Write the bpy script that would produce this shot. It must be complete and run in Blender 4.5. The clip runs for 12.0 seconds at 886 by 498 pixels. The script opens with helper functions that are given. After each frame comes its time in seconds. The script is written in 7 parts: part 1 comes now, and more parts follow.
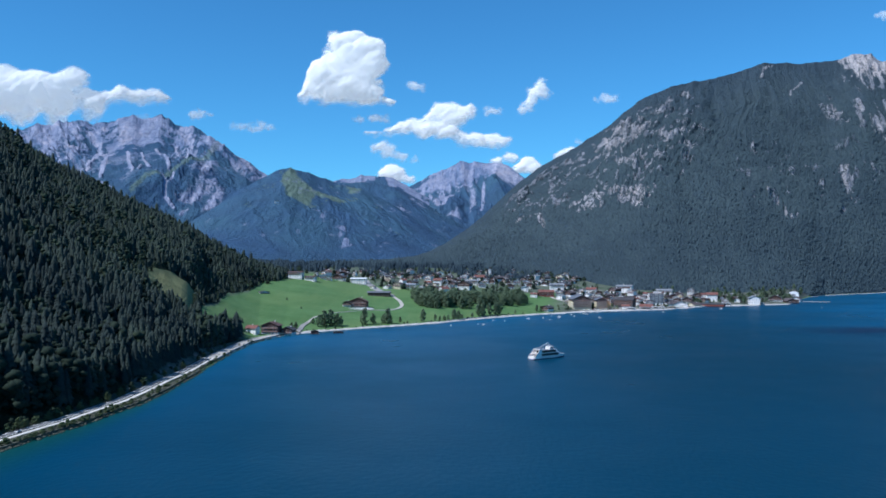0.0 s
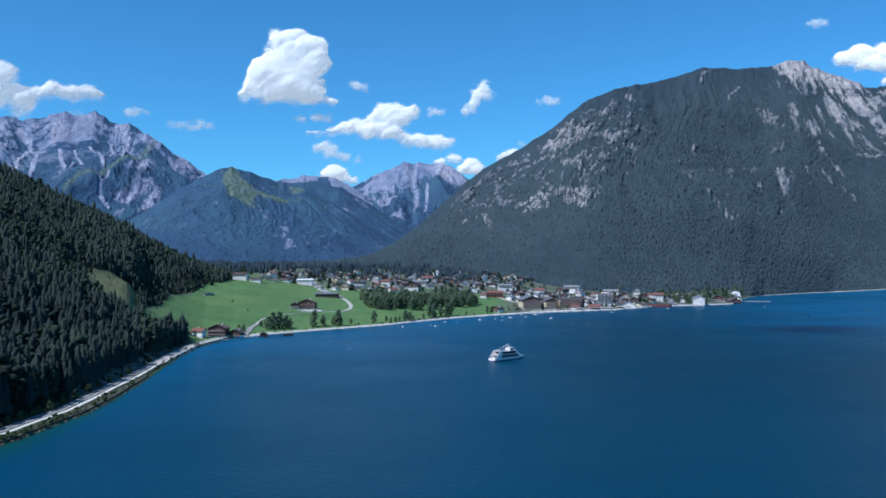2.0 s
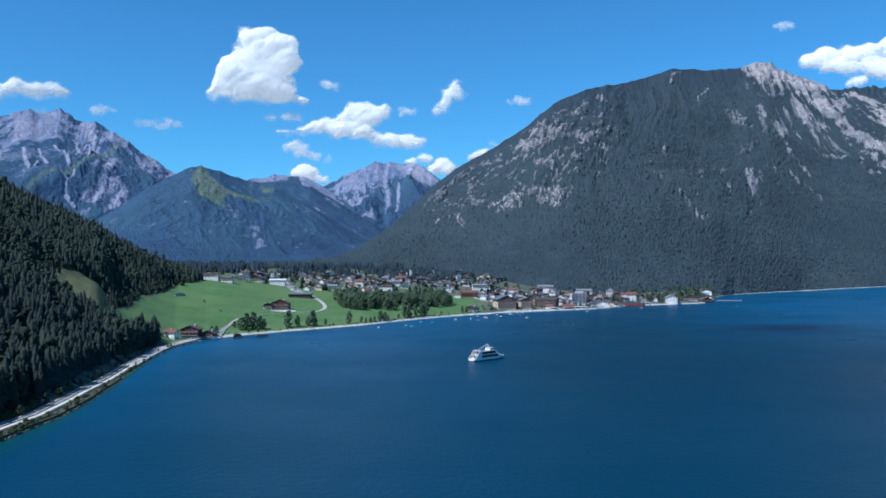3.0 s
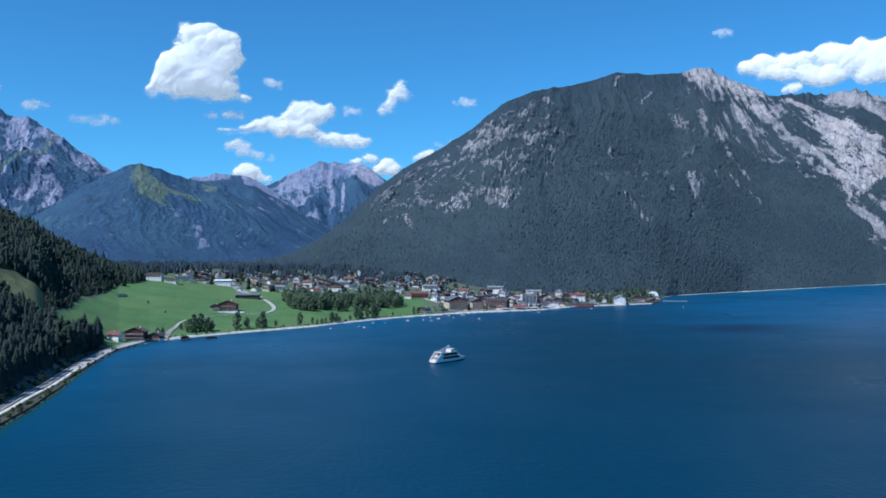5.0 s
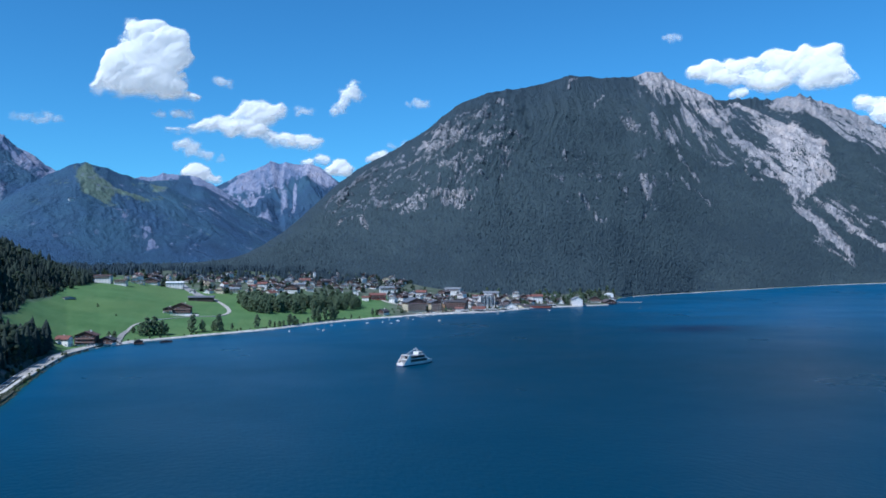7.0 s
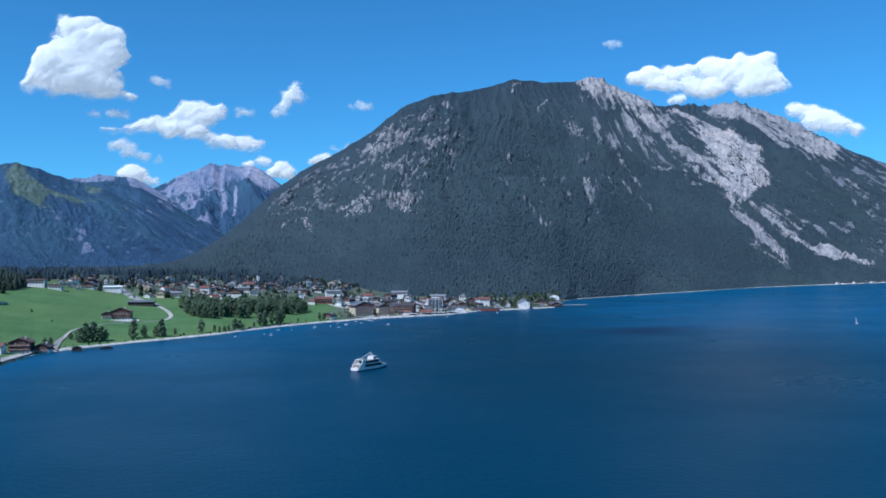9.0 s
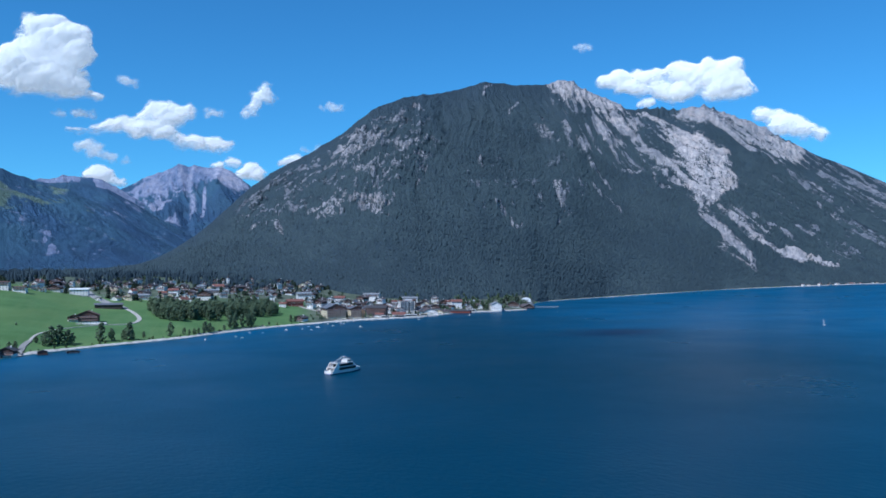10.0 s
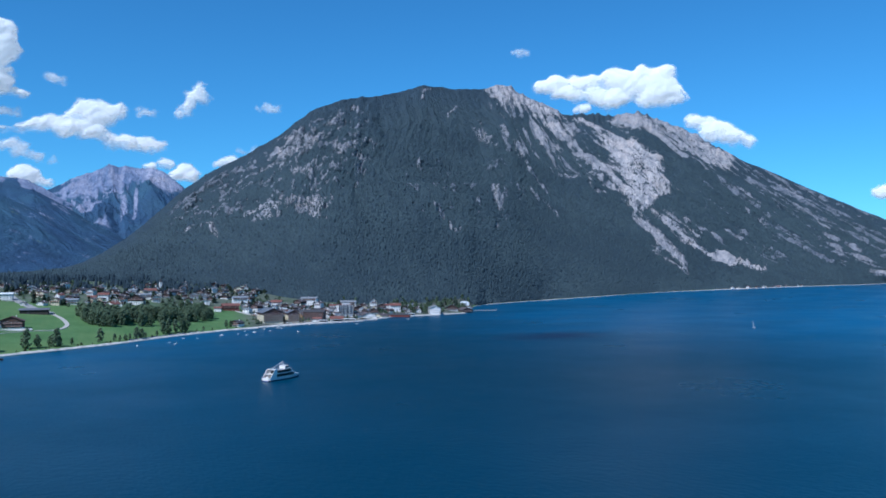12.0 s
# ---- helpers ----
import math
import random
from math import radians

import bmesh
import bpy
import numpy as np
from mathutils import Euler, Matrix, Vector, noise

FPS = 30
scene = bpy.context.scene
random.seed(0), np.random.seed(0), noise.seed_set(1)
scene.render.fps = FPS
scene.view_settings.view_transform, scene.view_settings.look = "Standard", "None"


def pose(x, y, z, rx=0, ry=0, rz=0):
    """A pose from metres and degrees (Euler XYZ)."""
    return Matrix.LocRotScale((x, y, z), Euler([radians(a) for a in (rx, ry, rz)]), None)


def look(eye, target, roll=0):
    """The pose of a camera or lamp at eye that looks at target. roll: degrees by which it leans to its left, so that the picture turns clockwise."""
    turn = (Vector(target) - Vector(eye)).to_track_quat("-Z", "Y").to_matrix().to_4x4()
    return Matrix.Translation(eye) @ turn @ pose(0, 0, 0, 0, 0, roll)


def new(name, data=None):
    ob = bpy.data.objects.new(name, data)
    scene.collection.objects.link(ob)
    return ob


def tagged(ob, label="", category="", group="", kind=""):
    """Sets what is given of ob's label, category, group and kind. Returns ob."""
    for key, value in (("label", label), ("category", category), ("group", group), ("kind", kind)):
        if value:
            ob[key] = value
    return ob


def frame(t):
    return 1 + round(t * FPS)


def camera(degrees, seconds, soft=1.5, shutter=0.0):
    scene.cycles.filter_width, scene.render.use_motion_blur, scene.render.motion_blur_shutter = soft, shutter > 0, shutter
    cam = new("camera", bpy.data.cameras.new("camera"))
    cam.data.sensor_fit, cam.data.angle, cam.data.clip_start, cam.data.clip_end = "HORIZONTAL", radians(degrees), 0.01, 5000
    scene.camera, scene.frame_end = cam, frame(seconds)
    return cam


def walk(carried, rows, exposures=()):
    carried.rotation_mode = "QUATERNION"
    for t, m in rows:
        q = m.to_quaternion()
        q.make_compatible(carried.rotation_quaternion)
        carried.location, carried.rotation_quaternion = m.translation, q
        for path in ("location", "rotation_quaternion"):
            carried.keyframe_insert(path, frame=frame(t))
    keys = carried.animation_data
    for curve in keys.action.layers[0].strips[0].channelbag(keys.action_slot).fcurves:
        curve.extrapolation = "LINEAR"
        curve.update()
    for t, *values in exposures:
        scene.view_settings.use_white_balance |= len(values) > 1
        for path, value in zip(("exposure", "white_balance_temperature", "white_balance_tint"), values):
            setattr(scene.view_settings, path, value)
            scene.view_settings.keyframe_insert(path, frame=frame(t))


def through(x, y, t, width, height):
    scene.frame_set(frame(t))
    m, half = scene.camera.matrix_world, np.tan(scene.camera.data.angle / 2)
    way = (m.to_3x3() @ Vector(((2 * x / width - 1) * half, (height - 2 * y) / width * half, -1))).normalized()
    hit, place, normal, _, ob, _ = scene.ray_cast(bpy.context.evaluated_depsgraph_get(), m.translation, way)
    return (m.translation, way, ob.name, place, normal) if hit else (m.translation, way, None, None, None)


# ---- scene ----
cam = camera(56.0, 12.0, soft=1.75)
PATH = [
    (0, (0.00, -0.00, 89.99), (0.00, 99.99, 91.66), -0.11),
    (0.5, (-4.10, 5.14, 89.62), (-2.31, 105.11, 91.33), -0.11),
    (1, (-8.12, 10.24, 89.22), (-4.54, 110.16, 90.99), -0.12),
    (1.5, (-12.16, 15.25, 88.87), (-6.82, 115.09, 90.66), -0.12),
    (2, (-16.22, 20.18, 88.51), (-9.08, 119.91, 90.34), -0.17),
    (2.5, (-20.20, 25.07, 88.13), (-11.23, 124.65, 89.98), -0.22),
    (3, (-24.02, 29.96, 87.74), (-13.28, 129.36, 89.57), -0.26),
    (5, (-38.44, 49.49, 86.16), (-20.82, 147.90, 88.13), -0.15),
    (5.5, (-41.84, 54.27, 85.83), (-22.75, 152.41, 87.87), -0.14),
    (6, (-44.93, 58.97, 85.56), (-24.53, 156.85, 87.64), -0.14),
    (6.5, (-47.70, 63.54, 85.40), (-25.97, 161.13, 87.53), -0.16),
    (7, (-50.28, 67.79, 85.28), (-26.83, 164.98, 87.46), -0.20),
    (9, (-58.66, 83.38, 84.49), (-28.44, 178.67, 87.05), -0.33),
    (9.5, (-60.19, 86.50, 84.41), (-28.29, 181.23, 87.08), -0.32),
    (10, (-60.95, 88.78, 84.49), (-27.36, 182.92, 87.29), -0.34),
    (10.5, (-61.26, 90.32, 84.71), (-25.93, 183.83, 87.58), -0.38),
    (11, (-61.34, 91.41, 85.12), (-24.27, 184.23, 88.06), -0.38),
    (11.5, (-61.47, 92.25, 85.56), (-22.69, 184.37, 88.57), -0.36),
    (12, (-61.57, 93.08, 86.03), (-21.06, 184.45, 89.14), -0.35),
]
EXPOSURE = 0.25
walk(cam, [(t, look(eye, target, roll)) for t, eye, target, roll in PATH], ((0.0, EXPOSURE, 5720, 10), (6.0, EXPOSURE - 0.07, 5520, 10), (12.0, EXPOSURE - 0.16, 5400, 10)))

# ---- light ----
SUN_DIR = Vector((-0.57, -0.31, 0.76)).normalized()   # towards the sun
world = bpy.data.worlds.new("sky")
scene.world = world
world.use_nodes = True
wn, wl = world.node_tree.nodes, world.node_tree.links
wn.clear()
sky = wn.new("ShaderNodeTexSky")
sky.sky_type = "NISHITA"
sky.sun_disc = False
sky.sun_elevation = math.asin(SUN_DIR.z)
sky.sun_rotation = math.atan2(SUN_DIR.x, SUN_DIR.y)
sky.altitude = 900
sky.air_density, sky.dust_density, sky.ozone_density = 1.0, 0.1, 4.0
tint = wn.new("ShaderNodeMix")
tint.data_type, tint.blend_type = "RGBA", "MULTIPLY"
tint.inputs["Factor"].default_value = 1.0
tint.inputs["B"].default_value = (0.44, 0.95, 1.14, 1)
background = wn.new("ShaderNodeBackground")
background.inputs["Strength"].default_value = 0.100
world_out = wn.new("ShaderNodeOutputWorld")
wl.new(sky.outputs[0], tint.inputs["A"])
wl.new(tint.outputs["Result"], background.inputs[0])
wl.new(background.outputs[0], world_out.inputs[0])

sun_data = bpy.data.lights.new("sun", "SUN")
sun_data.energy, sun_data.angle, sun_data.color = 4.5, radians(0.5), (1.0, 0.96, 0.90)
sun = new("sun", sun_data)
sun.matrix_world = look(SUN_DIR * 3000, (0, 0, 0))

# ---- materials ----
class Nodes:
    """A node material in the making."""

    def __init__(self, name):
        self.mat = bpy.data.materials.new(name)
        self.mat.use_nodes = True
        self.nodes, self.links = self.mat.node_tree.nodes, self.mat.node_tree.links
        self.bsdf = self.nodes["Principled BSDF"]
        self.place = self.nodes.new("ShaderNodeTexCoord").outputs["Object"]

    def put(self, value, socket):
        if isinstance(value, bpy.types.NodeSocket):
            self.links.new(value, socket)
        elif isinstance(value, (tuple, list)) and len(value) == 3 and socket.type == "RGBA":
            socket.default_value = (*value, 1)
        else:
            socket.default_value = value

    def stretch(self, scale):
        m = self.nodes.new("ShaderNodeMapping")
        self.put(self.place, m.inputs["Vector"])
        m.inputs["Scale"].default_value = scale
        return m.outputs[0]

    def noise(self, scale, detail=4.0, rough=0.55, low=0.35, high=0.65, vector=None):
        n = self.nodes.new("ShaderNodeTexNoise")
        self.put(vector or self.place, n.inputs["Vector"])
        n.inputs["Scale"].default_value, n.inputs["Detail"].default_value, n.inputs["Roughness"].default_value = scale, detail, rough
        return self.ramp(n.outputs["Fac"], low, high)

    def ramp(self, value, low, high, to_low=0.0, to_high=1.0):
        r = self.nodes.new("ShaderNodeMapRange")
        self.put(value, r.inputs["Value"])
        r.inputs["From Min"].default_value, r.inputs["From Max"].default_value = low, high
        r.inputs["To Min"].default_value, r.inputs["To Max"].default_value = to_low, to_high
        return r.outputs[0]

    def attribute(self, name):
        a = self.nodes.new("ShaderNodeAttribute")
        a.attribute_name = name
        return a.outputs["Fac"]

    def math(self, op, a, b=0.0):
        m = self.nodes.new("ShaderNodeMath")
        m.operation = op
        self.put(a, m.inputs[0])
        self.put(b, m.inputs[1])
        return m.outputs[0]

    def mix(self, fac, a, b, blend="MIX"):
        m = self.nodes.new("ShaderNodeMix")
        m.data_type, m.blend_type = "RGBA", blend
        self.put(fac, m.inputs["Factor"])
        self.put(a, m.inputs["A"])
        self.put(b, m.inputs["B"])
        return m.outputs["Result"]

    def bump(self, height, strength, distance):
        b = self.nodes.new("ShaderNodeBump")
        self.put(height, b.inputs["Height"])
        b.inputs["Strength"].default_value, b.inputs["Distance"].default_value = strength, distance
        self.put(b.outputs[0], self.bsdf.inputs["Normal"])
        return self

    def random(self):
        return self.nodes.new("ShaderNodeObjectInfo").outputs["Random"]

    def done(self, color, rough=0.8, metal=0.0, specular=0.3):
        self.put(color, self.bsdf.inputs["Base Color"])
        self.put(rough, self.bsdf.inputs["Roughness"])
        self.bsdf.inputs["Metallic"].default_value = metal
        self.bsdf.inputs["Specular IOR Level"].default_value = specular
        return self.mat


def plain(name, dark, light, scale, rough=0.7, bump=0.0, spec=0.3):
    """A surface that varies between two tones, coarse and fine, and a little from thing to thing."""
    n = Nodes(name)
    c = n.mix(n.noise(scale), dark, light)
    c = n.mix(n.math("MULTIPLY", n.noise(scale * 9, 3), 0.3), c, tuple(v * 0.7 for v in dark))
    c = n.mix(n.ramp(n.random(), 0, 1, 0, 0.35), c, tuple(v * 0.75 for v in light))
    if bump:
        n.bump(n.noise(scale * 6), bump, 0.05)
    return n.done(c, rough, 0, spec)


def mountain_material(name, wood_dark, wood_light, rock_dark, rock_mid, rock_light, grass, scale=1.0, broken=0.5, lush=None, grain=0.09):
    """Forested slope with bare rock where the attribute says so, paler where it is fresh scree, and pasture on the tops."""
    n = Nodes(name)
    wood = n.mix(n.noise(grain * scale, 5, 0.65, 0.3, 0.7), wood_dark, wood_light)
    wood = n.mix(n.math("MULTIPLY", n.noise(0.007 * scale, 5, 0.6, 0.35, 0.68), 0.75), wood, tuple(0.62 * a for a in wood_light))
    if lush:
        wood = n.mix(n.math("MULTIPLY", n.noise(0.0055, 5, 0.6, 0.42, 0.7), 0.8), wood, lush)
    creases = n.noise(0.03 * scale, 8, 0.74, 0.40, 0.60, n.stretch((1, 1, 0.5)))
    grit = n.noise(0.14 * scale, 6, 0.72, 0.36, 0.62, n.stretch((1, 1, 0.55)))
    bright = n.mix(n.attribute("pale"), rock_mid, rock_light)
    rock = n.mix(n.math("ADD", n.math("MULTIPLY", creases, 0.5), n.math("MULTIPLY", grit, 0.5)), n.mix(n.math("MULTIPLY", n.attribute("pale"), 0.45), rock_dark, rock_mid), bright)
    rust = n.noise(0.012 * scale, 4, 0.6, 0.5, 0.72)
    rock = n.mix(n.math("MULTIPLY", n.math("MULTIPLY", rust, n.attribute("pale")), 0.7), rock, n.mix(0.5, bright, (0.46, 0.33, 0.25)))
    ragged = n.noise(0.11 * scale, 7, 0.72, 0.2, 0.8, n.stretch((1, 1, 0.5)))
    edge = n.ramp(n.math("ADD", n.attribute("rock"), n.math("MULTIPLY", n.math("SUBTRACT", ragged, 0.5), broken)), 0.38, 0.62)
    turf = n.mix(n.noise(0.05 * scale, 5, 0.65), tuple(0.8 * v for v in grass), grass)
    c = n.mix(n.ramp(n.math("ADD", n.attribute("grass"), n.math("MULTIPLY", n.math("SUBTRACT", ragged, 0.5), 0.6)), 0.35, 0.65), wood, turf)
    c = n.mix(edge, c, rock)
    n.bump(n.noise(0.06 * scale, 9, 0.72), 0.8, 6.5 / scale)
    return n.done(c, 0.92, 0, 0.1)


def foliage_material(name, dark, light, through=0.0):
    n = Nodes(name)
    c = n.mix(n.math("ADD", n.attribute("tint"), n.ramp(n.random(), 0, 1, -0.3, 0.3)), dark, light)
    c = n.mix(n.noise(0.7, 3), c, tuple(v * 0.7 for v in dark))
    n.done(c, 0.85, 0, 0.15)
    if through:
        glow, both = n.nodes.new("ShaderNodeBsdfTranslucent"), n.nodes.new("ShaderNodeMixShader")
        both.inputs[0].default_value = through
        n.put(c, glow.inputs[0])
        n.links.new(n.bsdf.outputs[0], both.inputs[1])
        n.links.new(glow.outputs[0], both.inputs[2])
        n.links.new(both.outputs[0], n.nodes["Material Output"].inputs["Surface"])
    return n.mat


# the main slope's colours hold some bluish haze of their distance
M_MAIN = mountain_material("hazy_mountain_forest", (0.035, 0.057, 0.080), (0.059, 0.087, 0.111), (0.11, 0.122, 0.15), (0.275, 0.285, 0.32), (0.68, 0.61, 0.59), (0.095, 0.125, 0.085))
# blue of the distance haze is mixed into the far forest and rock colours
M_FAR = mountain_material("hazy_far_forest", (0.036, 0.080, 0.160), (0.055, 0.108, 0.192), (0.085, 0.13, 0.23), (0.195, 0.235, 0.355), (0.56, 0.54, 0.64), (0.145, 0.205, 0.170), 1.3, 0.6, (0.058, 0.122, 0.180))
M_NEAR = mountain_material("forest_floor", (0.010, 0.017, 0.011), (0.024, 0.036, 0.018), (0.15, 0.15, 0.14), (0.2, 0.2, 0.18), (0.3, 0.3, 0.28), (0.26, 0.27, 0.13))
M_SPRUCE = foliage_material("spruce_needles", (0.022, 0.034, 0.034), (0.047, 0.068, 0.052))
# needle colour made bluer and paler to hold the haze over far trees
M_SPRUCE_FAR = foliage_material("hazy_far_needles", (0.027, 0.046, 0.062), (0.067, 0.099, 0.110))
M_LEAF = foliage_material("broad_leaves", (0.115, 0.168, 0.105), (0.205, 0.275, 0.165), 0.4)
M_LEAF_LIGHT = foliage_material("light_leaves", (0.060, 0.090, 0.045), (0.130, 0.170, 0.085), 0.3)
M_LEAF_DARK = foliage_material("forest_leaves", (0.020, 0.034, 0.025), (0.062, 0.088, 0.054), 0.2)
M_BARK = plain("bark", (0.05, 0.035, 0.025), (0.12, 0.09, 0.06), 1.5, 0.9, 0.5)


def water_material():
    n = Nodes("lake_water")
    deep = n.mix(n.noise(0.0025, 4, 0.5, 0.35, 0.7), (0.0022, 0.030, 0.058), (0.0022, 0.036, 0.074))
    deep = n.mix(n.math("MULTIPLY", n.attribute("shelf_and_sky"), n.noise(0.006, 5, 0.6, 0.1, 0.6, n.stretch((0.5, 1.2, 1)))), deep, (0.0034, 0.080, 0.180))
    c = n.mix(n.attribute("shallow"), deep, (0.006, 0.055, 0.050))
    c = n.mix(n.math("MULTIPLY", n.attribute("patch"), n.noise(0.02, 4, 0.6, 0.25, 0.5, n.stretch((0.4, 1.6, 1)))), c, (0.002, 0.014, 0.048))
    waves = n.noise(0.35, 5, 0.6, 0.2, 0.8, n.stretch((1.0, 0.55, 1)))
    n.bump(waves, 0.4, 0.65)
    rough = n.ramp(n.noise(0.006, 4, 0.6, 0.3, 0.7), 0, 1, 0.26, 0.38)
    n.bsdf.inputs["IOR"].default_value = 1.33
    return n.done(c, rough, 0, 0.10)


def ground_material():
    n = Nodes("meadow")
    c = n.mix(n.noise(0.02, 5, 0.6), (0.072, 0.147, 0.050), (0.104, 0.194, 0.073))
    c = n.mix(n.math("MULTIPLY", n.noise(0.35, 4, 0.7), 0.35), c, (0.04, 0.09, 0.034))
    c = n.mix(n.math("MULTIPLY", n.noise(0.08, 5, 0.6, 0.5, 0.8, n.stretch((1, 0.12, 1))), 0.5), c, (0.14, 0.204, 0.080))
    c = n.mix(n.math("MULTIPLY", n.noise(0.006, 3, 0.5, 0.45, 0.6), 0.35), c, (0.135, 0.199, 0.072))
    c = n.mix(n.attribute("town"), c, n.mix(n.noise(0.05, 5, 0.7), (0.035, 0.058, 0.036), (0.15, 0.147, 0.135)))
    c = n.mix(n.attribute("beach"), c, n.mix(n.noise(0.12, 6, 0.75, 0.34, 0.60), (0.26, 0.245, 0.225), (0.62, 0.59, 0.56)))
    n.bump(n.noise(0.8, 5), 0.4, 0.3)
    return n.done(c, 0.9, 0, 0.15)


M_WATER, M_GROUND = water_material(), ground_material()
M_GRAVEL = plain("pale_gravel", (0.34, 0.32, 0.29), (0.52, 0.49, 0.45), 0.6, 0.9, 0.4)
M_QUAY = plain("pale_concrete", (0.54, 0.52, 0.49), (0.72, 0.69, 0.65), 0.4, 0.85, 0.3)
M_LANE = plain("grey_lane_surface", (0.20, 0.195, 0.19), (0.32, 0.31, 0.30), 0.5, 0.9, 0.3)
M_ROAD = plain("worn_asphalt", (0.12, 0.12, 0.122), (0.20, 0.198, 0.195), 0.3, 0.85)
M_STREET = plain("worn_pale_asphalt", (0.24, 0.235, 0.23), (0.36, 0.35, 0.34), 0.3, 0.85)
M_STONE = plain("shore_stone", (0.028, 0.034, 0.024), (0.115, 0.118, 0.088), 0.5, 0.9, 0.6)
M_WHITE = plain("white_render", (0.76, 0.73, 0.71), (0.88, 0.86, 0.84), 0.3, 0.8)
M_CREAM = plain("cream_render", (0.60, 0.52, 0.36), (0.74, 0.66, 0.48), 0.3, 0.8)
M_ORANGE = plain("orange_render", (0.62, 0.33, 0.16), (0.72, 0.42, 0.22), 0.3, 0.8)
M_WOOD = plain("brown_timber", (0.060, 0.034, 0.030), (0.125, 0.075, 0.064), 0.5, 0.8, 0.3)
M_RED_WOOD = plain("red_timber", (0.16, 0.045, 0.04), (0.24, 0.075, 0.06), 0.5, 0.8, 0.3)
M_ROOF_DARK = plain("dark_roof", (0.035, 0.035, 0.04), (0.085, 0.08, 0.085), 0.4, 0.75, 0.4)
M_ROOF_RED = plain("red_roof", (0.140, 0.062, 0.052), (0.215, 0.095, 0.078), 0.4, 0.8, 0.4)
M_ROOF_BROWN = plain("brown_roof", (0.066, 0.055, 0.058), (0.125, 0.102, 0.104), 0.4, 0.8, 0.4)
M_ROOF_RUST = plain("rust_brown_roof", (0.085, 0.050, 0.046), (0.15, 0.088, 0.080), 0.4, 0.8, 0.4)
M_ROOF_GREY = plain("grey_metal_roof", (0.18, 0.19, 0.21), (0.30, 0.31, 0.33), 0.4, 0.5, 0.2)
M_ROOF_WHITE = plain("white_metal_roof", (0.68, 0.70, 0.72), (0.82, 0.83, 0.84), 0.4, 0.5)
M_GLASS = Nodes("window_glass").done((0.035, 0.035, 0.04), 0.45, 0, 0.12)
M_PAINT = plain("white_boat_paint", (0.78, 0.74, 0.71), (0.88, 0.84, 0.81), 0.4, 0.35)
M_BLUE = plain("blue_boat_paint", (0.02, 0.05, 0.15), (0.04, 0.09, 0.25), 0.4, 0.4)
M_BALCONY = plain("weathered_balcony_timber", (0.20, 0.125, 0.11), (0.36, 0.24, 0.21), 0.5, 0.8, 0.3)
M_METAL = plain("grey_metal", (0.3, 0.31, 0.33), (0.45, 0.46, 0.48), 0.6, 0.45)
M_VERGE = plain("grassy_bank", (0.030, 0.042, 0.022), (0.085, 0.088, 0.058), 0.35, 0.9, 0.5)
M_DARK_WOOD = plain("weathered_dark_timber", (0.035, 0.030, 0.028), (0.075, 0.065, 0.060), 0.5, 0.85, 0.3)
M_SLATE = plain("blue_grey_roof", (0.09, 0.10, 0.12), (0.16, 0.17, 0.20), 0.4, 0.7, 0.3)

# ---- plan of the land, in bearings (degrees from north) and distances round a point over the lake ----
CENTRE = (-40.0, 60.0)
SHORE = [
    (-178, 620, 0), (-150, 560, 0), (-115, 400, 0), (-85, 290, 0), (-65, 262, 0), (-45, 284, 0), (-34, 335, 0),
    (-26.87, 382, 0.0), (-24.76, 402, 0.0), (-21.55, 437, 0.0), (-17.96, 497, 0.0), (-16.18, 552, 0.0), (-14.44, 638, 0.0), (-12.83, 764, 0.0), (-11.12, 902, 0.0),
    (-9.27, 985, 0.0), (-6.95, 1038, 0.0), (-3.79, 1088, 0.0), (-1.41, 1125, 0.0), (1.36, 1179, 0.0), (3.69, 1253, 0.0)]
SHORE += [
    (6.39, 1339, 0.0), (8.7, 1406, 0.0), (11.73, 1472, 0.0), (13.96, 1522, 0.0), (16.93, 1586, 0.0), (18.2, 1650, 0.0), (19.37, 1733, 0.0), (22.48, 1817, 0.0), (24.46, 1893, 0.0),
    (24.82, 2094, 0.0), (25.3, 2316, 0.0), (26.03, 2420, 0.0), (29.96, 2792, 0.0), (33.84, 2956, 8.2), (39.12, 3263, 19.0), (42.71, 3460, 23.8),
    (46.15, 3718, 28.5), (49.42, 3967, 31.9), (51.53, 4225, 34.7), (56, 4400, 36), (70, 4450, 36), (179, 4450, 36)]


def along(table, theta, column=1):
    t = np.array(table, float)
    return np.interp(theta, t[:, 0], t[:, column])


def polar(theta, d):
    a = np.radians(theta)
    return CENTRE[0] + d * np.sin(a), CENTRE[1] + d * np.cos(a)


def bearing(x, y):
    dx, dy = np.asarray(x, float) - CENTRE[0], np.asarray(y, float) - CENTRE[1]
    return np.degrees(np.arctan2(dx, dy)), np.hypot(dx, dy)


def lattice(ix, iy, seed):
    h = (ix.astype(np.int64) * 374761393 + iy.astype(np.int64) * 668265263 + seed * 974634541) & 0x7FFFFFFF
    h = ((h ^ (h >> 13)) * 1274126177) & 0x7FFFFFFF
    return ((h ^ (h >> 16)) & 0xFFFF) / 65535.0


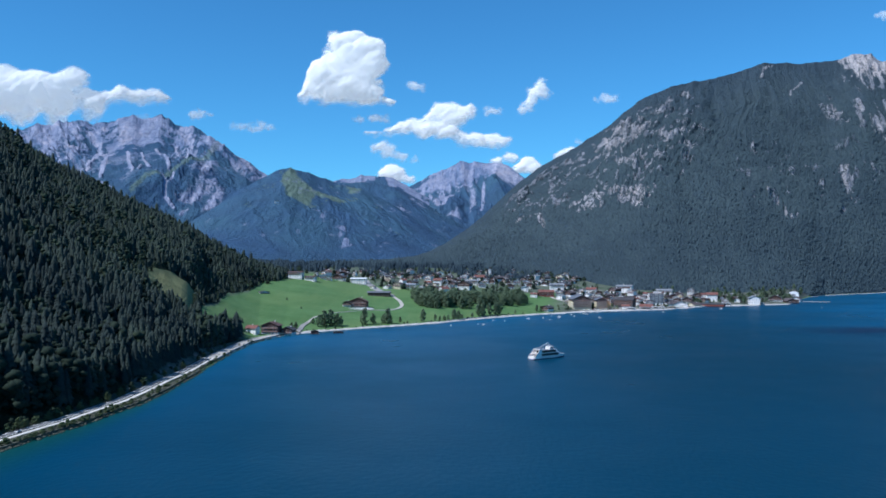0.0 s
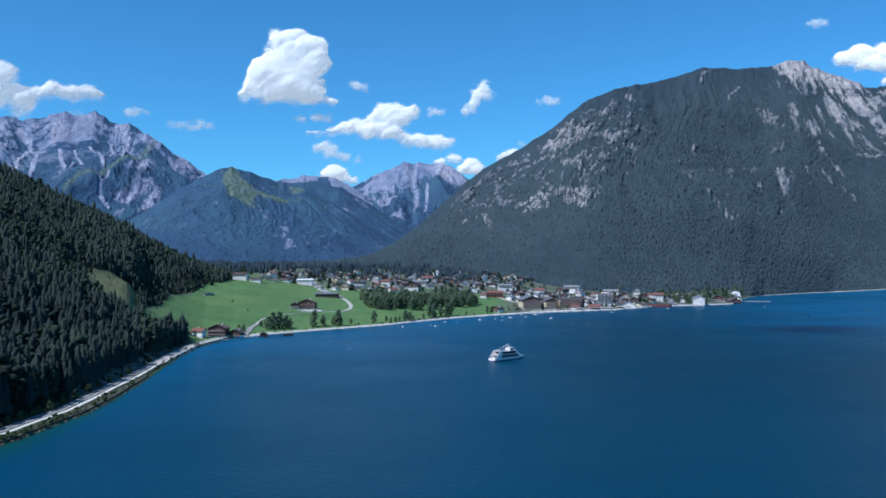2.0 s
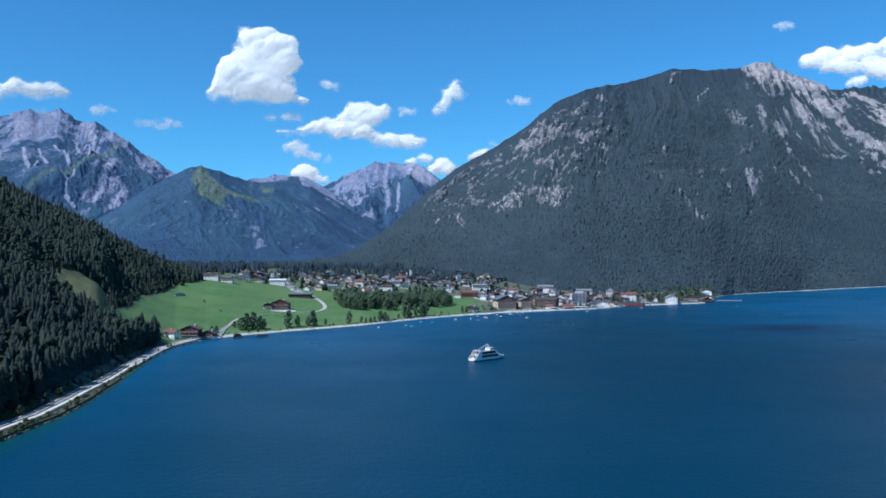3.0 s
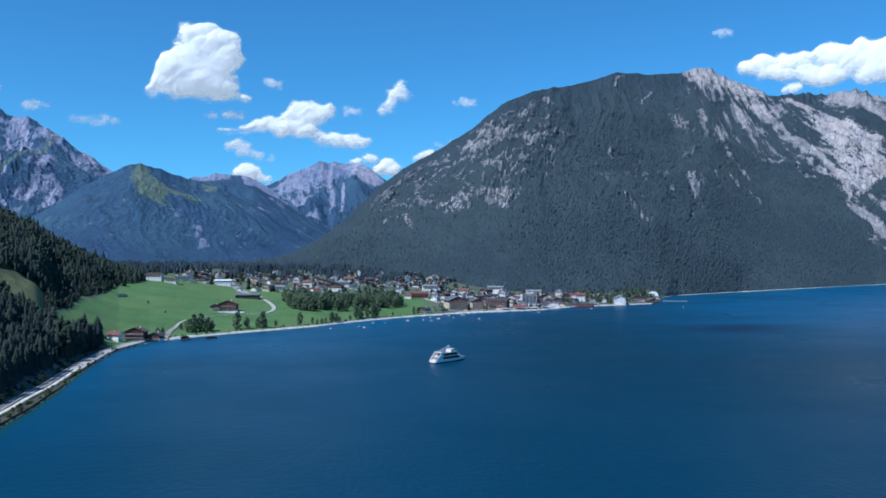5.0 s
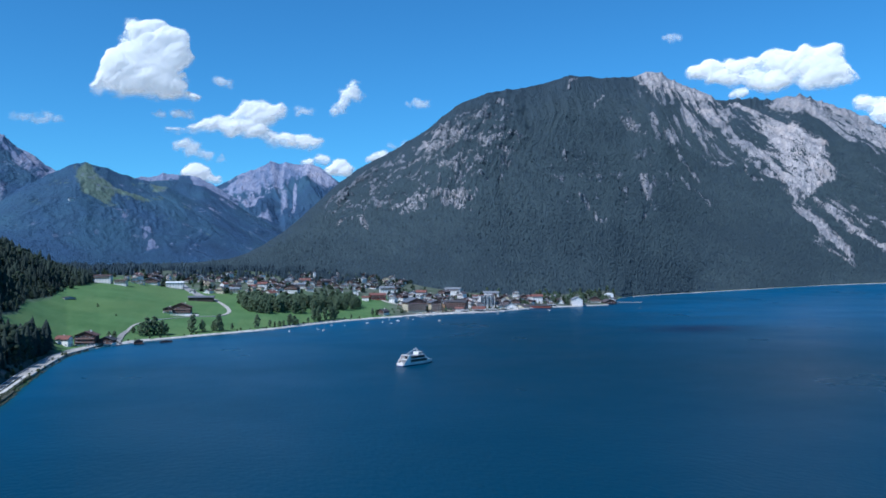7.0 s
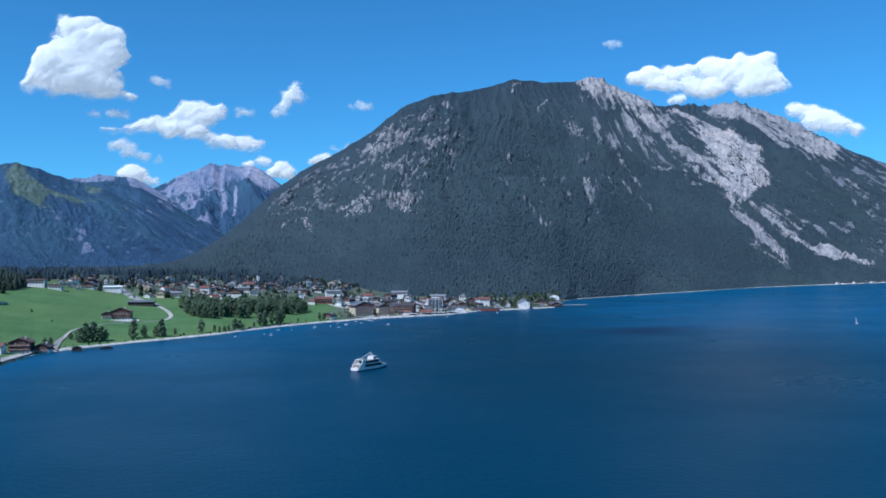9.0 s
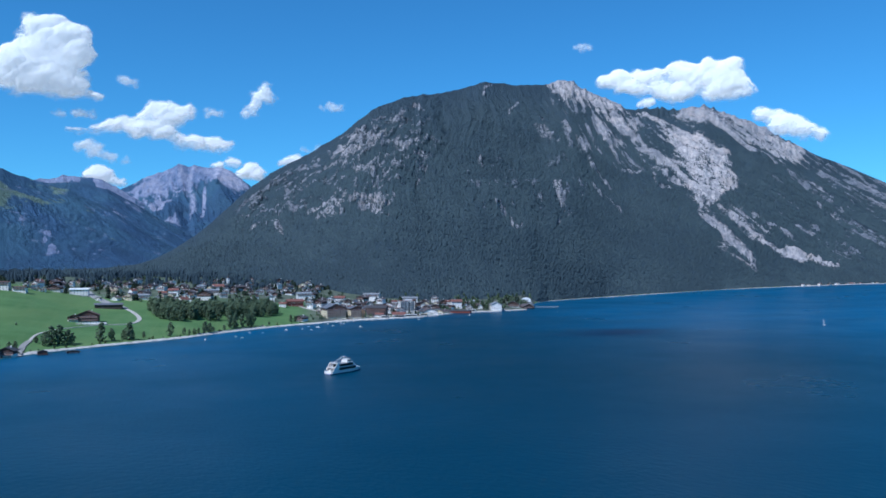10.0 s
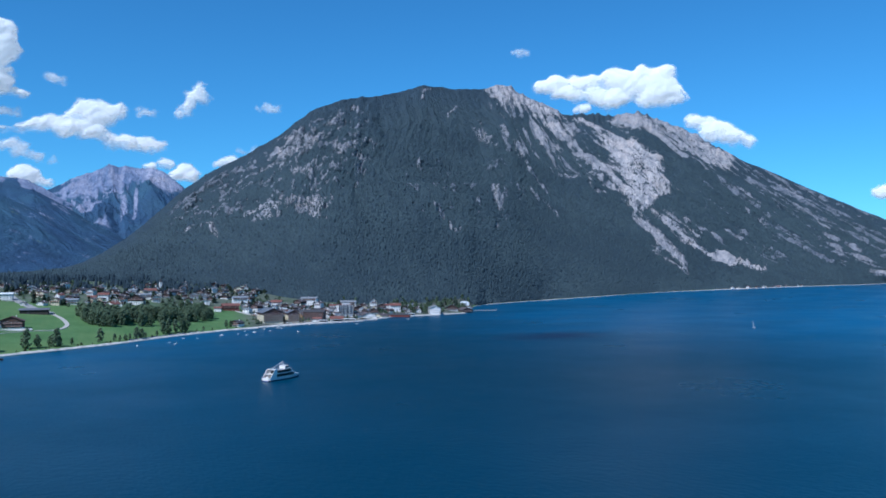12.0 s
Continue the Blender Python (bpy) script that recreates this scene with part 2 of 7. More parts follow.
def value_noise(x, y, seed=0):
    x, y = np.broadcast_arrays(np.asarray(x, float), np.asarray(y, float))
    ix, iy = np.floor(x), np.floor(y)
    fx, fy = x - ix, y - iy
    fx, fy = fx * fx * fx * (fx * (fx * 6 - 15) + 10), fy * fy * fy * (fy * (fy * 6 - 15) + 10)
    a, b = lattice(ix, iy, seed), lattice(ix + 1, iy, seed)
    c, d = lattice(ix, iy + 1, seed), lattice(ix + 1, iy + 1, seed)
    return (a * (1 - fx) + b * fx) * (1 - fy) + (c * (1 - fx) + d * fx) * fy


def fbm(x, y, octaves=5, seed=0, gain=0.5):
    total, size, norm = 0.0, 1.0, 0.0
    for o in range(octaves):
        total = total + size * value_noise(x * 2**o + 17.3 * o, y * 2**o - 9.1 * o, seed + o)
        norm, size = norm + size, size * gain
    return total / norm


def ridged(x, y, octaves=5, seed=0, gain=0.5):
    total, size, norm = 0.0, 1.0, 0.0
    for o in range(octaves):
        total = total + size * (1 - np.abs(2 * value_noise(x * 2**o + 5.7 * o, y * 2**o + 3.3 * o, seed + o) - 1))
        norm, size = norm + size, size * gain
    return total / norm


def smooth(a, b, x):
    t = np.clip((x - a) / (b - a), 0, 1)
    return t * t * (3 - 2 * t)


def inland(theta, s):
    """Metres inland, with the slant of the left shore to the bearing taken out near the water."""
    theta = np.asarray(theta, float)
    slant = sum(np.interp(theta + k, [-60, -45, -27, -21, -17, -14.5, -12.5, -11, -9.3, -7], [0.95, 0.85, 0.62, 0.5, 0.40, 0.25, 0.16, 0.25, 0.5, 1.0]) for k in (-1.4, -0.9, -0.45, 0, 0.45, 0.9, 1.4)) / 7
    bend = 22 / slant
    return np.where(s < bend, s * slant, 22 + (s - bend))


def rise(theta, s):
    """Height of the valley floor s metres beyond the shore on that bearing."""
    steep = 0.085 + 0.03 * smooth(-4, -9, theta) - 0.03 * smooth(10, 22, theta)
    deep = inland(theta, s)
    z = np.interp(deep, [-60, -12, 0, 3, 14], [-9, -2.5, 0.0, 1.1, 1.9])
    far = np.maximum(deep - 22 - 46 * smooth(10.0, 12.5, theta) * smooth(20, 18, theta) - 14 * smooth(-13, -15, theta), 0)      # level ground behind the village beach
    return z + np.minimum(steep * far, 55 + 0.022 * far)


def ground_height(x, y):
    theta, d = bearing(x, y)
    s = d - along(SHORE, theta)
    return rise(theta, s) + along(SHORE, theta, 2)


def unevenness(x, y):
    """Small humps of the valley floor."""
    return 1.6 * (fbm(np.asarray(x) / 90, np.asarray(y) / 90, 3, 5) - 0.5)


def clearing(theta, d):
    """Share of open pasture on the near slope: the meadow's upper end and a strip cut into the wood."""
    ragged = 14 * (fbm(theta * 2.2, d / 40, 3, 61) - 0.5)
    low = np.interp(theta, [-15, -13.2, -12, -11], [880, 925, 960, 1000]) + ragged
    high = np.interp(theta, [-15, -13.9, -13.4, -12, -11], [1015, 1090, 1215, 1320, 1480]) + ragged
    meadow = smooth(-15.15, -14.9, theta) * smooth(0, 12, d - low) * smooth(0, 12, high - d)
    low = np.interp(theta, [-18.3, -16.2, -15.4], [890, 860, 860]) + ragged
    high = np.interp(theta, [-18.3, -16.9, -15.4], [985, 1045, 1050]) + ragged
    strip = smooth(-18.5, -18.3, theta) * smooth(-15.4, -15.55, theta) * smooth(0, 10, d - low) * smooth(0, 10, high - d)
    return np.maximum(meadow, strip)

# ---- mesh helpers ----
def set_attributes(mesh, attrs):
    for name, values in attrs.items():
        mesh.attributes.new(name, "FLOAT", "POINT").data.foreach_set("value", np.asarray(values, np.float32).ravel())


def raw_mesh(name, verts, faces, material, attrs=None, smooth_faces=False):
    """A mesh from arrays: verts (n, 3), faces (m, 3 or 4)."""
    mesh = bpy.data.meshes.new(name)
    verts, faces = np.asarray(verts, np.float32), np.asarray(faces, np.int32)
    mesh.vertices.add(len(verts))
    mesh.vertices.foreach_set("co", verts.ravel())
    k = faces.shape[1]
    mesh.loops.add(faces.size)
    mesh.loops.foreach_set("vertex_index", faces.ravel())
    mesh.polygons.add(len(faces))
    mesh.polygons.foreach_set("loop_start", np.arange(0, faces.size, k, dtype=np.int32))
    mesh.polygons.foreach_set("use_smooth", np.full(len(faces), smooth_faces))
    set_attributes(mesh, attrs or {})
    mesh.update(calc_edges=True)
    mesh.materials.append(material)
    return mesh


def grid_mesh(name, x, y, z, material, attrs=None):
    n, m = x.shape
    i = np.arange(n * m).reshape(n, m)
    faces = np.stack([i[:-1, :-1], i[1:, :-1], i[1:, 1:], i[:-1, 1:]], -1).reshape(-1, 4)
    return raw_mesh(name, np.stack([x, y, z], -1).reshape(-1, 3), faces, material, attrs, True)


def thing(name, label, category, group="", kind="", at=None, data=None):
    ob = tagged(new(name, data), label, category, group, kind)
    if at is not None:
        ob.matrix_basis = at
    return ob


def part(name, bm, material, parent, label=""):
    mesh = bm
    if isinstance(bm, bmesh.types.BMesh):
        mesh = bpy.data.meshes.new(name)
        bm.to_mesh(mesh)
        bm.free()
        mesh.materials.append(material)
    ob = new(name, mesh)
    ob.parent = parent
    return tagged(ob, label) if label else ob


# ---- lake ----
def build_lake():
    theta = np.concatenate([np.linspace(-180, -60, 60), np.linspace(-59.5, 75, 540), np.linspace(77, 180, 50)])
    frac = np.concatenate([np.linspace(0, 0.9, 50), np.linspace(0.91, 1.0, 24)])
    t, f = np.meshgrid(theta, frac, indexing="ij")
    edge = along(SHORE, theta)[:, None] + 25
    d = np.maximum(edge * f, 0.05)
    x, y = polar(t, d)
    real = np.where(d < 2800, d, 2800 + (d - 2800) / 0.333)
    z = 86 * (1 - d / real)
    shore = edge - 25 - d
    shallow = np.clip(1 - shore / np.interp(t, [-30, -12, 0, 40], [75, 30, 14, 10]), 0, 1) ** 1.3
    # turquoise shelf by the shore, plus reflected sky painted on the far right water
    shelf_and_sky = np.exp(-np.maximum(shore, 0) / 420) * smooth(26, 8, t) * (0.25 + 0.75 * smooth(350, 900, d)) + 1.2 * smooth(700, 1800, d) * smooth(16, 33, t)
    patch = np.clip(1.2 - np.hypot((x - 552) / 95, (y - 1098 - 0.15 * (x - 552)) / 60), 0, 1)
    ob = thing("water", "deep blue lake with small wind ripples, turquoise towards the shore", "lake", kind="structure", data=grid_mesh("water", x, y, z, M_WATER, {"shallow": shallow, "patch": patch, "shelf_and_sky": shelf_and_sky}))
    return ob


build_lake()


# ---- valley floor ----
def build_ground():
    theta = np.concatenate([np.linspace(-180, -40, 60), np.linspace(-39.6, 70, 760), np.linspace(72, 180, 40)])
    s = np.concatenate([[-60, -30, -14, -7, -3, -1, 0, 1, 2, 3, 5, 8, 11, 14, 20], np.geomspace(28, 4000, 60)])
    t, ss = np.meshgrid(theta, s, indexing="ij")
    base = along(SHORE, theta)[:, None]
    limit = 4900 - base
    ss = np.where(ss > 0, ss * np.minimum(1, limit / 4000), ss)
    x, y = polar(t, base + ss)
    z = rise(t, ss) + along(SHORE, theta, 2)[:, None]
    z = z + np.where(ss > 30, unevenness(x, y) * smooth(-15, -13, t), 0)
    wide = np.interp(theta, [-13, -12, -9, -6, 10, 12.5, 19.5, 26, 41, 42.5, 45.5, 46.5], [0, 12, 12, 10, 12, 44, 20, 5, 6, 30, 30, 8])[:, None] * (0.6 + 0.9 * fbm(theta * 3.1, theta * 0.0, 4, 88, 0.6))[:, None]
    beach = np.clip((wide - inland(t, ss)) / 2.5, 0, 1)
    town = smooth(8.5, 10.5, t) * smooth(60, 20, ss - 300) * smooth(25, 23.5, t)
    town = np.maximum(town, smooth(0, 90, ss - np.interp(t, [-14, -7, -4, 0], [600, 590, 500, 430])) * 0.8)
    town = np.maximum(town, smooth(290, 340, ss) * smooth(2, 5, t) * 0.85)
    town = np.maximum(town, smooth(-11.7, -12.1, t) * smooth(12, 16, inland(t, ss)) * (1 - clearing(t, base + ss)))
    town = np.maximum(town, smooth(19, 21, t) * smooth(30, 50, ss))
    ob = thing("ground", "valley floor of green mown meadow with a pale gravel shore", "ground", kind="structure",
               data=grid_mesh("ground", x, y, z, M_GROUND, {"beach": beach, "town": town}))
    return ob


build_ground()


# ---- mountains ----
def loft(ridge, foot, n_theta, n_v, bulge=0.0, gully=40.0, grain=0.35, jag=8.0, seed=0, back=500.0, crag=0.0, even_foot=False, wave=420.0, shear=((0.0, 0.0), (1.0, 0.0))):
    """A mountain front between a foot line and a crest, both given over the bearing, with spurs and gullies, and a slope behind the crest."""
    lo, hi = ridge[0][0], ridge[-1][0]
    theta = np.linspace(lo, hi, n_theta)
    v = np.concatenate([np.linspace(0, 1, n_v), 1 + np.linspace(0.02, 1, 12) ** 1.4])
    t, vv = np.meshgrid(theta, v, indexing="ij")
    df, zf = along(foot, theta)[:, None], along(foot, theta, 2)[:, None]
    dr, zr = along(ridge, theta)[:, None], along(ridge, theta, 2)[:, None]
    front = np.minimum(vv, 1)
    soft = max(3, int(3.0 / (theta[1] - theta[0])))
    wide = np.exp(-0.5 * (np.arange(-soft, soft + 1) / (soft / 2)) ** 2)
    rounded = np.convolve(np.pad(dr[:, 0], soft, mode="edge"), wide / wide.sum(), mode="valid")[:, None]
    zr, dr = 88 + (zr - 88) * rounded / dr, rounded
    reach = max(3, int(4.5 / (theta[1] - theta[0])))
    bell = np.exp(-0.5 * (np.arange(-reach, reach + 1) / (reach / 2)) ** 2)
    even = np.convolve(np.pad(df[:, 0], reach, mode="edge"), bell / bell.sum(), mode="valid")[:, None]
    if even_foot:
        df = df + (even - df) * smooth(0.0, 0.12, front)
    d = df + (dr - df) * front + np.maximum(vv - 1, 0) * back
    z = zf + (zr - zf) * (front + bulge * front * (1 - front)) - np.maximum(vv - 1, 0) * (zr - zf) * 0.55
    arc = t * np.pi / 180 * 3000
    lean = (fbm(arc / 700, vv * 2, 3, seed + 40) * 420 + 160 * vv) * min(1.0, (wave / 420) ** 2) + along(shear, t) * vv
    cut = ridged((arc + lean) / wave, vv * 0.9 + 3, 5, seed, 0.52)
    fine = ridged((arc + lean) / 110, vv * 5, 4, seed + 20, 0.6)
    height = np.clip((zr - zf) / 500, 0.1, 1.3)
    env = np.clip(front * 2.2, 0, 1) * np.clip((1 - front) * 5, 0, 1) * height
    z = z + env * (gully * (cut - 0.6) + gully * grain * (fine - 0.6))
    z = z + env * crag * (ridged((arc + 0.4 * lean) / 42, vv * 9, 4, seed + 31, 0.6) - 0.6)
    top = np.clip(front * 4 - 3, 0, 1) * height
    z = z + top * jag * (ridged(arc / 60, vv * 3, 4, seed + 70) - 0.62)
    x, y = polar(t, d)
    return dict(theta=t, v=vv, d=d, x=x, y=y, z=z, cut=cut, fine=fine, arc=arc)


def stroke(m, path, width):
    """1 near a line of (bearing, height share, width factor) on a mountain front, fading outwards; width in degrees."""
    p = np.array(path, float)
    best = np.full(m["theta"].shape, 9.0)
    if "warp" not in m:
        m["warp"] = (0.9 * (fbm(m["arc"] / 42, m["v"] * 13, 4, 303, 0.6) - 0.5), 0.9 * (fbm(m["arc"] / 42 + 7, m["v"] * 13, 4, 404, 0.6) - 0.5))
    wx, wy = (m.get("wobble", 1.0) * w for w in m["warp"])
    k = 13.0   # degrees of bearing that one unit of height share counts for
    for a, b in zip(p[:-1], p[1:]):
        ax, ay, bx, by = a[0], a[1] * k, b[0], b[1] * k
        px, py = m["theta"] + wx - ax, m["v"] * k + wy - ay
        length = (bx - ax) ** 2 + (by - ay) ** 2 + 1e-9
        u = np.clip((px * (bx - ax) + py * (by - ay)) / length, 0, 1)
        w = width * (a[2] + (b[2] - a[2]) * u)
        best = np.minimum(best, np.hypot(px - u * (bx - ax), py - u * (by - ay)) / w)
    return np.clip(1.35 - 0.75 * best, 0, 1)


def mountain(name, label, m, material, rock, grass=None, pale=None):
    inside = m["v"] <= 1.001
    ob = thing(name, label, "mountain",
               data=grid_mesh(name, m["x"], m["y"], m["z"], material, {"rock": rock, "grass": grass if grass is not None else rock * 0, "pale": pale if pale is not None else rock * 0.4}))
    m["rock"], m["inside"] = rock, inside
    return ob


MAIN_RIDGE = [
    (-7.67, 2326, 92), (-5.75, 2325, 96), (-4.10, 2335, 98), (-2.75, 2354, 102), (-1.02, 2384, 111), (0.03, 2423, 126), (1.10, 2483, 151), (2.55, 2582, 197), (3.66, 2662, 243),
    (4.77, 2762, 300), (6.29, 2850, 375), (8.06, 2922, 447), (9.86, 2905, 489), (12.44, 2882, 572),
    (14.71, 2990, 678), (16.63, 3083, 736), (19.35, 3355, 806), (20.92, 3496, 863), (22.1, 3593, 902), (24.44, 3783, 932), (26.2, 3915, 957), (27.19, 3989, 992)]
MAIN_RIDGE += [
    (28.08, 4051, 1008), (29.11, 4064, 953), (30.26, 4078, 921), (31.77, 4096, 868), (33.67, 4120, 870), (34.97, 4154, 860), (36.66, 4200, 884), (38.48, 4249, 836),
    (40.62, 4326, 771), (42.71, 4400, 674), (45.43, 4501, 576), (48.05, 4601, 477), (51.42, 4700, 351), (55.28, 4781, 227), (59.29, 4788, 113), (65.17, 4798, 71)]
MAIN_FOOT = [(t, d, float(ground_height(*polar(t, d))) - 1.0) for t, d in
             ((-8.0, 2180), (-4.0, 2180), (0.0, 2170), (5.16, 2140), (9.35, 2050), (14.43, 1935), (17.5, 1960), (20.0, 2030), (22.0, 2120), (23.5, 2210), (24.6, 2285))]
MAIN_FOOT += [(t, d + float(np.interp(t, [40, 43, 45, 47], [10, 30, 30, 10])), z + 2.2) for t, d, z in SHORE if 25.2 < t < 100]
MAIN_SHEAR = [(-8, -200), (4, -250), (12, -330), (17, -200), (21, 0), (27, 420), (33, 900), (66, 980)]   # lean of the ribs: metres along the slope for its whole height
main = loft(MAIN_RIDGE, MAIN_FOOT, 1500, 240, 0.10, 54, 0.4, 10, 3, 300, 5.0, True, 420.0, MAIN_SHEAR)


def region(m, outline, soft=0.5, warp=1.0):
    """From 0 outside to 1 well inside an outline of (bearing, height share) on a mountain front, 0.5 on its ragged border; soft in degrees."""
    if "drift" not in m:
        m["drift"] = [1.1 * (fbm(m["arc"] / 48 + 3 * k, m["v"] * 12 + 7 * k, 5, 700 + 11 * k, 0.62) - 0.5) for k in (0, 1)]
    k = 13.0
    p = np.array(outline, float) * (1, k)
    warp = warp * m.get("wobble", 1.0)
    tx, ty = m["theta"] + warp * m["drift"][0], m["v"] * k + warp * m["drift"][1]
    pad = 2 * soft + 1
    i, j = np.where((tx > p[:, 0].min() - pad) & (tx < p[:, 0].max() + pad) & (ty > p[:, 1].min() - pad) & (ty < p[:, 1].max() + pad))
    x, y = tx[i, j], ty[i, j]
    inside, gap = np.zeros(len(x), bool), np.full(len(x), 99.0)
    for (ax, ay), (bx, by) in zip(p, np.roll(p, -1, 0)):
        inside ^= ((ay > y) != (by > y)) & (x < (bx - ax) * (y - ay) / (by - ay + 1e-12) + ax)
        u = np.clip(((x - ax) * (bx - ax) + (y - ay) * (by - ay)) / ((bx - ax) ** 2 + (by - ay) ** 2 + 1e-9), 0, 1)
        gap = np.minimum(gap, np.hypot(x - ax - u * (bx - ax), y - ay - u * (by - ay)))
    out = 0 * m["theta"]
    out[i, j] = np.clip(0.5 + np.where(inside, gap, -gap) / (2 * soft), 0, 1)
    return out


# bare rock on the main mountain: outlines in (bearing, share of height)
BOWL = [(34.22, 0.833), (34.95, 0.812), (36.11, 0.808), (37.57, 0.724), (38.35, 0.707), (38.2, 0.644), (38.69, 0.531), (38.78, 0.485), (38.01, 0.435), (36.89, 0.347), (36.5, 0.402), (35.72, 0.502), (34.8, 0.64)]
CHUTE = [(34.17, 0.632), (35.19, 0.573), (36.35, 0.435), (37.04, 0.331), (37.67, 0.272), (38.44, 0.201), (39.32, 0.134), (39.66, 0.071), (39.22, 0.071), (38.93, 0.109), (37.72, 0.18), (36.6, 0.259), (35.87, 0.36), (34.99, 0.485)]
FAN = [(37.23, 0.326), (38.2, 0.381), (38.88, 0.368), (40.0, 0.293), (40.58, 0.201), (39.61, 0.205), (38.49, 0.255)]
TAIL = [(39.27, 0.218), (40.68, 0.197), (42.28, 0.172), (44.62, 0.117), (44.47, 0.092), (42.04, 0.126), (40.39, 0.176)]
CREST_WEST = [(25.96, 1.02), (27.12, 1.04), (28.19, 1.04), (30.33, 1.04), (31.93, 1.02), (31.93, 0.958), (30.48, 0.916), (29.21, 0.879), (27.75, 0.828), (26.64, 0.929)]
CREST_LINK = [(31.93, 0.979), (33.34, 0.912), (34.31, 0.883), (34.51, 0.82), (33.88, 0.841), (32.66, 0.908)]
CREST_EAST = [(34.56, 0.946), (35.63, 1.02), (36.69, 1.04), (39.66, 1.04), (42.67, 1.0), (42.38, 0.795), (41.55, 0.778), (40.49, 0.778), (39.46, 0.791), (37.81, 0.824), (36.55, 0.833), (35.29, 0.866)]
EAST_SLAB = [(40.92, 1.0), (42.62, 0.983), (42.33, 0.795), (41.65, 0.803), (40.78, 0.828)]
SCARS = [[(6.03, 0.439), (6.28, 0.477), (6.66, 0.485), (6.52, 0.435), (6.13, 0.406)], [(7.35, 0.431), (7.69, 0.431), (8.17, 0.339), (8.12, 0.293), (7.59, 0.347)],
         [(50.4, 0.17), (51.2, 0.15), (52.2, 0.10), (52.0, 0.05), (51.0, 0.09)]]
CRAGS = [
    [(11.52, 0.782), (12.06, 0.937), (13.08, 0.883), (14.73, 0.787), (15.99, 0.895), (16.38, 0.833), (15.12, 0.715), (14.05, 0.665), (12.4, 0.682)],
    [(16.04, 0.653), (17.16, 0.644), (18.57, 0.665), (18.67, 0.607), (17.55, 0.556), (16.33, 0.59)],
    [(12.98, 0.577), (14.05, 0.573), (15.51, 0.561), (15.46, 0.536), (14.0, 0.527)],
    [(9.92, 0.431), (11.52, 0.452), (12.64, 0.448), (14.0, 0.402), (14.59, 0.377), (15.85, 0.381), (14.97, 0.301), (13.76, 0.343), (12.54, 0.36), (10.7, 0.36)]]
CLIFFS = [
    [(28.97, 0.854), (30.72, 0.908), (32.03, 0.837), (31.88, 0.741), (31.2, 0.787), (30.28, 0.828)],
    [(25.86, 0.803), (27.12, 0.715), (27.95, 0.682), (27.75, 0.649), (26.88, 0.682), (25.96, 0.766)],
    [(25.62, 0.682), (26.34, 0.678), (27.17, 0.603), (26.78, 0.594)], [(29.31, 0.749), (30.86, 0.787), (31.06, 0.665), (30.23, 0.636)],
    [(28.34, 0.632), (29.07, 0.607), (28.58, 0.569), (28.14, 0.594)], [(32.86, 0.695), (34.17, 0.577), (35.14, 0.481), (35.87, 0.389), (34.95, 0.448), (33.97, 0.506)],
    [(38.3, 0.297), (39.51, 0.343), (41.31, 0.285), (42.72, 0.297), (42.87, 0.268), (41.12, 0.226)]]
# narrow rock ribs and gullies, as lines of (bearing, share of height, half width in degrees)
STREAKS = [
    [(21.5, 0.50, 0.12), (22.2, 0.345, 0.22), (23.3, 0.245, 0.16), (25.6, 0.17, 0.1)], [(26.85, 0.385, 0.12), (27.13, 0.25, 0.16)], [(28.01, 0.39, 0.2), (29.0, 0.38, 0.2)],
    [(23.75, 0.755, 0.1), (24.25, 0.83, 0.1)], [(21.9, 0.89, 0.12), (22.35, 0.99, 0.14)], [(17.1, 0.93, 0.19), (17.7, 0.87, 0.16)],
    [(30.85, 0.59, 0.1), (31.2, 0.51, 0.14), (32.4, 0.5, 0.1)], [(28.4, 0.52, 0.12), (29.8, 0.465, 0.14), (30.4, 0.427, 0.1)], [(33.5, 0.48, 0.1), (34.3, 0.437, 0.12)],
    [(29.42, 0.4, 0.1), (31.32, 0.34, 0.12)], [(32.3, 0.66, 0.1), (33.6, 0.5, 0.14)]]
STREAKS += [
    [(39.43, 0.77, 0.16), (40.9, 0.72, 0.2)], [(42.73, 0.674, 0.12), (44.26, 0.622, 0.16)], [(45.66, 0.885, 0.16), (46.75, 0.852, 0.19)], [(46.13, 0.727, 0.12), (48.68, 0.491, 0.16)],
    [(48.05, 0.524, 0.2), (49.26, 0.193, 0.24)], [(49.45, 0.391, 0.2), (50.52, 0.218, 0.25)], [(50.66, 0.138, 0.31), (51.57, 0.085, 0.31)], [(43.2, 0.5, 0.1), (44.6, 0.42, 0.14)], [(44.8, 0.3, 0.1), (46.0, 0.24, 0.12)]]


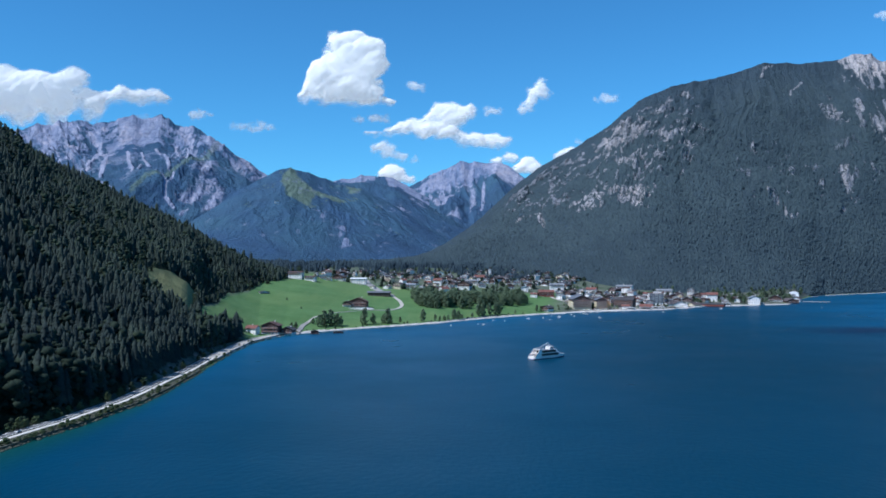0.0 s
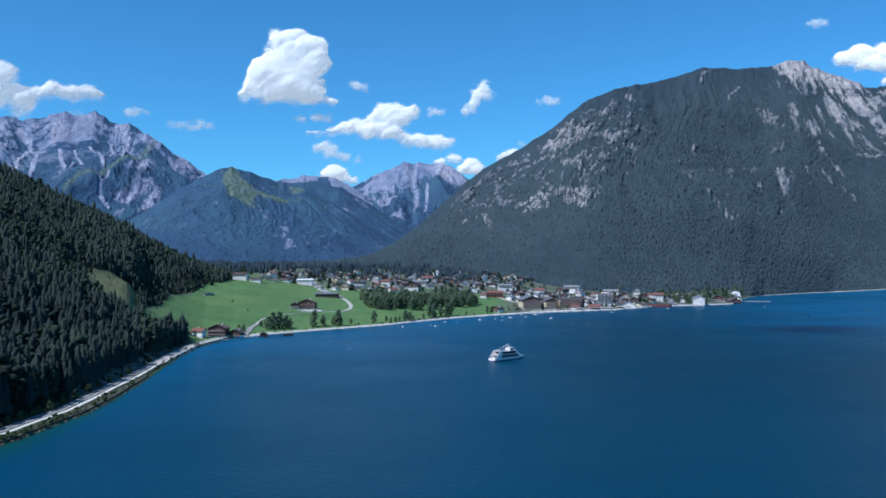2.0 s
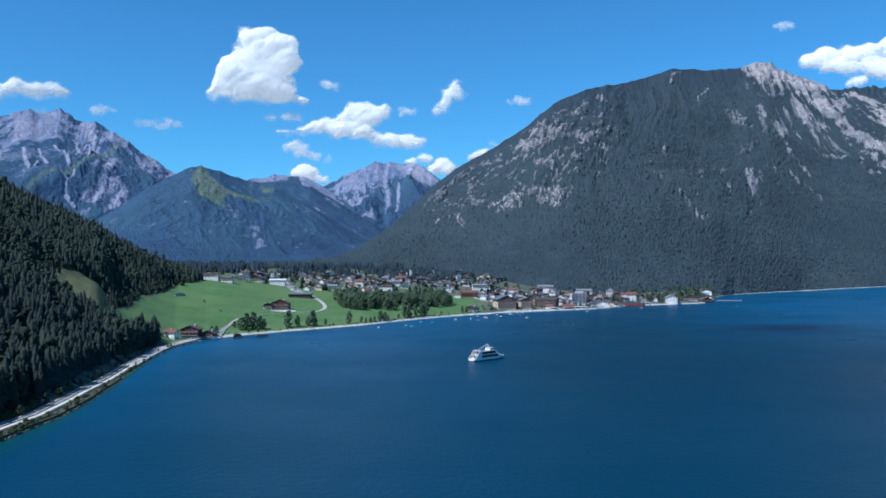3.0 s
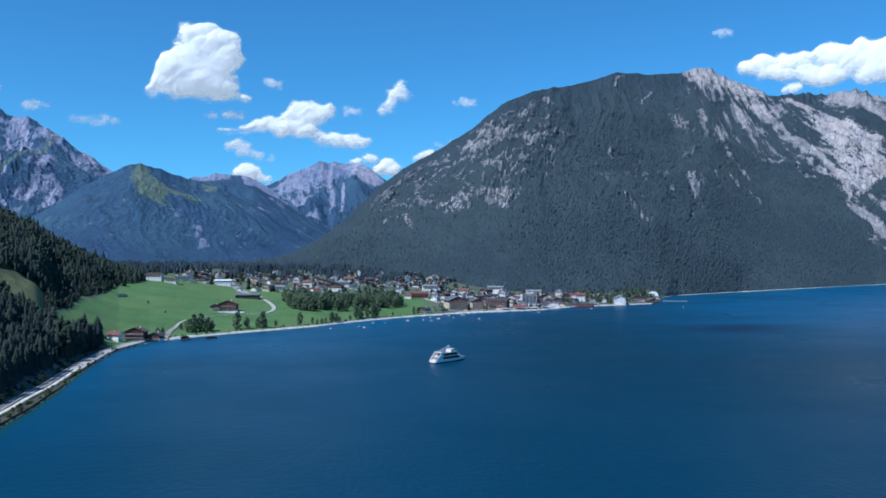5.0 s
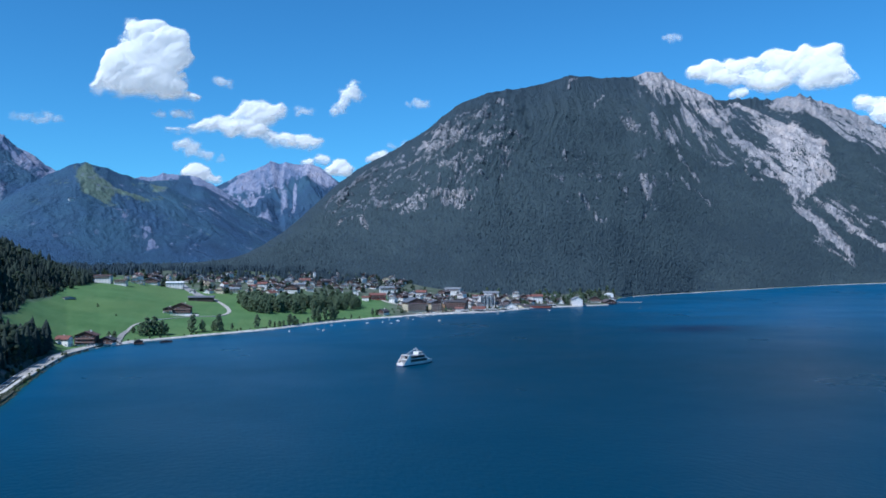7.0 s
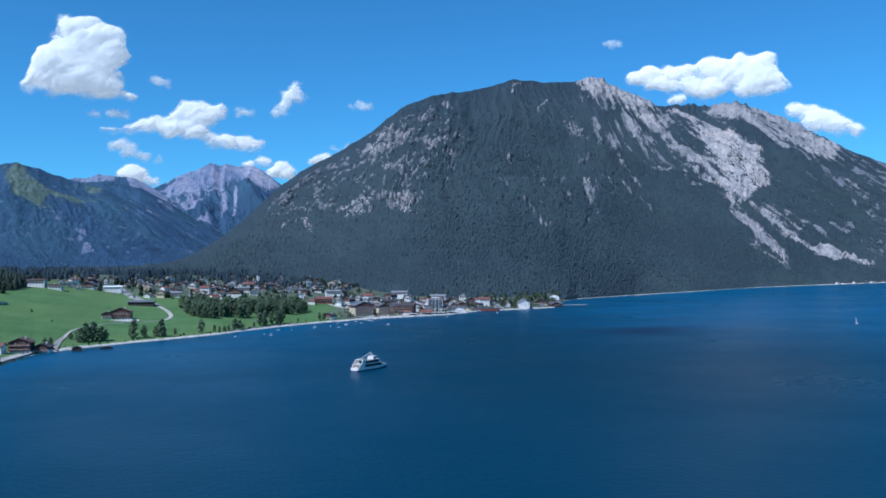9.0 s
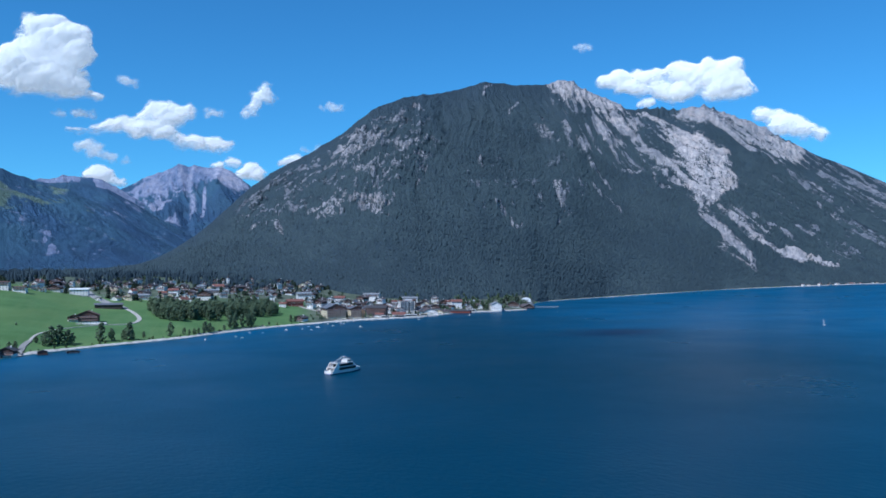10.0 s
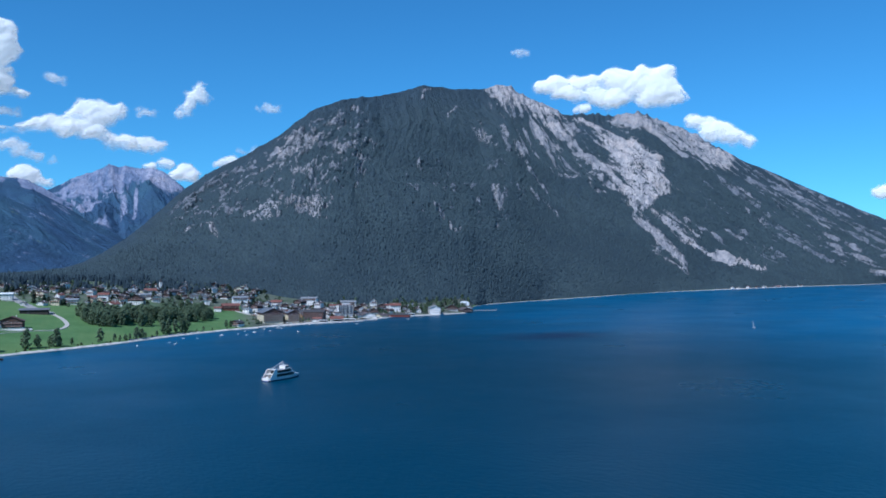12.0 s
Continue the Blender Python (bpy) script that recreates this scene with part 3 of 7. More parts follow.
def main_rock(m):
    """How bare the rock is, and how pale."""
    t, v, arc = m["theta"], m["v"], m["arc"]
    down = arc + along(MAIN_SHEAR, t) * v            # runs along the ribs
    teeth = fbm(down / 34, v * 11 + arc / 220, 5, 61, 0.66)
    ledges = fbm(arc / 44 + 2 * v, v * 32 - arc / 260, 5, 63, 0.65)
    stripes = 0.5 * fbm(arc / 17, v * 40, 4, 64, 0.6) + 0.5 * ledges
    rock, pale = 0 * t, 0 * t
    for outline, soft, strength, light in ((BOWL, 0.5, 1.0, 0.9), (CHUTE, 0.5, 0.88, 0.7), (FAN, 0.6, 0.84, 0.6), (TAIL, 0.22, 1.0, 0.95), (CREST_WEST, 0.5, 0.95, 0.72),
                                           (CREST_LINK, 0.3, 0.95, 0.7), (CREST_EAST, 0.5, 0.84, 0.5), (EAST_SLAB, 0.4, 1.0, 0.9)):
        r = region(m, outline, soft)
        veins = smooth(0.06, 0.0, np.abs(teeth - 0.47)) * smooth(0.4, 0.55, ledges) + 0.9 * smooth(0.40, 0.30, 0.5 * teeth + 0.5 * stripes)
        r = np.clip(r + (1.6 if strength < 0.9 else 0.9) * (teeth - 0.5), 0, 1) * (r > 0.02) * strength * (1 - 0.72 * veins)
        rock, pale = np.maximum(rock, r), np.maximum(pale, light * np.clip(2 * r, 0, 1))
    for outline in SCARS:
        r = region(m, outline, 0.2, 0.4)
        rock, pale = np.maximum(rock, r), np.maximum(pale, 0.85 * r)
    for lines, light in ((CRAGS, 0.22), (CLIFFS, 0.3)):
        for outline in lines:
            r = np.clip(1.25 * region(m, outline, 0.8), 0, 0.95) * smooth(0.43, 0.53, stripes if lines is CRAGS else 0.6 * teeth + 0.4 * stripes)
            rock, pale = np.maximum(rock, r), np.maximum(pale, light * r + 0.5 * r * smooth(0.54, 0.66, ledges))
    for line in STREAKS:
        r = 0.85 * stroke(m, line, 1.1) * smooth(0.38, 0.52, teeth)
        rock, pale = np.maximum(rock, r), np.maximum(pale, 0.3 * r)
    # scattered outcrops: ledges on the western face, ribs under the crest to the east
    west = smooth(0.51, 0.60, stripes) * smooth(0.30, 0.45, v) * smooth(0.99, 0.86, v) * smooth(20.5, 17, t) * smooth(3, 6.5, t)
    east = smooth(0.50, 0.60, 0.7 * teeth + 0.3 * stripes) * smooth(0.36, 0.62, v) * smooth(24.5, 28, t) * smooth(38, 35, t) * smooth(1.0, 0.93, v)
    dust = smooth(0.54, 0.63, stripes) * smooth(0.15, 0.3, v) * smooth(0.62, 0.45, v) * smooth(18, 21, t) * smooth(31, 28, t)
    slope = smooth(0.51, 0.60, 0.6 * teeth + 0.4 * stripes) * smooth(38, 42, t) * smooth(0.05, 0.2, v)
    rock = np.maximum(rock, np.maximum(np.maximum(0.68 * west, 0.72 * east), np.maximum(0.6 * dust, 0.62 * slope)))
    return np.clip(rock, 0, 1), np.clip(pale, 0, 1)


main_bare, main_pale = main_rock(main)
crest_zone = smooth(26.3, 27.2, main["theta"]) * smooth(43, 41, main["theta"]) * smooth(0.8, 1.0, main["v"]) * (main["v"] < 1.3)
main["z"] = main["z"] + crest_zone * 30 * (ridged(main["arc"] / 34, main["v"] * 3, 4, 8, 0.6) - 0.68)
bare_relief = smooth(0.3, 0.7, main_bare) * smooth(1.0, 0.95, main["v"])
rib = main["arc"] + along(MAIN_SHEAR, main["theta"]) * main["v"]
main["z"] = main["z"] + bare_relief * (48 * (ridged(rib / 70, main["v"] * 4, 4, 14, 0.62) - 0.6) + 16 * (ridged(main["arc"] / 19, main["v"] * 14, 3, 15, 0.6) - 0.6))
main["z"] = main["z"] - 26 * region(main, BOWL, 1.4, 0.3) * smooth(0.9, 0.7, main["v"])
mountain("mountain", "steep dark forested mountain with grey crags and pale scree gullies", main, M_MAIN, main_bare, pale=main_pale)

LEFT_RIDGE = [
    (-41.22, 3928, 373), (-36.42, 4128, 567), (-32.38, 4178, 657), (-27.95, 4228, 689), (-26.7, 4228, 709), (-25.59, 4229, 746), (-24.78, 4229, 755), (-23.86, 4229, 776),
    (-22.63, 4179, 742), (-21.44, 4180, 766), (-20.23, 4180, 793), (-19.71, 4180, 787), (-18.65, 4180, 808), (-17.94, 4131, 781), (-16.49, 4131, 750), (-15.32, 4082, 692),
    (-14.28, 4032, 633), (-12.96, 3932, 570), (-12.1, 3933, 523), (-10.5, 3934, 480), (-8.2, 3935, 402)]
LEFT_SHEAR = [(-45, 300), (-22, 200), (-18, -120), (-8, -250)]
left = loft(LEFT_RIDGE, [(-45, 3100, 90), (-8, 3250, 90)], 900, 240, 0.05, 95, 0.5, 34, 11, 400, 12.0, False, 300.0, LEFT_SHEAR)
left["wobble"] = 0.3
LEFT_SPUR = [(-14.51, 0.99, 1), (-15.55, 0.731, 1), (-16.86, 0.589, 1), (-18.29, 0.443, 1), (-19.38, 0.416, 1), (-20.29, 0.329, 0.8)]
LEFT_CHUTES = [
    [(-20.6, 0.749, 0.09), (-20.34, 0.543, 0.12), (-20.21, 0.475, 0.1)], [(-18.77, 0.717, 0.09), (-18.25, 0.667, 0.1), (-17.99, 0.58, 0.12), (-17.95, 0.493, 0.1)],
    [(-16.47, 0.836, 0.08), (-16.64, 0.699, 0.1), (-16.73, 0.635, 0.1)], [(-19.73, 0.721, 0.07), (-19.47, 0.607, 0.08), (-19.08, 0.539, 0.07)],
    [(-22.16, 0.84, 0.1), (-22.47, 0.694, 0.14), (-22.99, 0.553, 0.12)], [(-21.73, 0.758, 0.08), (-21.95, 0.603, 0.12), (-22.16, 0.484, 0.1)],
    [(-23.38, 0.808, 0.1), (-24.08, 0.667, 0.14), (-24.6, 0.635, 0.1)], [(-19.73, 0.575, 0.07), (-19.9, 0.479, 0.08)], [(-17.47, 0.826, 0.07), (-17.38, 0.694, 0.08)]]
LEFT_CHUTES += [
    [(-18.42, 0.447, 0.1), (-18.12, 0.411, 0.1), (-18.16, 0.333, 0.12), (-17.68, 0.288, 0.12)], [(-17.64, 0.489, 0.1), (-18.03, 0.411, 0.1)]]
LEFT_SLABS = [
    [(-16.12, 0.566), (-15.42, 0.708), (-14.9, 0.717), (-15.55, 0.562)], [(-17.64, 0.352), (-16.51, 0.42), (-15.38, 0.543), (-14.81, 0.607), (-14.9, 0.502), (-15.86, 0.393), (-16.51, 0.324), (-17.16, 0.342)],
    [(-14.9, 0.521), (-14.16, 0.571), (-14.55, 0.402), (-15.86, 0.279), (-15.68, 0.338)], [(-17.38, 0.233), (-16.81, 0.292), (-16.51, 0.301), (-17.07, 0.237)],
    [(-22.77, 0.47), (-22.16, 0.47), (-21.38, 0.402), (-21.69, 0.384)], [(-13.77, 1.02), (-12.59, 0.963), (-12.12, 0.904), (-12.85, 0.881)]]
LEFT_TOPS = [[(-26.91, 0.977), (-25.3, 1.05), (-23.86, 1.05), (-23.25, 0.918), (-24.38, 0.785), (-25.43, 0.708)],
             [(-21.6, 1.03), (-20.12, 1.03), (-18.73, 1.03), (-17.68, 0.968), (-18.77, 0.804), (-20.03, 0.79), (-20.99, 0.9)]]


def left_rocks(m):
    t, v, arc = m["theta"], m["v"], m["arc"]
    down = arc + along(LEFT_SHEAR, t) * v
    teeth = 0.55 * fbm(down / 13, v * 6 + arc / 300, 4, 161, 0.6) + 0.45 * fbm(down / 60, v * 9, 5, 162, 0.66)
    ledges = fbm(arc / 24, v * 44, 5, 163, 0.65)
    rock = (0.5 + 0.2 * smooth(0.6, 0.95, v)) * smooth(0.44, 0.53, 0.65 * teeth + 0.35 * ledges) * smooth(0.22, 0.5, v) + 0.10 * smooth(0.6, 1.0, v)
    pale = 0.10 + 0.55 * smooth(0.53, 0.62, teeth)
    rock = rock * (1 - 0.75 * smooth(-15.5, -13.5, t) * smooth(0.9, 0.6, v))
    for outline in LEFT_TOPS:
        r = np.clip(region(m, outline, 0.9) + 2.0 * (0.5 * teeth + 0.5 * ledges - 0.5), 0, 0.9)
        rock, pale = np.maximum(rock, r), np.maximum(pale, 0.36 * r)
    for outline in LEFT_SLABS:
        r = region(m, outline, 0.4) * smooth(0.34, 0.5, 0.6 * teeth + 0.4 * ledges)
        rock, pale = np.maximum(rock, r), np.maximum(pale, 0.75 * r)
    for line in LEFT_CHUTES:
        r = stroke(m, line, 1.0)
        rock, pale = np.maximum(rock, 0.9 * r), np.maximum(pale, 0.7 * r)
    return np.clip(rock, 0, 1), np.clip(pale, 0, 1)


left["z"] = left["z"] + 34 * stroke(left, LEFT_SPUR, 1.0) * smooth(1.0, 0.93, left["v"])
left_bare, left_pale = left_rocks(left)
left["z"] = left["z"] + smooth(0.3, 0.7, left_bare) * smooth(1.0, 0.94, left["v"]) * 34 * (ridged((left["arc"] + along(LEFT_SHEAR, left["theta"]) * left["v"]) / 62, left["v"] * 5, 4, 114, 0.6) - 0.6)
left_grass = 0.55 * stroke(left, LEFT_SPUR, 0.25)
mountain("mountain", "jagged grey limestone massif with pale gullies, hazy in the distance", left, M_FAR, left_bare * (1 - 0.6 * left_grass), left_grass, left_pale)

PEAK_RIDGE = [
    (-4.37, 4537, 388), (-1.82, 4589, 512), (-0.44, 4640, 581), (0.74, 4640, 625), (1.73, 4641, 667), (2.32, 4641, 650), (3.11, 4642, 663), (4.28, 4643, 659),
    (5.07, 4644, 633), (6.24, 4594, 553), (7.41, 4545, 463), (9.73, 4497, 319)]
peak = loft(PEAK_RIDGE, [(-6, 3900, 120), (10, 3900, 120)], 460, 170, 0.0, 80, 0.5, 24, 23, 150, 9.0, False, 260.0, [(-6, -250), (3, 0), (10, 250)])
peak["wobble"] = 0.3
peak_teeth = 0.6 * fbm(peak["arc"] / 16, peak["v"] * 7, 5, 261, 0.66) + 0.4 * fbm(peak["arc"] / 40, peak["v"] * 22, 5, 263, 0.62)
peak_bare = np.clip(region(peak, [(-1.28, 0.926), (0.09, 1.05), (1.92, 1.05), (3.15, 1.05), (5.5, 1.05), (6.2, 0.98), (5.45, 0.839), (3.44, 0.8), (2.25, 0.77), (0.73, 0.72), (-0.35, 0.74)], 1.0) + 2.2 * (peak_teeth - 0.5), 0, 0.9)
peak_pale = 0.45 * peak_bare * smooth(0.42, 0.6, peak_teeth)
for outline, light in (([(3.59, 0.94), (4.22, 1.02), (5.27, 1.0), (6.2, 0.98), (5.45, 0.839), (4.22, 0.812)], 0.95), ([(2.4, 0.711), (2.7, 0.698), (2.77, 0.584), (2.48, 0.47)], 0.75), ([(0.73, 0.403), (1.51, 0.47), (1.81, 0.376)], 0.6)):
    r = region(peak, outline, 0.35)
    peak_bare, peak_pale = np.maximum(peak_bare, r), np.maximum(peak_pale, light * r)
for line in ([(-1.13, 0.839, 0.12), (-0.05, 0.617, 0.2), (0.28, 0.51, 0.14), (1.32, 0.685, 0.16), (2.25, 0.785, 0.12)], [(0.3, 0.8, 0.12), (0.5, 0.6, 0.2)], [(3.4, 0.75, 0.12), (3.2, 0.5, 0.1)], [(1.3, 0.9, 0.1), (1.7, 0.7, 0.14)]):
    r = stroke(peak, line, 1.2) * smooth(0.36, 0.52, peak_teeth)
    peak_bare, peak_pale = np.maximum(peak_bare, 0.85 * r), np.maximum(peak_pale, 0.5 * r)
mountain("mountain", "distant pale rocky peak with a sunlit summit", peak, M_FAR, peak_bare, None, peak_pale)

BACK_RIDGE = [(-8.99, 4184, 463), (-7.07, 4235, 507), (-5.9, 4236, 528), (-4.53, 4237, 549), (-3.16, 4238, 530), (-1.97, 4188, 487), (-0.39, 4140, 420)]
back_ridge = loft(BACK_RIDGE, [(-10, 3700, 150), (0, 3700, 150)], 240, 80, 0.0, 60, 0.5, 34, 29, 150, 8.0, False, 200.0)
mountain("mountain", "low jagged rock ridge behind wooded hills", back_ridge, M_FAR, np.clip(0.8 * smooth(0.5, 0.9, back_ridge["v"]) * smooth(0.3, 0.55, fbm(back_ridge["arc"] / 40, back_ridge["v"] * 7, 5, 81, 0.6)), 0, 1))

HILL_RIDGE = [
    (-9.68, 3434, 338), (-6.58, 3486, 427), (-5.03, 3537, 440), (-3.85, 3537, 431), (-2.67, 3538, 417), (-1.09, 3539, 368), (0.5, 3490, 301), (2.49, 3442, 234),
    (4.47, 3393, 161), (6.44, 3345, 102)]
hill = loft(HILL_RIDGE, [(-10, 2950, 88), (7, 2950, 95)], 420, 160, 0.25, 85, 0.3, 8, 37, 300, 3.0, False, 420.0, [(-10, -150), (7, 250)])
mountain("mountain", "wooded foothill with a pale rock patch", hill, M_FAR,
         np.maximum(np.maximum(region(hill, [(-3.57, 0.583), (-2.36, 0.712), (-1.78, 0.604), (-1.91, 0.468), (-2.77, 0.489)], 0.6), region(hill, [(-1.69, 0.942), (-0.83, 0.935), (-0.88, 0.791), (-1.51, 0.835)], 0.5))
                    * smooth(0.4, 0.56, fbm(hill["arc"] / 30, hill["v"] * 16, 5, 9, 0.6)), 0.42 * smooth(0.66, 0.76, fbm(hill["arc"] / 45, hill["v"] * 12, 5, 10, 0.6))), None, 0.35 + 0 * hill["v"])

GREEN_RIDGE = [
    (-21.28, 2630, 110), (-17.77, 2731, 183), (-14.87, 2832, 277), (-13.02, 2882, 352), (-11.51, 2933, 395), (-10.37, 2934, 425), (-9.79, 2934, 427), (-8.83, 2984, 421),
    (-7.68, 3035, 405), (-6.51, 3036, 389), (-4.94, 3037, 364), (-2.56, 2988, 298), (-0.17, 2940, 214), (2.22, 2891, 141), (4.61, 2843, 100)]
green = loft(GREEN_RIDGE, [(-22, 2380, 86), (-9, 2420, 88), (5, 2560, 90)], 700, 200, 0.15, 105, 0.28, 17, 41, 300, 3.0, False, 460.0, [(-22, -300), (-10, -100), (5, 350)])
green["wobble"] = 0.5
green_grass = np.maximum(region(green, [(-10.42, 0.799), (-10.14, 0.961), (-9.61, 1.02), (-9.08, 0.872), (-8.19, 0.737), (-6.98, 0.732), (-5.96, 0.693), (-6.9, 0.642), (-7.99, 0.693), (-8.6, 0.553), (-9.65, 0.592), (-10.18, 0.631)], 0.35),
                         0.7 * region(green, [(-6.09, 0.989), (-4.75, 1.0), (-5.15, 0.872), (-5.92, 0.872)], 0.3))
green_grass = np.maximum(green_grass, 0.5 * smooth(0.66, 0.76, fbm(green["arc"] / 60, green["v"] * 9, 4, 18, 0.6)) * smooth(0.25, 0.5, green["v"]))
green_rock = 0 * green["v"]
for outline in ([(-6.61, 0.341), (-6.01, 0.363), (-5.52, 0.173), (-6.13, 0.14)], [(-8.52, 0.469), (-7.46, 0.525), (-7.46, 0.385), (-8.15, 0.408)], [(-3.78, 0.184), (-3.37, 0.201), (-3.53, 0.14)]):
    green_rock = np.maximum(green_rock, region(green, outline, 0.5) * smooth(0.44, 0.58, fbm(green["arc"] / 26, green["v"] * 15, 5, 20, 0.6)))
green_rock = np.maximum(green_rock, 0.46 * smooth(0.68, 0.76, fbm(green["arc"] / 40, green["v"] * 12, 5, 19, 0.6)))
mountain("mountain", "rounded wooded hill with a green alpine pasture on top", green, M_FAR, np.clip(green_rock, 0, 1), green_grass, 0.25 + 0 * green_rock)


def alpine_hut(m, bearing_at, share):
    """A small white hut with a dark roof on a pasture."""
    k = np.argmin(np.abs(m["theta"] - bearing_at) + 13 * np.abs(m["v"] - share))
    x, y, z = (float(m[c].ravel()[k]) for c in "xyz")
    ob = thing("alpine_hut", "small white hut with a grey roof on the alpine pasture", "hut", at=pose(x, y, z, 0, 0, 20))
    bm = bmesh.new()
    for a, b in (((-7, -5), (7, 5)),):
        ring = [(a[0], a[1]), (b[0], a[1]), (b[0], b[1]), (a[0], b[1])]
        low, up = [bm.verts.new((px, py, -3)) for px, py in ring], [bm.verts.new((px, py, 4.5)) for px, py in ring]
        for i in range(4):
            bm.faces.new([low[i], low[(i + 1) % 4], up[(i + 1) % 4], up[i]])
        bm.faces.new(up)
        bm.faces.new(low[::-1])
    part("wall", bm, M_WHITE, ob)
    bm = bmesh.new()
    eaves = [[bm.verts.new((px, py, pz)) for px, pz in ((-8, 4.2), (0, 7.4), (8, 4.2))] for py in (-6, 6)]
    for i in (0, 1):
        bm.faces.new([eaves[0][i], eaves[0][i + 1], eaves[1][i + 1], eaves[1][i]])
    for row in eaves:
        bm.faces.new(row)
    bm.faces.new([eaves[0][0], eaves[0][2], eaves[1][2], eaves[1][0]])
    bmesh.ops.recalc_face_normals(bm, faces=bm.faces)
    part("roof", bm, M_ROOF_GREY, ob)


alpine_hut(green, -10.68, 0.537)


# ---- near wooded slope beside the lake ----
def shore_offset(off, lo=-100.0, hi=-9.0, n=240):
    """The shore line moved inland by off metres, as points; beyond the bank's foot the wide stone bank is added."""
    theta = np.linspace(lo, hi, n)
    off = off + (4.5 * smooth(-13.5, -16, theta) if off > 4.5 else 0.0)
    x, y = polar(theta, along(SHORE, theta))
    for _ in range(6):
        x[1:-1], y[1:-1] = (x[:-2] + 2 * x[1:-1] + x[2:]) / 4, (y[:-2] + 2 * y[1:-1] + y[2:]) / 4
    tx, ty = np.gradient(x), np.gradient(y)
    k = np.hypot(tx, ty)
    return x - ty / k * off, y + tx / k * off


ox, oy = shore_offset(22.5)
ft, fd = bearing(ox, oy)
order = np.argsort(ft)
NEAR_FOOT = [(a, b, 3.0) for a, b in zip(ft[order], fd[order]) if a < -12.0]
NEAR_FOOT += [(t, d, float(ground_height(*polar(t, d))) - 1) for t, d in ((-11.6, 1330), (-11.0, 1400), (-9.4, 1560))]
NEAR_RIDGE = [
    (-100, 900, 330), (-70, 960, 360), (-50.01, 1031, 370), (-41.64, 1179, 403), (-36.59, 1228, 388), (-32.36, 1278, 352), (-27.74, 1328, 293), (-26.12, 1348, 264), (-24.46, 1379, 241),
    (-22.77, 1429, 225), (-21.03, 1460, 206), (-19.26, 1490, 187), (-17.46, 1531, 166), (-15.61, 1551, 142), (-13.74, 1572, 112), (-12.22, 1593, 92), (-10.7, 1633, 77), (-9.54, 1654, 66)]
near = loft(NEAR_RIDGE, NEAR_FOOT, 420, 110, 0.12, 46, 0.4, 0.0, 51, 500, 0.0, False, 300.0, [(-100, 260), (-9, 260)])


level = smooth(-16.2, -14.6, near["theta"]) * smooth(1420, 1300, near["d"]) * smooth(840, 900, near["d"])
level = np.maximum(level, smooth(-14.8, -12.4, near["theta"]) * smooth(1420, 1300, near["d"]))
near["z"] = near["z"] * (1 - level) + (ground_height(near["x"], near["y"]) + 0.4) * level
near_grass = clearing(near["theta"], near["d"])
near["z"] = near["z"] - 5 * smooth(0.5, 1.0, near_grass) * smooth(-15.2, -14.9, near["theta"])
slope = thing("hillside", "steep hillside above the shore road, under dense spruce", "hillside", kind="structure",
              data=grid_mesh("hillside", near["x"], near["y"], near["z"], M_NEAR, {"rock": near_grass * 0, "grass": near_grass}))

# ---- trees ----
def conifer_template(tiers, sides, seed, droop=0.06):
    """Verts and triangles of a spruce crown of unit height, radius about 0.2: ragged skirts, one over another."""
    rng = np.random.default_rng(seed)
    verts, faces = [], []
    for k in range(tiers):
        low = 0.06 + 0.86 * k / tiers
        high = min(1.0, low + 2.1 / tiers)
        r = 0.21 * (1 - low) ** 0.85 + 0.015
        apex = len(verts)
        verts.append((rng.normal(0, 0.004), rng.normal(0, 0.004), high))
        turn = rng.uniform(0, 6.28)
        for i in range(2 * sides):
            a = turn + math.pi * i / sides
            rr = r * (rng.uniform(0.85, 1.15) if i % 2 == 0 else rng.uniform(0.5, 0.68))
            verts.append((rr * math.cos(a), rr * math.sin(a), low - (droop * r * 4 if i % 2 == 0 else -0.02)))
        ring = range(apex + 1, apex + 1 + 2 * sides)
        faces += [(apex, ring[i], ring[(i + 1) % (2 * sides)]) for i in range(2 * sides)]
    return np.array(verts), np.array(faces)


def cone_template(sides=4):
    a = np.arange(sides) * 2 * np.pi / sides
    verts = np.vstack([[[0, 0, 1.0]], np.stack([0.24 * np.cos(a), 0.24 * np.sin(a), 0 * a], 1)])
    return verts, np.array([(0, 1 + i, 1 + (i + 1) % sides) for i in range(sides)])


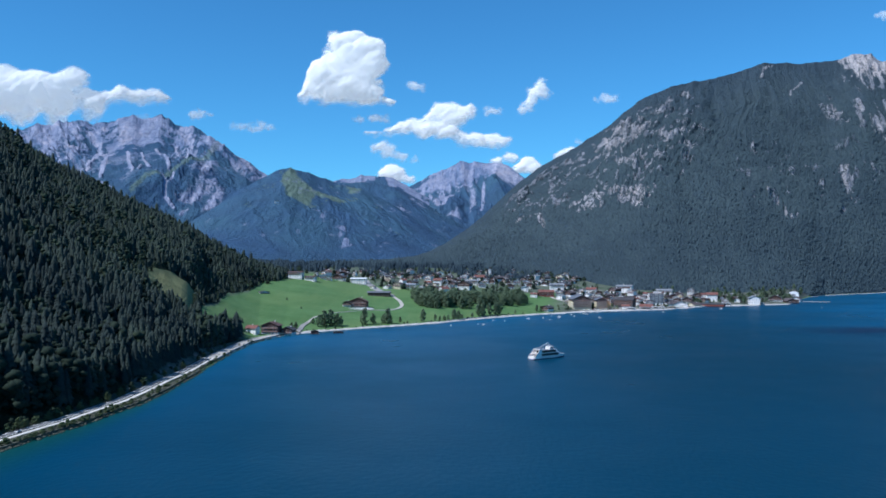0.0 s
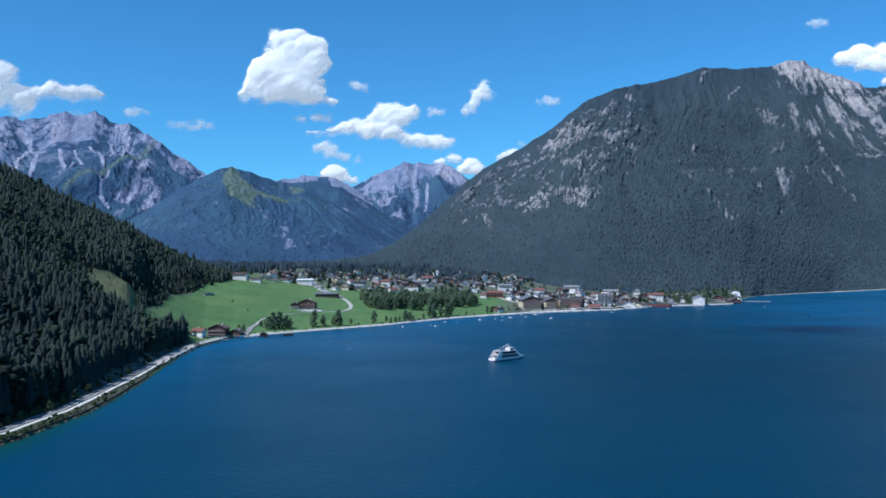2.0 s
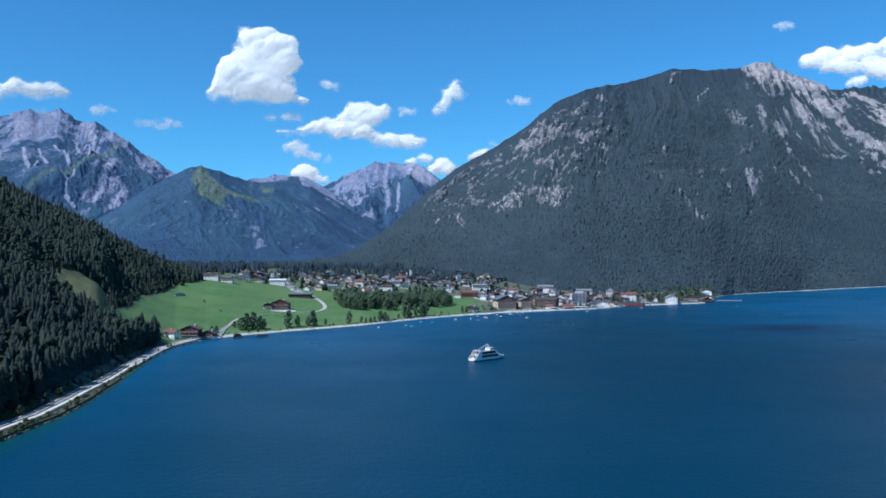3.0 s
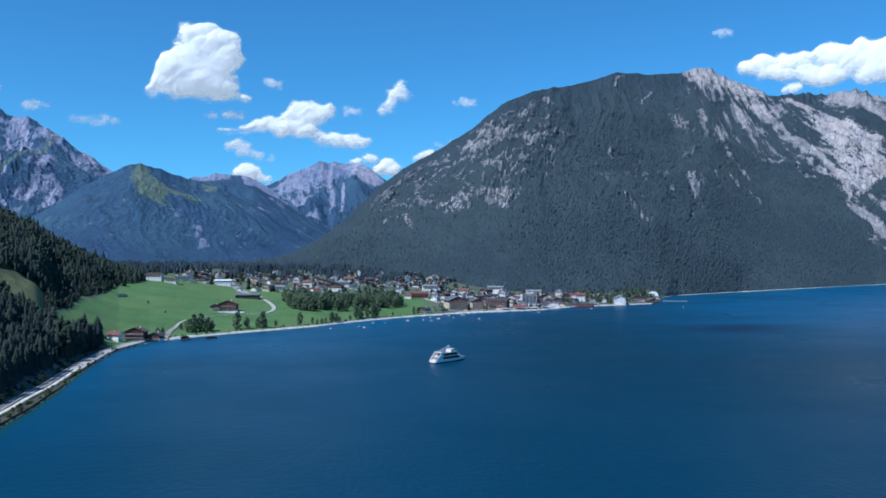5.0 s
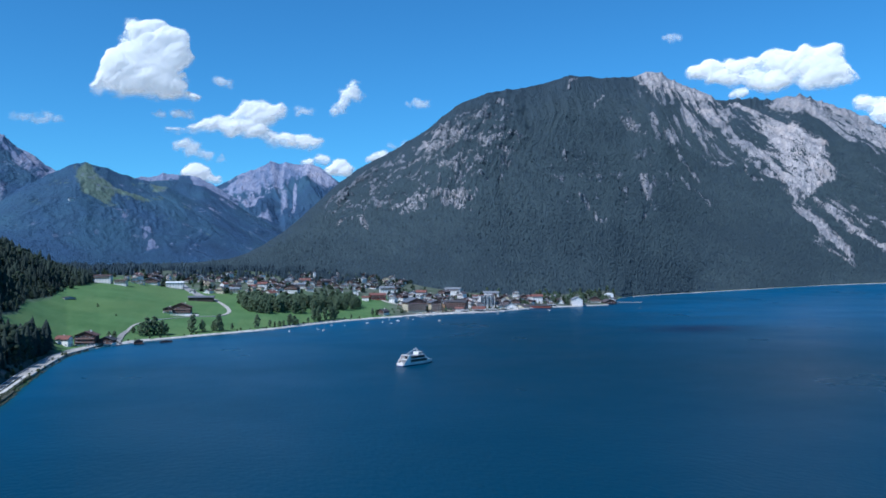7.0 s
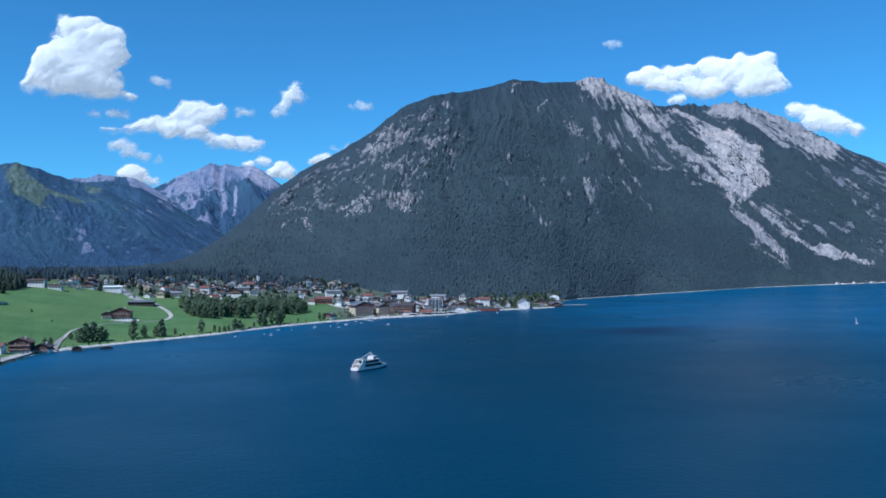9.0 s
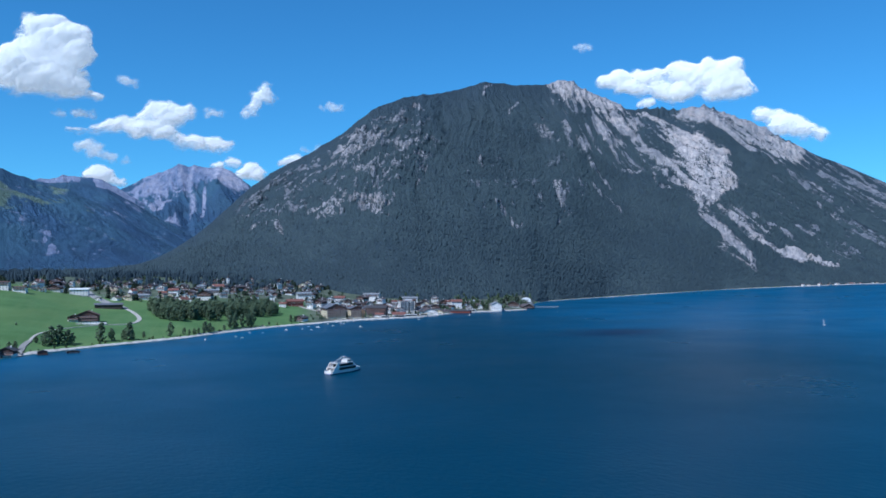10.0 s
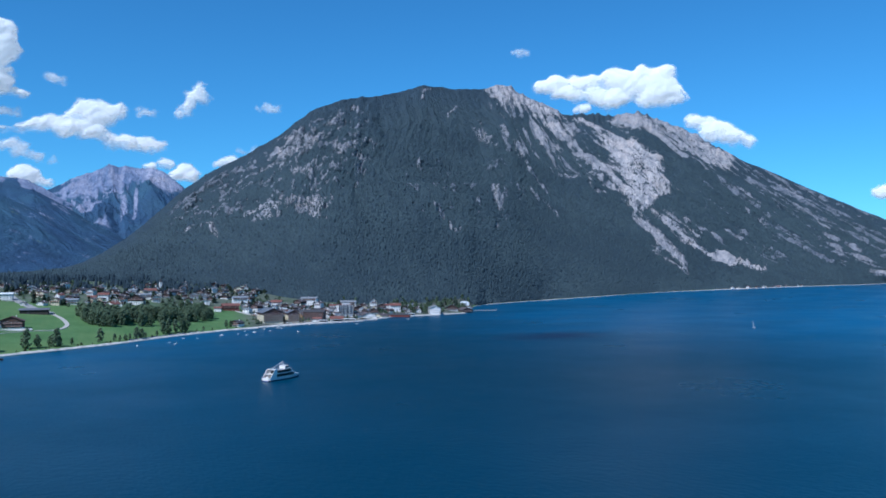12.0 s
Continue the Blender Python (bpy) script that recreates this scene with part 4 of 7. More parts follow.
def leafy_template(clumps, seed):
    """A broad crown of unit height: boughs round a stem, closed by many uneven clumps of leaves."""
    rng = np.random.default_rng(seed)
    gold = (1 + 5**0.5) / 2
    base = np.array([(-1, gold, 0), (1, gold, 0), (-1, -gold, 0), (1, -gold, 0), (0, -1, gold), (0, 1, gold), (0, -1, -gold), (0, 1, -gold), (gold, 0, -1), (gold, 0, 1), (-gold, 0, -1), (-gold, 0, 1)]) / 1.9
    tri = np.array([(0, 11, 5), (0, 5, 1), (0, 1, 7), (0, 7, 10), (0, 10, 11), (1, 5, 9), (5, 11, 4), (11, 10, 2), (10, 7, 6), (7, 1, 8), (3, 9, 4), (3, 4, 2), (3, 2, 6), (3, 6, 8), (3, 8, 9), (4, 9, 5), (2, 4, 11), (6, 2, 10), (8, 6, 7), (9, 8, 1)])
    boughs = []
    for k, h in enumerate((0.15, 0.23, 0.31, 0.40, 0.48, 0.55, 0.63, 0.71, 0.79, 0.86)):
        out = 0.20 * math.sin(math.pi * min(1.0, (h - 0.02) / 0.9)) * rng.uniform(0.6, 1.1)
        a = 2.4 * k + rng.uniform(-0.5, 0.5)
        boughs.append((out * math.cos(a), out * math.sin(a), h, rng.uniform(0.13, 0.18) * (1.0 if h < 0.7 else 0.75)))
    verts, faces = [], []
    for k in range(clumps):
        bx, by, bz, br = boughs[k % len(boughs)]
        p = rng.normal(size=3)
        p /= np.linalg.norm(p)
        centre = np.array([bx, by, bz]) + p * br * rng.uniform(0.5, 1.0) ** 0.5 * (1.0, 1.0, 0.8)
        size = math.sqrt(1.7 / clumps / math.pi) * rng.uniform(0.65, 1.15) * np.array([1.0, 1.0, 0.8])
        faces.append(tri + 12 * k)
        verts.append(centre + base * size * rng.uniform(0.85, 1.15, (12, 1)))
    return np.vstack(verts), np.vstack(faces)


def planted(name, template, places, heights, widths, material, rng, tints=None, soft=False):
    """One mesh of many trees."""
    tv, tf = template
    n = len(places)
    turn = rng.uniform(0, 2 * np.pi, n)
    c, s = np.cos(turn)[:, None], np.sin(turn)[:, None]
    w, h = (heights * widths)[:, None], heights[:, None]
    x = (tv[:, 0] * c - tv[:, 1] * s) * w + places[:, :1]
    y = (tv[:, 0] * s + tv[:, 1] * c) * w + places[:, 1:2]
    z = tv[:, 2] * h + places[:, 2:3]
    verts = np.stack([x, y, z], -1).reshape(-1, 3)
    faces = (tf[None] + (np.arange(n) * len(tv))[:, None, None]).reshape(-1, 3)
    tints = rng.uniform(0, 1, n) if tints is None else tints
    return raw_mesh(name, verts, faces, material, {"tint": np.repeat(tints, len(tv))}, soft)


def sample_loft(m, count, rng, keep):
    """Random places on a mountain front, even over its area: (n, 3) and their grid cells."""
    n, k = m["x"].shape
    dx, dy, dz = np.gradient(m["x"]), np.gradient(m["y"]), np.gradient(m["z"])
    area = np.sqrt((dx[0] * dy[1] - dx[1] * dy[0]) ** 2 + (dy[0] * dz[1] - dy[1] * dz[0]) ** 2 + (dz[0] * dx[1] - dz[1] * dx[0]) ** 2) * keep * (m["v"] <= 0.99)
    p = (area / area.sum()).ravel()
    cell = rng.choice(n * k, count, p=p)
    i, j = np.minimum(cell // k, n - 2), np.minimum(cell % k, k - 2)
    a, b = rng.uniform(0, 1, count), rng.uniform(0, 1, count)
    pick = lambda g: (g[i, j] * (1 - a) + g[i + 1, j] * a) * (1 - b) + (g[i, j + 1] * (1 - a) + g[i + 1, j + 1] * a) * b
    return np.stack([pick(m["x"]), pick(m["y"]), pick(m["z"])], 1), i, j


rng = np.random.default_rng(7)
# the far wood on the main mountain
wood = np.clip(1.1 - 1.25 * smooth(0.25, 0.75, main["rock"]) - 0.3 * (main_pale > 0.5), 0.22 * smooth(30, 26, main["theta"]), 1) * np.interp(main["v"], [0, 0.6, 0.85, 1], [1, 0.9, 0.5, 0.15]) * (main["theta"] < 56)
spots, wi, wj = sample_loft(main, 215000, rng, wood)
tall = rng.uniform(3.0, 6.6, len(spots)) * np.interp(main["v"][wi, wj], [0, 0.7, 1], [1.1, 0.8, 0.45]) * (0.7 + 0.6 * fbm(spots[:, 0] / 30, spots[:, 2] / 18, 3, 26))
spots[:, 2] -= 0.3 * tall
# tint: darker at the foot; paler to the east, where haze is painted in
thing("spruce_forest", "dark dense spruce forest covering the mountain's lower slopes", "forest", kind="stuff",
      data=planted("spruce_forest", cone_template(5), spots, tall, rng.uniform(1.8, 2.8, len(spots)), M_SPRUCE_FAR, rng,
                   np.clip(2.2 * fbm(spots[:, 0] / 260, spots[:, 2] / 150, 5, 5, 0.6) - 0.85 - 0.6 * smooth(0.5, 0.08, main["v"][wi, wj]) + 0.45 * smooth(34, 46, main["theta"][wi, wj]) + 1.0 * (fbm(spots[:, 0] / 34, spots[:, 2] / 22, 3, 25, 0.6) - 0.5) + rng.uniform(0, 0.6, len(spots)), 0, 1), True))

# taller single spruces that stand out of it
spots, wi, wj = sample_loft(main, 14000, rng, np.clip(wood, 0.1, 1) * smooth(0.8, 0.35, main["v"]) * (0.25 + 1.2 * smooth(0.4, 0.65, fbm(main["x"] / 160, main["z"] / 90, 4, 37))))
spots[:, 2] -= 0.5
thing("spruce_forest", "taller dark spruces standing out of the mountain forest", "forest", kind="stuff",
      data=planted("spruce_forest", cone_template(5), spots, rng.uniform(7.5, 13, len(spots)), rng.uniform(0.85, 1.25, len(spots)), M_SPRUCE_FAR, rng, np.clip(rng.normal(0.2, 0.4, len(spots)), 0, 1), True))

# the near wood on the hillside
keep = (1 - near_grass) * (near["theta"] > -62) * ((near["theta"] < -12.0) | (near["d"] > 1300)) * np.interp(near["v"], [0, 0.006, 0.014, 0.07, 0.12, 1], [0, 0.15, 1.9, 1.9, 1, 1])
spots, wi, wj = sample_loft(near, 16000, rng, keep)
tall = rng.uniform(10, 19, len(spots)) * (0.7 + 0.6 * fbm(spots[:, 0] / 45, spots[:, 1] / 45, 3, 77)) * (1 + 0.3 * smooth(0.16, 0.03, near["v"][wi, wj])) * np.where(rng.uniform(0, 1, len(spots)) < 0.12, 1.3, 1.0)
# low young trees on the sunward side of the clearings
for reach in (12, 24, 36):
    et, ed = bearing(spots[:, 0] + 0.9 * reach, spots[:, 1] + 0.43 * reach)
    tall = np.where(clearing(et, ed) > 0.5, tall * 0.80, tall)
spots[:, 2] -= 0.5
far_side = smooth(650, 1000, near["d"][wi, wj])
# shade at the slope's foot and haze above and farther off are painted into the tint
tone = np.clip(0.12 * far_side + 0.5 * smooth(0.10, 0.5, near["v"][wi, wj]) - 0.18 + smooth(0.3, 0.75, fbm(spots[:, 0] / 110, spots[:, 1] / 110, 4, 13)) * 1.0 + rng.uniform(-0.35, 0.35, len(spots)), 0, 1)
leafy = rng.uniform(0, 1, len(spots)) < 0.06 + 0.18 * far_side + 0.35 * smooth(0.52, 0.66, fbm(spots[:, 0] / 90, spots[:, 1] / 90, 3, 214))
front_rank = (~leafy) & (near["theta"][wi, wj] > -31) & (near["theta"][wi, wj] < -12.8)
order = np.where(front_rank, near["v"][wi, wj] * np.hypot(spots[:, 0], spots[:, 1]), 1e9)
front_rank = np.zeros(len(spots), bool)
front_rank[np.argsort(order)[:290]] = True
FRONT_SPRUCES = [tuple(float(c) for c in (*p, q)) for p, q in zip(spots[front_rank], tall[front_rank])]
SPRUCES = [conifer_template(9, 5, k) for k in range(3)]
kind = rng.integers(0, 3, len(spots))
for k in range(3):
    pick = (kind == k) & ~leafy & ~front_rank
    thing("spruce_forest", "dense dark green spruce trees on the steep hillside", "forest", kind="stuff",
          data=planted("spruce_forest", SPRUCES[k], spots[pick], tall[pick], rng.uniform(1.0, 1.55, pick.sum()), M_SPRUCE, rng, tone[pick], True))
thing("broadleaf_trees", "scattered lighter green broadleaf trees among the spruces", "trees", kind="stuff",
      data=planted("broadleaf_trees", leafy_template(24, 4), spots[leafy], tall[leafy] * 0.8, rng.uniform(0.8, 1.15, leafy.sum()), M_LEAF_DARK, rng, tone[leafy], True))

# ---- small shapes ----
def box(bm, cx, cy, cz, sx, sy, sz, turn=0.0):
    """A box by its centre and size."""
    m = Matrix.Translation((cx, cy, cz)) @ Matrix.Rotation(turn, 4, "Z") @ Matrix.Diagonal((sx, sy, sz, 1))
    bmesh.ops.create_cube(bm, size=1.0, matrix=m)
    return bm


def boxed(*args):
    return box(bmesh.new(), *args)


def tube(bm, a, b, r, sides=6):
    a, b = Vector(a), Vector(b)
    m = Matrix.Translation((a + b) / 2) @ (b - a).to_track_quat("Z", "Y").to_matrix().to_4x4()
    bmesh.ops.create_cone(bm, cap_ends=True, segments=sides, radius1=r, radius2=r, depth=(b - a).length, matrix=m)
    return bm


def tubed(*args):
    return tube(bmesh.new(), *args)


def shared(name, bm, material):
    """Mesh data that many parts use."""
    mesh = bpy.data.meshes.new(name)
    bm.to_mesh(mesh)
    bm.free()
    mesh.materials.append(material)
    return mesh


def stand(name, mesh, parent, m):
    """A part on shared mesh data, at a pose within its thing."""
    ob = new(name, mesh)
    ob.parent = parent
    ob.matrix_basis = m
    return ob


def ribbon(name, label, category, xs, ys, zs, width, material, thick=1.2, kind="structure"):
    """A road or path of even width along a line, as a slab."""
    xs, ys, zs = (np.asarray(v, float) for v in (xs, ys, zs))
    tx, ty = np.gradient(xs), np.gradient(ys)
    k = np.hypot(tx, ty) + 1e-9
    nx, ny = -ty / k * width / 2, tx / k * width / 2
    rows = [(xs + nx, ys + ny, zs - thick), (xs + nx, ys + ny, zs), (xs - nx, ys - ny, zs), (xs - nx, ys - ny, zs - thick)]
    x, y, z = (np.stack([r[i] for r in rows], 1) for i in range(3))
    mesh = grid_mesh(name, x, y, z, material)
    mesh.polygons.foreach_set("use_smooth", np.zeros(len(mesh.polygons), bool))
    return thing(name, label, category, kind=kind, data=mesh)


def smoothed(points, per=10):
    """A line through points, cut finer and rounded."""
    p = np.array(points, float)
    u, v = np.arange(len(p)), np.linspace(0, len(p) - 1, (len(p) - 1) * per + 1)
    x, y = np.interp(v, u, p[:, 0]), np.interp(v, u, p[:, 1])
    for _ in range(per * 2):
        x[1:-1], y[1:-1] = (x[:-2] + 2 * x[1:-1] + x[2:]) / 4, (y[:-2] + 2 * y[1:-1] + y[2:]) / 4
    return x, y


# ---- shore road ----
def shore_band(name, label, category, off, width, lift, material, lo=-70.0, hi=-9.0):
    x, y = shore_offset(off, lo, hi, 420)
    return ribbon(name, label, category, x, y, np.full(len(x), 2.2 + lift), width, material, 2.5)


shore_band("verge", "grassy verge and stony bank beside the shore road", "verge", 12.2, 20.0, -0.15, M_VERGE)
shore_band("bank", "dark stony bank between the path and the lake", "bank", 4.4, 7.4, -0.6, M_STONE, -70.0, -14.2)
shore_band("road", "grey asphalt road along the lake shore", "road", 11.6, 5.6, 0.05, M_ROAD)
shore_band("road_line", "thin white edge line of the shore road", "road marking", 9.3, 0.45, 0.06, M_ROOF_WHITE)
shore_band("road_line", "thin white edge line of the shore road", "road marking", 13.9, 0.45, 0.06, M_ROOF_WHITE)
shore_band("footpath", "pale gravel footpath between road and lake", "path", 5.6, 2.8, 0.02, M_QUAY)


shore_band("pavement", "pale stone quay and promenade before the lakeside houses", "promenade", 6.5, 10.0, 0.07, M_GRAVEL, -13.2, -9.6)


shore_band("quay_wall", "pale stone quay wall along the village promenade", "quay", 0.8, 4.0, -1.15, M_QUAY, 10.3, 19.8)


def build_bank():
    """Loose boulders of the bank below the path."""
    r = np.random.default_rng(21)
    x, y = shore_offset(0.0, -60, -10, 900)
    v, f = puff(1)
    verts, faces, count = [], [], 0
    for k in range(4200):
        i = r.integers(0, len(x))
        off = r.uniform(-1.6, 4.0 + 4.0 * (i < 760))
        i2 = min(i + 1, len(x) - 1)
        t = np.array([x[i2] - x[i], y[i2] - y[i]]) + 1e-6
        t /= np.linalg.norm(t)
        s = r.uniform(0.35, 1.0)
        p = v * r.uniform(0.7, 1.25, (len(v), 1)) * (s * 1.2, s, s * 0.75)
        verts.append(p + (x[i] - t[1] * off, y[i] + t[0] * off, 0.1 + min(max(off, 0) * 0.5, 1.6)))
        faces.append(f + count)
        count += len(v)
    thing("boulders", "grey boulders of the stone bank at the waterline", "rocks", kind="stuff",
          data=raw_mesh("boulders", np.vstack(verts), np.vstack(faces), M_STONE))


def puff(detail):
    bm = bmesh.new()
    bmesh.ops.create_icosphere(bm, subdivisions=detail, radius=1.0)
    v = np.array([p.co[:] for p in bm.verts])
    f = np.array([[p.index for p in face.verts] for face in bm.faces])
    bm.free()
    return v, f


build_bank()


def lane(name, label, category, points, width, material):
    x, y = smoothed(points)
    ribbon(name, label, category, x, y, ground_height(x, y) + unevenness(x, y) + (0.45 if width < 10 else 0.9), width, material, 2.5)


lane("road", "pale side road climbing from the shore into the meadow", "road", [(-186, 1062), (-188, 1090), (-190, 1125), (-187, 1155)], 7.0, M_LANE)
lane("track", "pale farm track across the meadow", "track", [(-187, 1155), (-186, 1210), (-159, 1276), (-121, 1329), (-86, 1343)], 3.4, M_GRAVEL)
lane("road", "pale road past the farmhouse and the barn", "road", [(-150, 1322), (-120, 1330), (-85, 1339), (-72, 1370), (-68, 1408), (-79, 1478), (-93, 1521)], 6, M_GRAVEL)
lane("road", "grey village street", "road", [(-93, 1521), (-120, 1579), (-139, 1648), (-155, 1703), (-164, 1760)], 14, M_STREET)
lane("road", "pale lane between meadow and houses", "road", [(208, 1744), (225, 1653), (250, 1625), (290, 1612)], 6, M_GRAVEL)

# ---- houses ----
def window_mesh(w, h):
    """A pane set back in a white frame."""
    bm = boxed(0, 0, 0, w + 0.36, 0.18, h + 0.36)
    bm.normal_update()
    for side in (-1, 1):
        pane = [f for f in bm.faces if f.normal.y * side > 0.9]
        for f in bmesh.ops.inset_region(bm, faces=pane, thickness=0.18, depth=-0.05)["faces"]:
            f.material_index = 1
    mesh = shared("window", bm, M_GLASS)
    mesh.materials.append(M_ROOF_WHITE)
    return mesh


DOOR = shared("door", boxed(0, 0, 0, 1.1, 0.16, 2.1), M_WOOD)
WINDOW, DOOR_WINDOW = window_mesh(0.95, 1.25), window_mesh(1.3, 1.75)
STYLES = {   # wall, upper wall, roof, pitch, balconies, flat
    "white": (M_WHITE, None, M_ROOF_BROWN, 0.42, 1, False), "brown": (M_WHITE, M_WOOD, M_ROOF_BROWN, 0.42, 1, False),
    "red": (M_WHITE, None, M_ROOF_RED, 0.62, 0, False), "dark": (M_WHITE, M_WOOD, M_ROOF_DARK, 0.45, 1, False),
    "grey": (M_WHITE, None, M_ROOF_GREY, 0.25, 1, False), "cream": (M_CREAM, None, M_ROOF_BROWN, 0.4, 1, False),
    "chalet": (M_WHITE, M_WOOD, M_ROOF_RUST, 0.40, 3, False), "barn": (M_DARK_WOOD, None, M_SLATE, 0.30, 0, False),
    "whiteroof": (M_WHITE, None, M_ROOF_WHITE, 0.22, 0, False), "redwood": (M_RED_WOOD, None, M_ROOF_RED, 0.4, 1, False),
    "hotel": (M_CREAM, M_WOOD, M_SLATE, 0.42, 4, False), "darkhotel": (M_ROOF_DARK, M_WOOD, M_ROOF_DARK, 0.35, 3, False),
    "orange": (M_ORANGE, None, M_ROOF_RED, 0.4, 0, False), "flathotel": (M_WHITE, None, M_ROOF_RED, 0.1, 5, True),
    "inn": (M_WHITE, None, M_ROOF_RUST, 0.16, 1, False),
    "whitegrey": (M_WHITE, None, M_ROOF_GREY, 0.45, 0, False)}
LABELS = {
    "white": "white rendered house with a brown pitched roof", "brown": "house with white ground floor and brown timber upper floor",
    "red": "white house with a red tiled roof", "dark": "house with timber gable and dark roof", "grey": "white house with a grey metal roof",
    "cream": "cream rendered guest house with a brown roof", "chalet": "broad brown timber chalet with balconies and a low roof",
    "barn": "long dark timber barn with a blue-grey roof", "whiteroof": "low hall with a bright white metal roof", "redwood": "dark red timber house with a red roof",
    "hotel": "large cream and timber lakeside hotel with slate gabled roof and balconies", "darkhotel": "dark blue-grey hotel with balconies by the promenade",
    "orange": "narrow orange rendered house beside the hotel", "flathotel": "tall white hotel with stacked dark balconies",
    "inn": "long white guest house with a balcony and a low rust-brown roof",
    "whitegrey": "white house with a grey roof at the water"}
LONG = ("inn", "barn", "grey", "darkhotel", "redwood", "whiteroof", "red")   # eaves, not gable, towards the lake


def prism(w, l, low, eaves, top):
    """A wall block with gables over its short ends."""
    bm = bmesh.new()
    ends = []
    for y in (-l / 2, l / 2):
        ring = [(-w / 2, y, low), (w / 2, y, low), (w / 2, y, eaves), (0, y, top), (-w / 2, y, eaves)]
        ends.append([bm.verts.new(p) for p in ring])
    bm.faces.new(ends[0])
    bm.faces.new(ends[1][::-1])
    for i in range(5):
        j = (i + 1) % 5
        bm.faces.new([ends[0][j], ends[0][i], ends[1][i], ends[1][j]])
    bmesh.ops.recalc_face_normals(bm, faces=bm.faces)
    return bm


def gable_roof(w, l, eaves, top, over, thick):
    bm = bmesh.new()
    slope = (top - eaves) / (w / 2)
    half, end = w / 2 + over, l / 2 + over
    z0 = eaves - slope * over
    profile = [(-half, z0), (0, top), (half, z0), (half, z0 + thick), (0, top + thick), (-half, z0 + thick)]
    rings = [[bm.verts.new((x, y, z + 0.02)) for x, z in profile] for y in (-end, end)]
    for i in range(6):
        j = (i + 1) % 6
        bm.faces.new([rings[0][i], rings[0][j], rings[1][j], rings[1][i]])
    for ring in rings:
        bm.faces.new([ring[0], ring[1], ring[4], ring[5]])
        bm.faces.new([ring[1], ring[2], ring[3], ring[4]])
    bmesh.ops.recalc_face_normals(bm, faces=bm.faces)
    return bm


def house(x, y, w, l, h, turn, style, small=False):
    wall, upper, roof, pitch, balconies, flat = STYLES[style]
    corner = [ground_height(x + a * w / 2, y + b * l / 2) for a in (-1, 1) for b in (-1, 1)]
    base = float(min(corner))
    gain = (1.0 if flat else pitch * w / 2)
    eaves = max(h - gain * 0.75, h * 0.55, 2.6)
    top = eaves + gain
    ob = thing("house" if h < 17 else "hotel", LABELS[style], "house" if h < 17 else "hotel", "houses of the lakeside village", at=pose(x, y, base, 0, 0, turn))
    rise_at = float(max(corner)) - base
    eaves, top = eaves + 0.6 * rise_at, top + 0.6 * rise_at
    split = eaves * {"hotel": 0.80, "chalet": 0.22}.get(style, 0.60)
    if flat:
        part("wall", boxed(0, 0, (eaves - 1) / 2, w, l, eaves + 1), wall, ob)
        cover = part("roof", boxed(0, 0, eaves + 0.3, w + 1.6, l + 1.6, 0.6), roof, ob, "flat red-brown roof slab")
        part("roof_house", boxed(w * 0.1, 0, eaves + 1.6, w * 0.5, l * 0.5, 2.0), M_ROOF_WHITE, cover, "white plant room on the roof")
    elif upper:
        part("wall", boxed(0, 0, (split - 1) / 2, w, l, split + 1), wall, ob)
        part("upper_wall", prism(w + 0.3, l + 0.3, split, eaves, top), upper, ob, "brown timber upper wall")
    else:
        part("wall", prism(w, l, -1.0, eaves, top), wall, ob)
    if not flat:
        cover = part("roof", gable_roof(w, l, eaves, top, min(1.6, 0.09 * w + 0.4), 0.35), roof, ob)
    if style not in ("barn", "whiteroof"):
        part("chimney", boxed(w * 0.18, l * 0.1, top + 0.1, 0.9, 0.9, 2.2), M_WHITE, cover)
    floors = max(1, int(eaves / 3.1))
    step = eaves / floors
    long = style in LONG
    across, deep = min(9, max(2, int(w / 3.8))), min(7, max(1, int(l / 4.6)))
    if long:
        across = min(across, 2)
    elif small:
        deep = min(deep, 2)
    if style != "barn":
        for f in range(floors):
            z = step * (f + 0.55)
            mesh = DOOR_WINDOW if balconies and f else WINDOW
            for i in range(across):
                stand("window", mesh, ob, pose(w * ((i + 0.5) / across - 0.5), -l / 2 - 0.2, z))
            for i in range(deep):
                stand("window", WINDOW, ob, pose(-w / 2 - 0.2, l * ((i + 0.5) / deep - 0.5), z, 0, 0, 90))
    for b in range(min(balconies, floors - 1)):
        z = step * (floors - 1 - b) + 0.1
        if long:
            deck, rail = boxed(-w / 2 - 0.75, 0, z, 1.4, l * 0.9, 0.18), boxed(-w / 2 - 1.4, 0, z + 0.56, 0.12, l * 0.9, 0.92)
        else:
            deck, rail = boxed(0, -l / 2 - 0.85, z, w * 0.94, 1.7, 0.2), boxed(0, -l / 2 - 1.65, z + 0.64, w * 0.94, 0.12, 1.06)
        balcony = part("balcony", deck, M_BALCONY if not flat else M_SLATE, ob, "timber balcony" if not flat else "blue-grey balcony")
        part("railing", rail, M_BALCONY if not flat else M_SLATE, balcony)
    if flat:
        for i in range(5):
            part("pillar", boxed(w * (i / 4 - 0.5) * 0.96, -l / 2 - 1.0, eaves / 2, 0.5, 2.2, eaves), M_WHITE, ob, "white pier between balconies")
    if style not in ("barn", "whiteroof"):
        stand("door", DOOR, ob, pose(w * 0.18, -l / 2 - 0.1, 1.05))
    if style == "barn":
        part("gate", boxed(-w / 2 - 0.05, l * 0.2, eaves * 0.42, 0.16, 4.0, eaves * 0.84), M_ROOF_DARK, ob, "dark barn gate")
    return ob


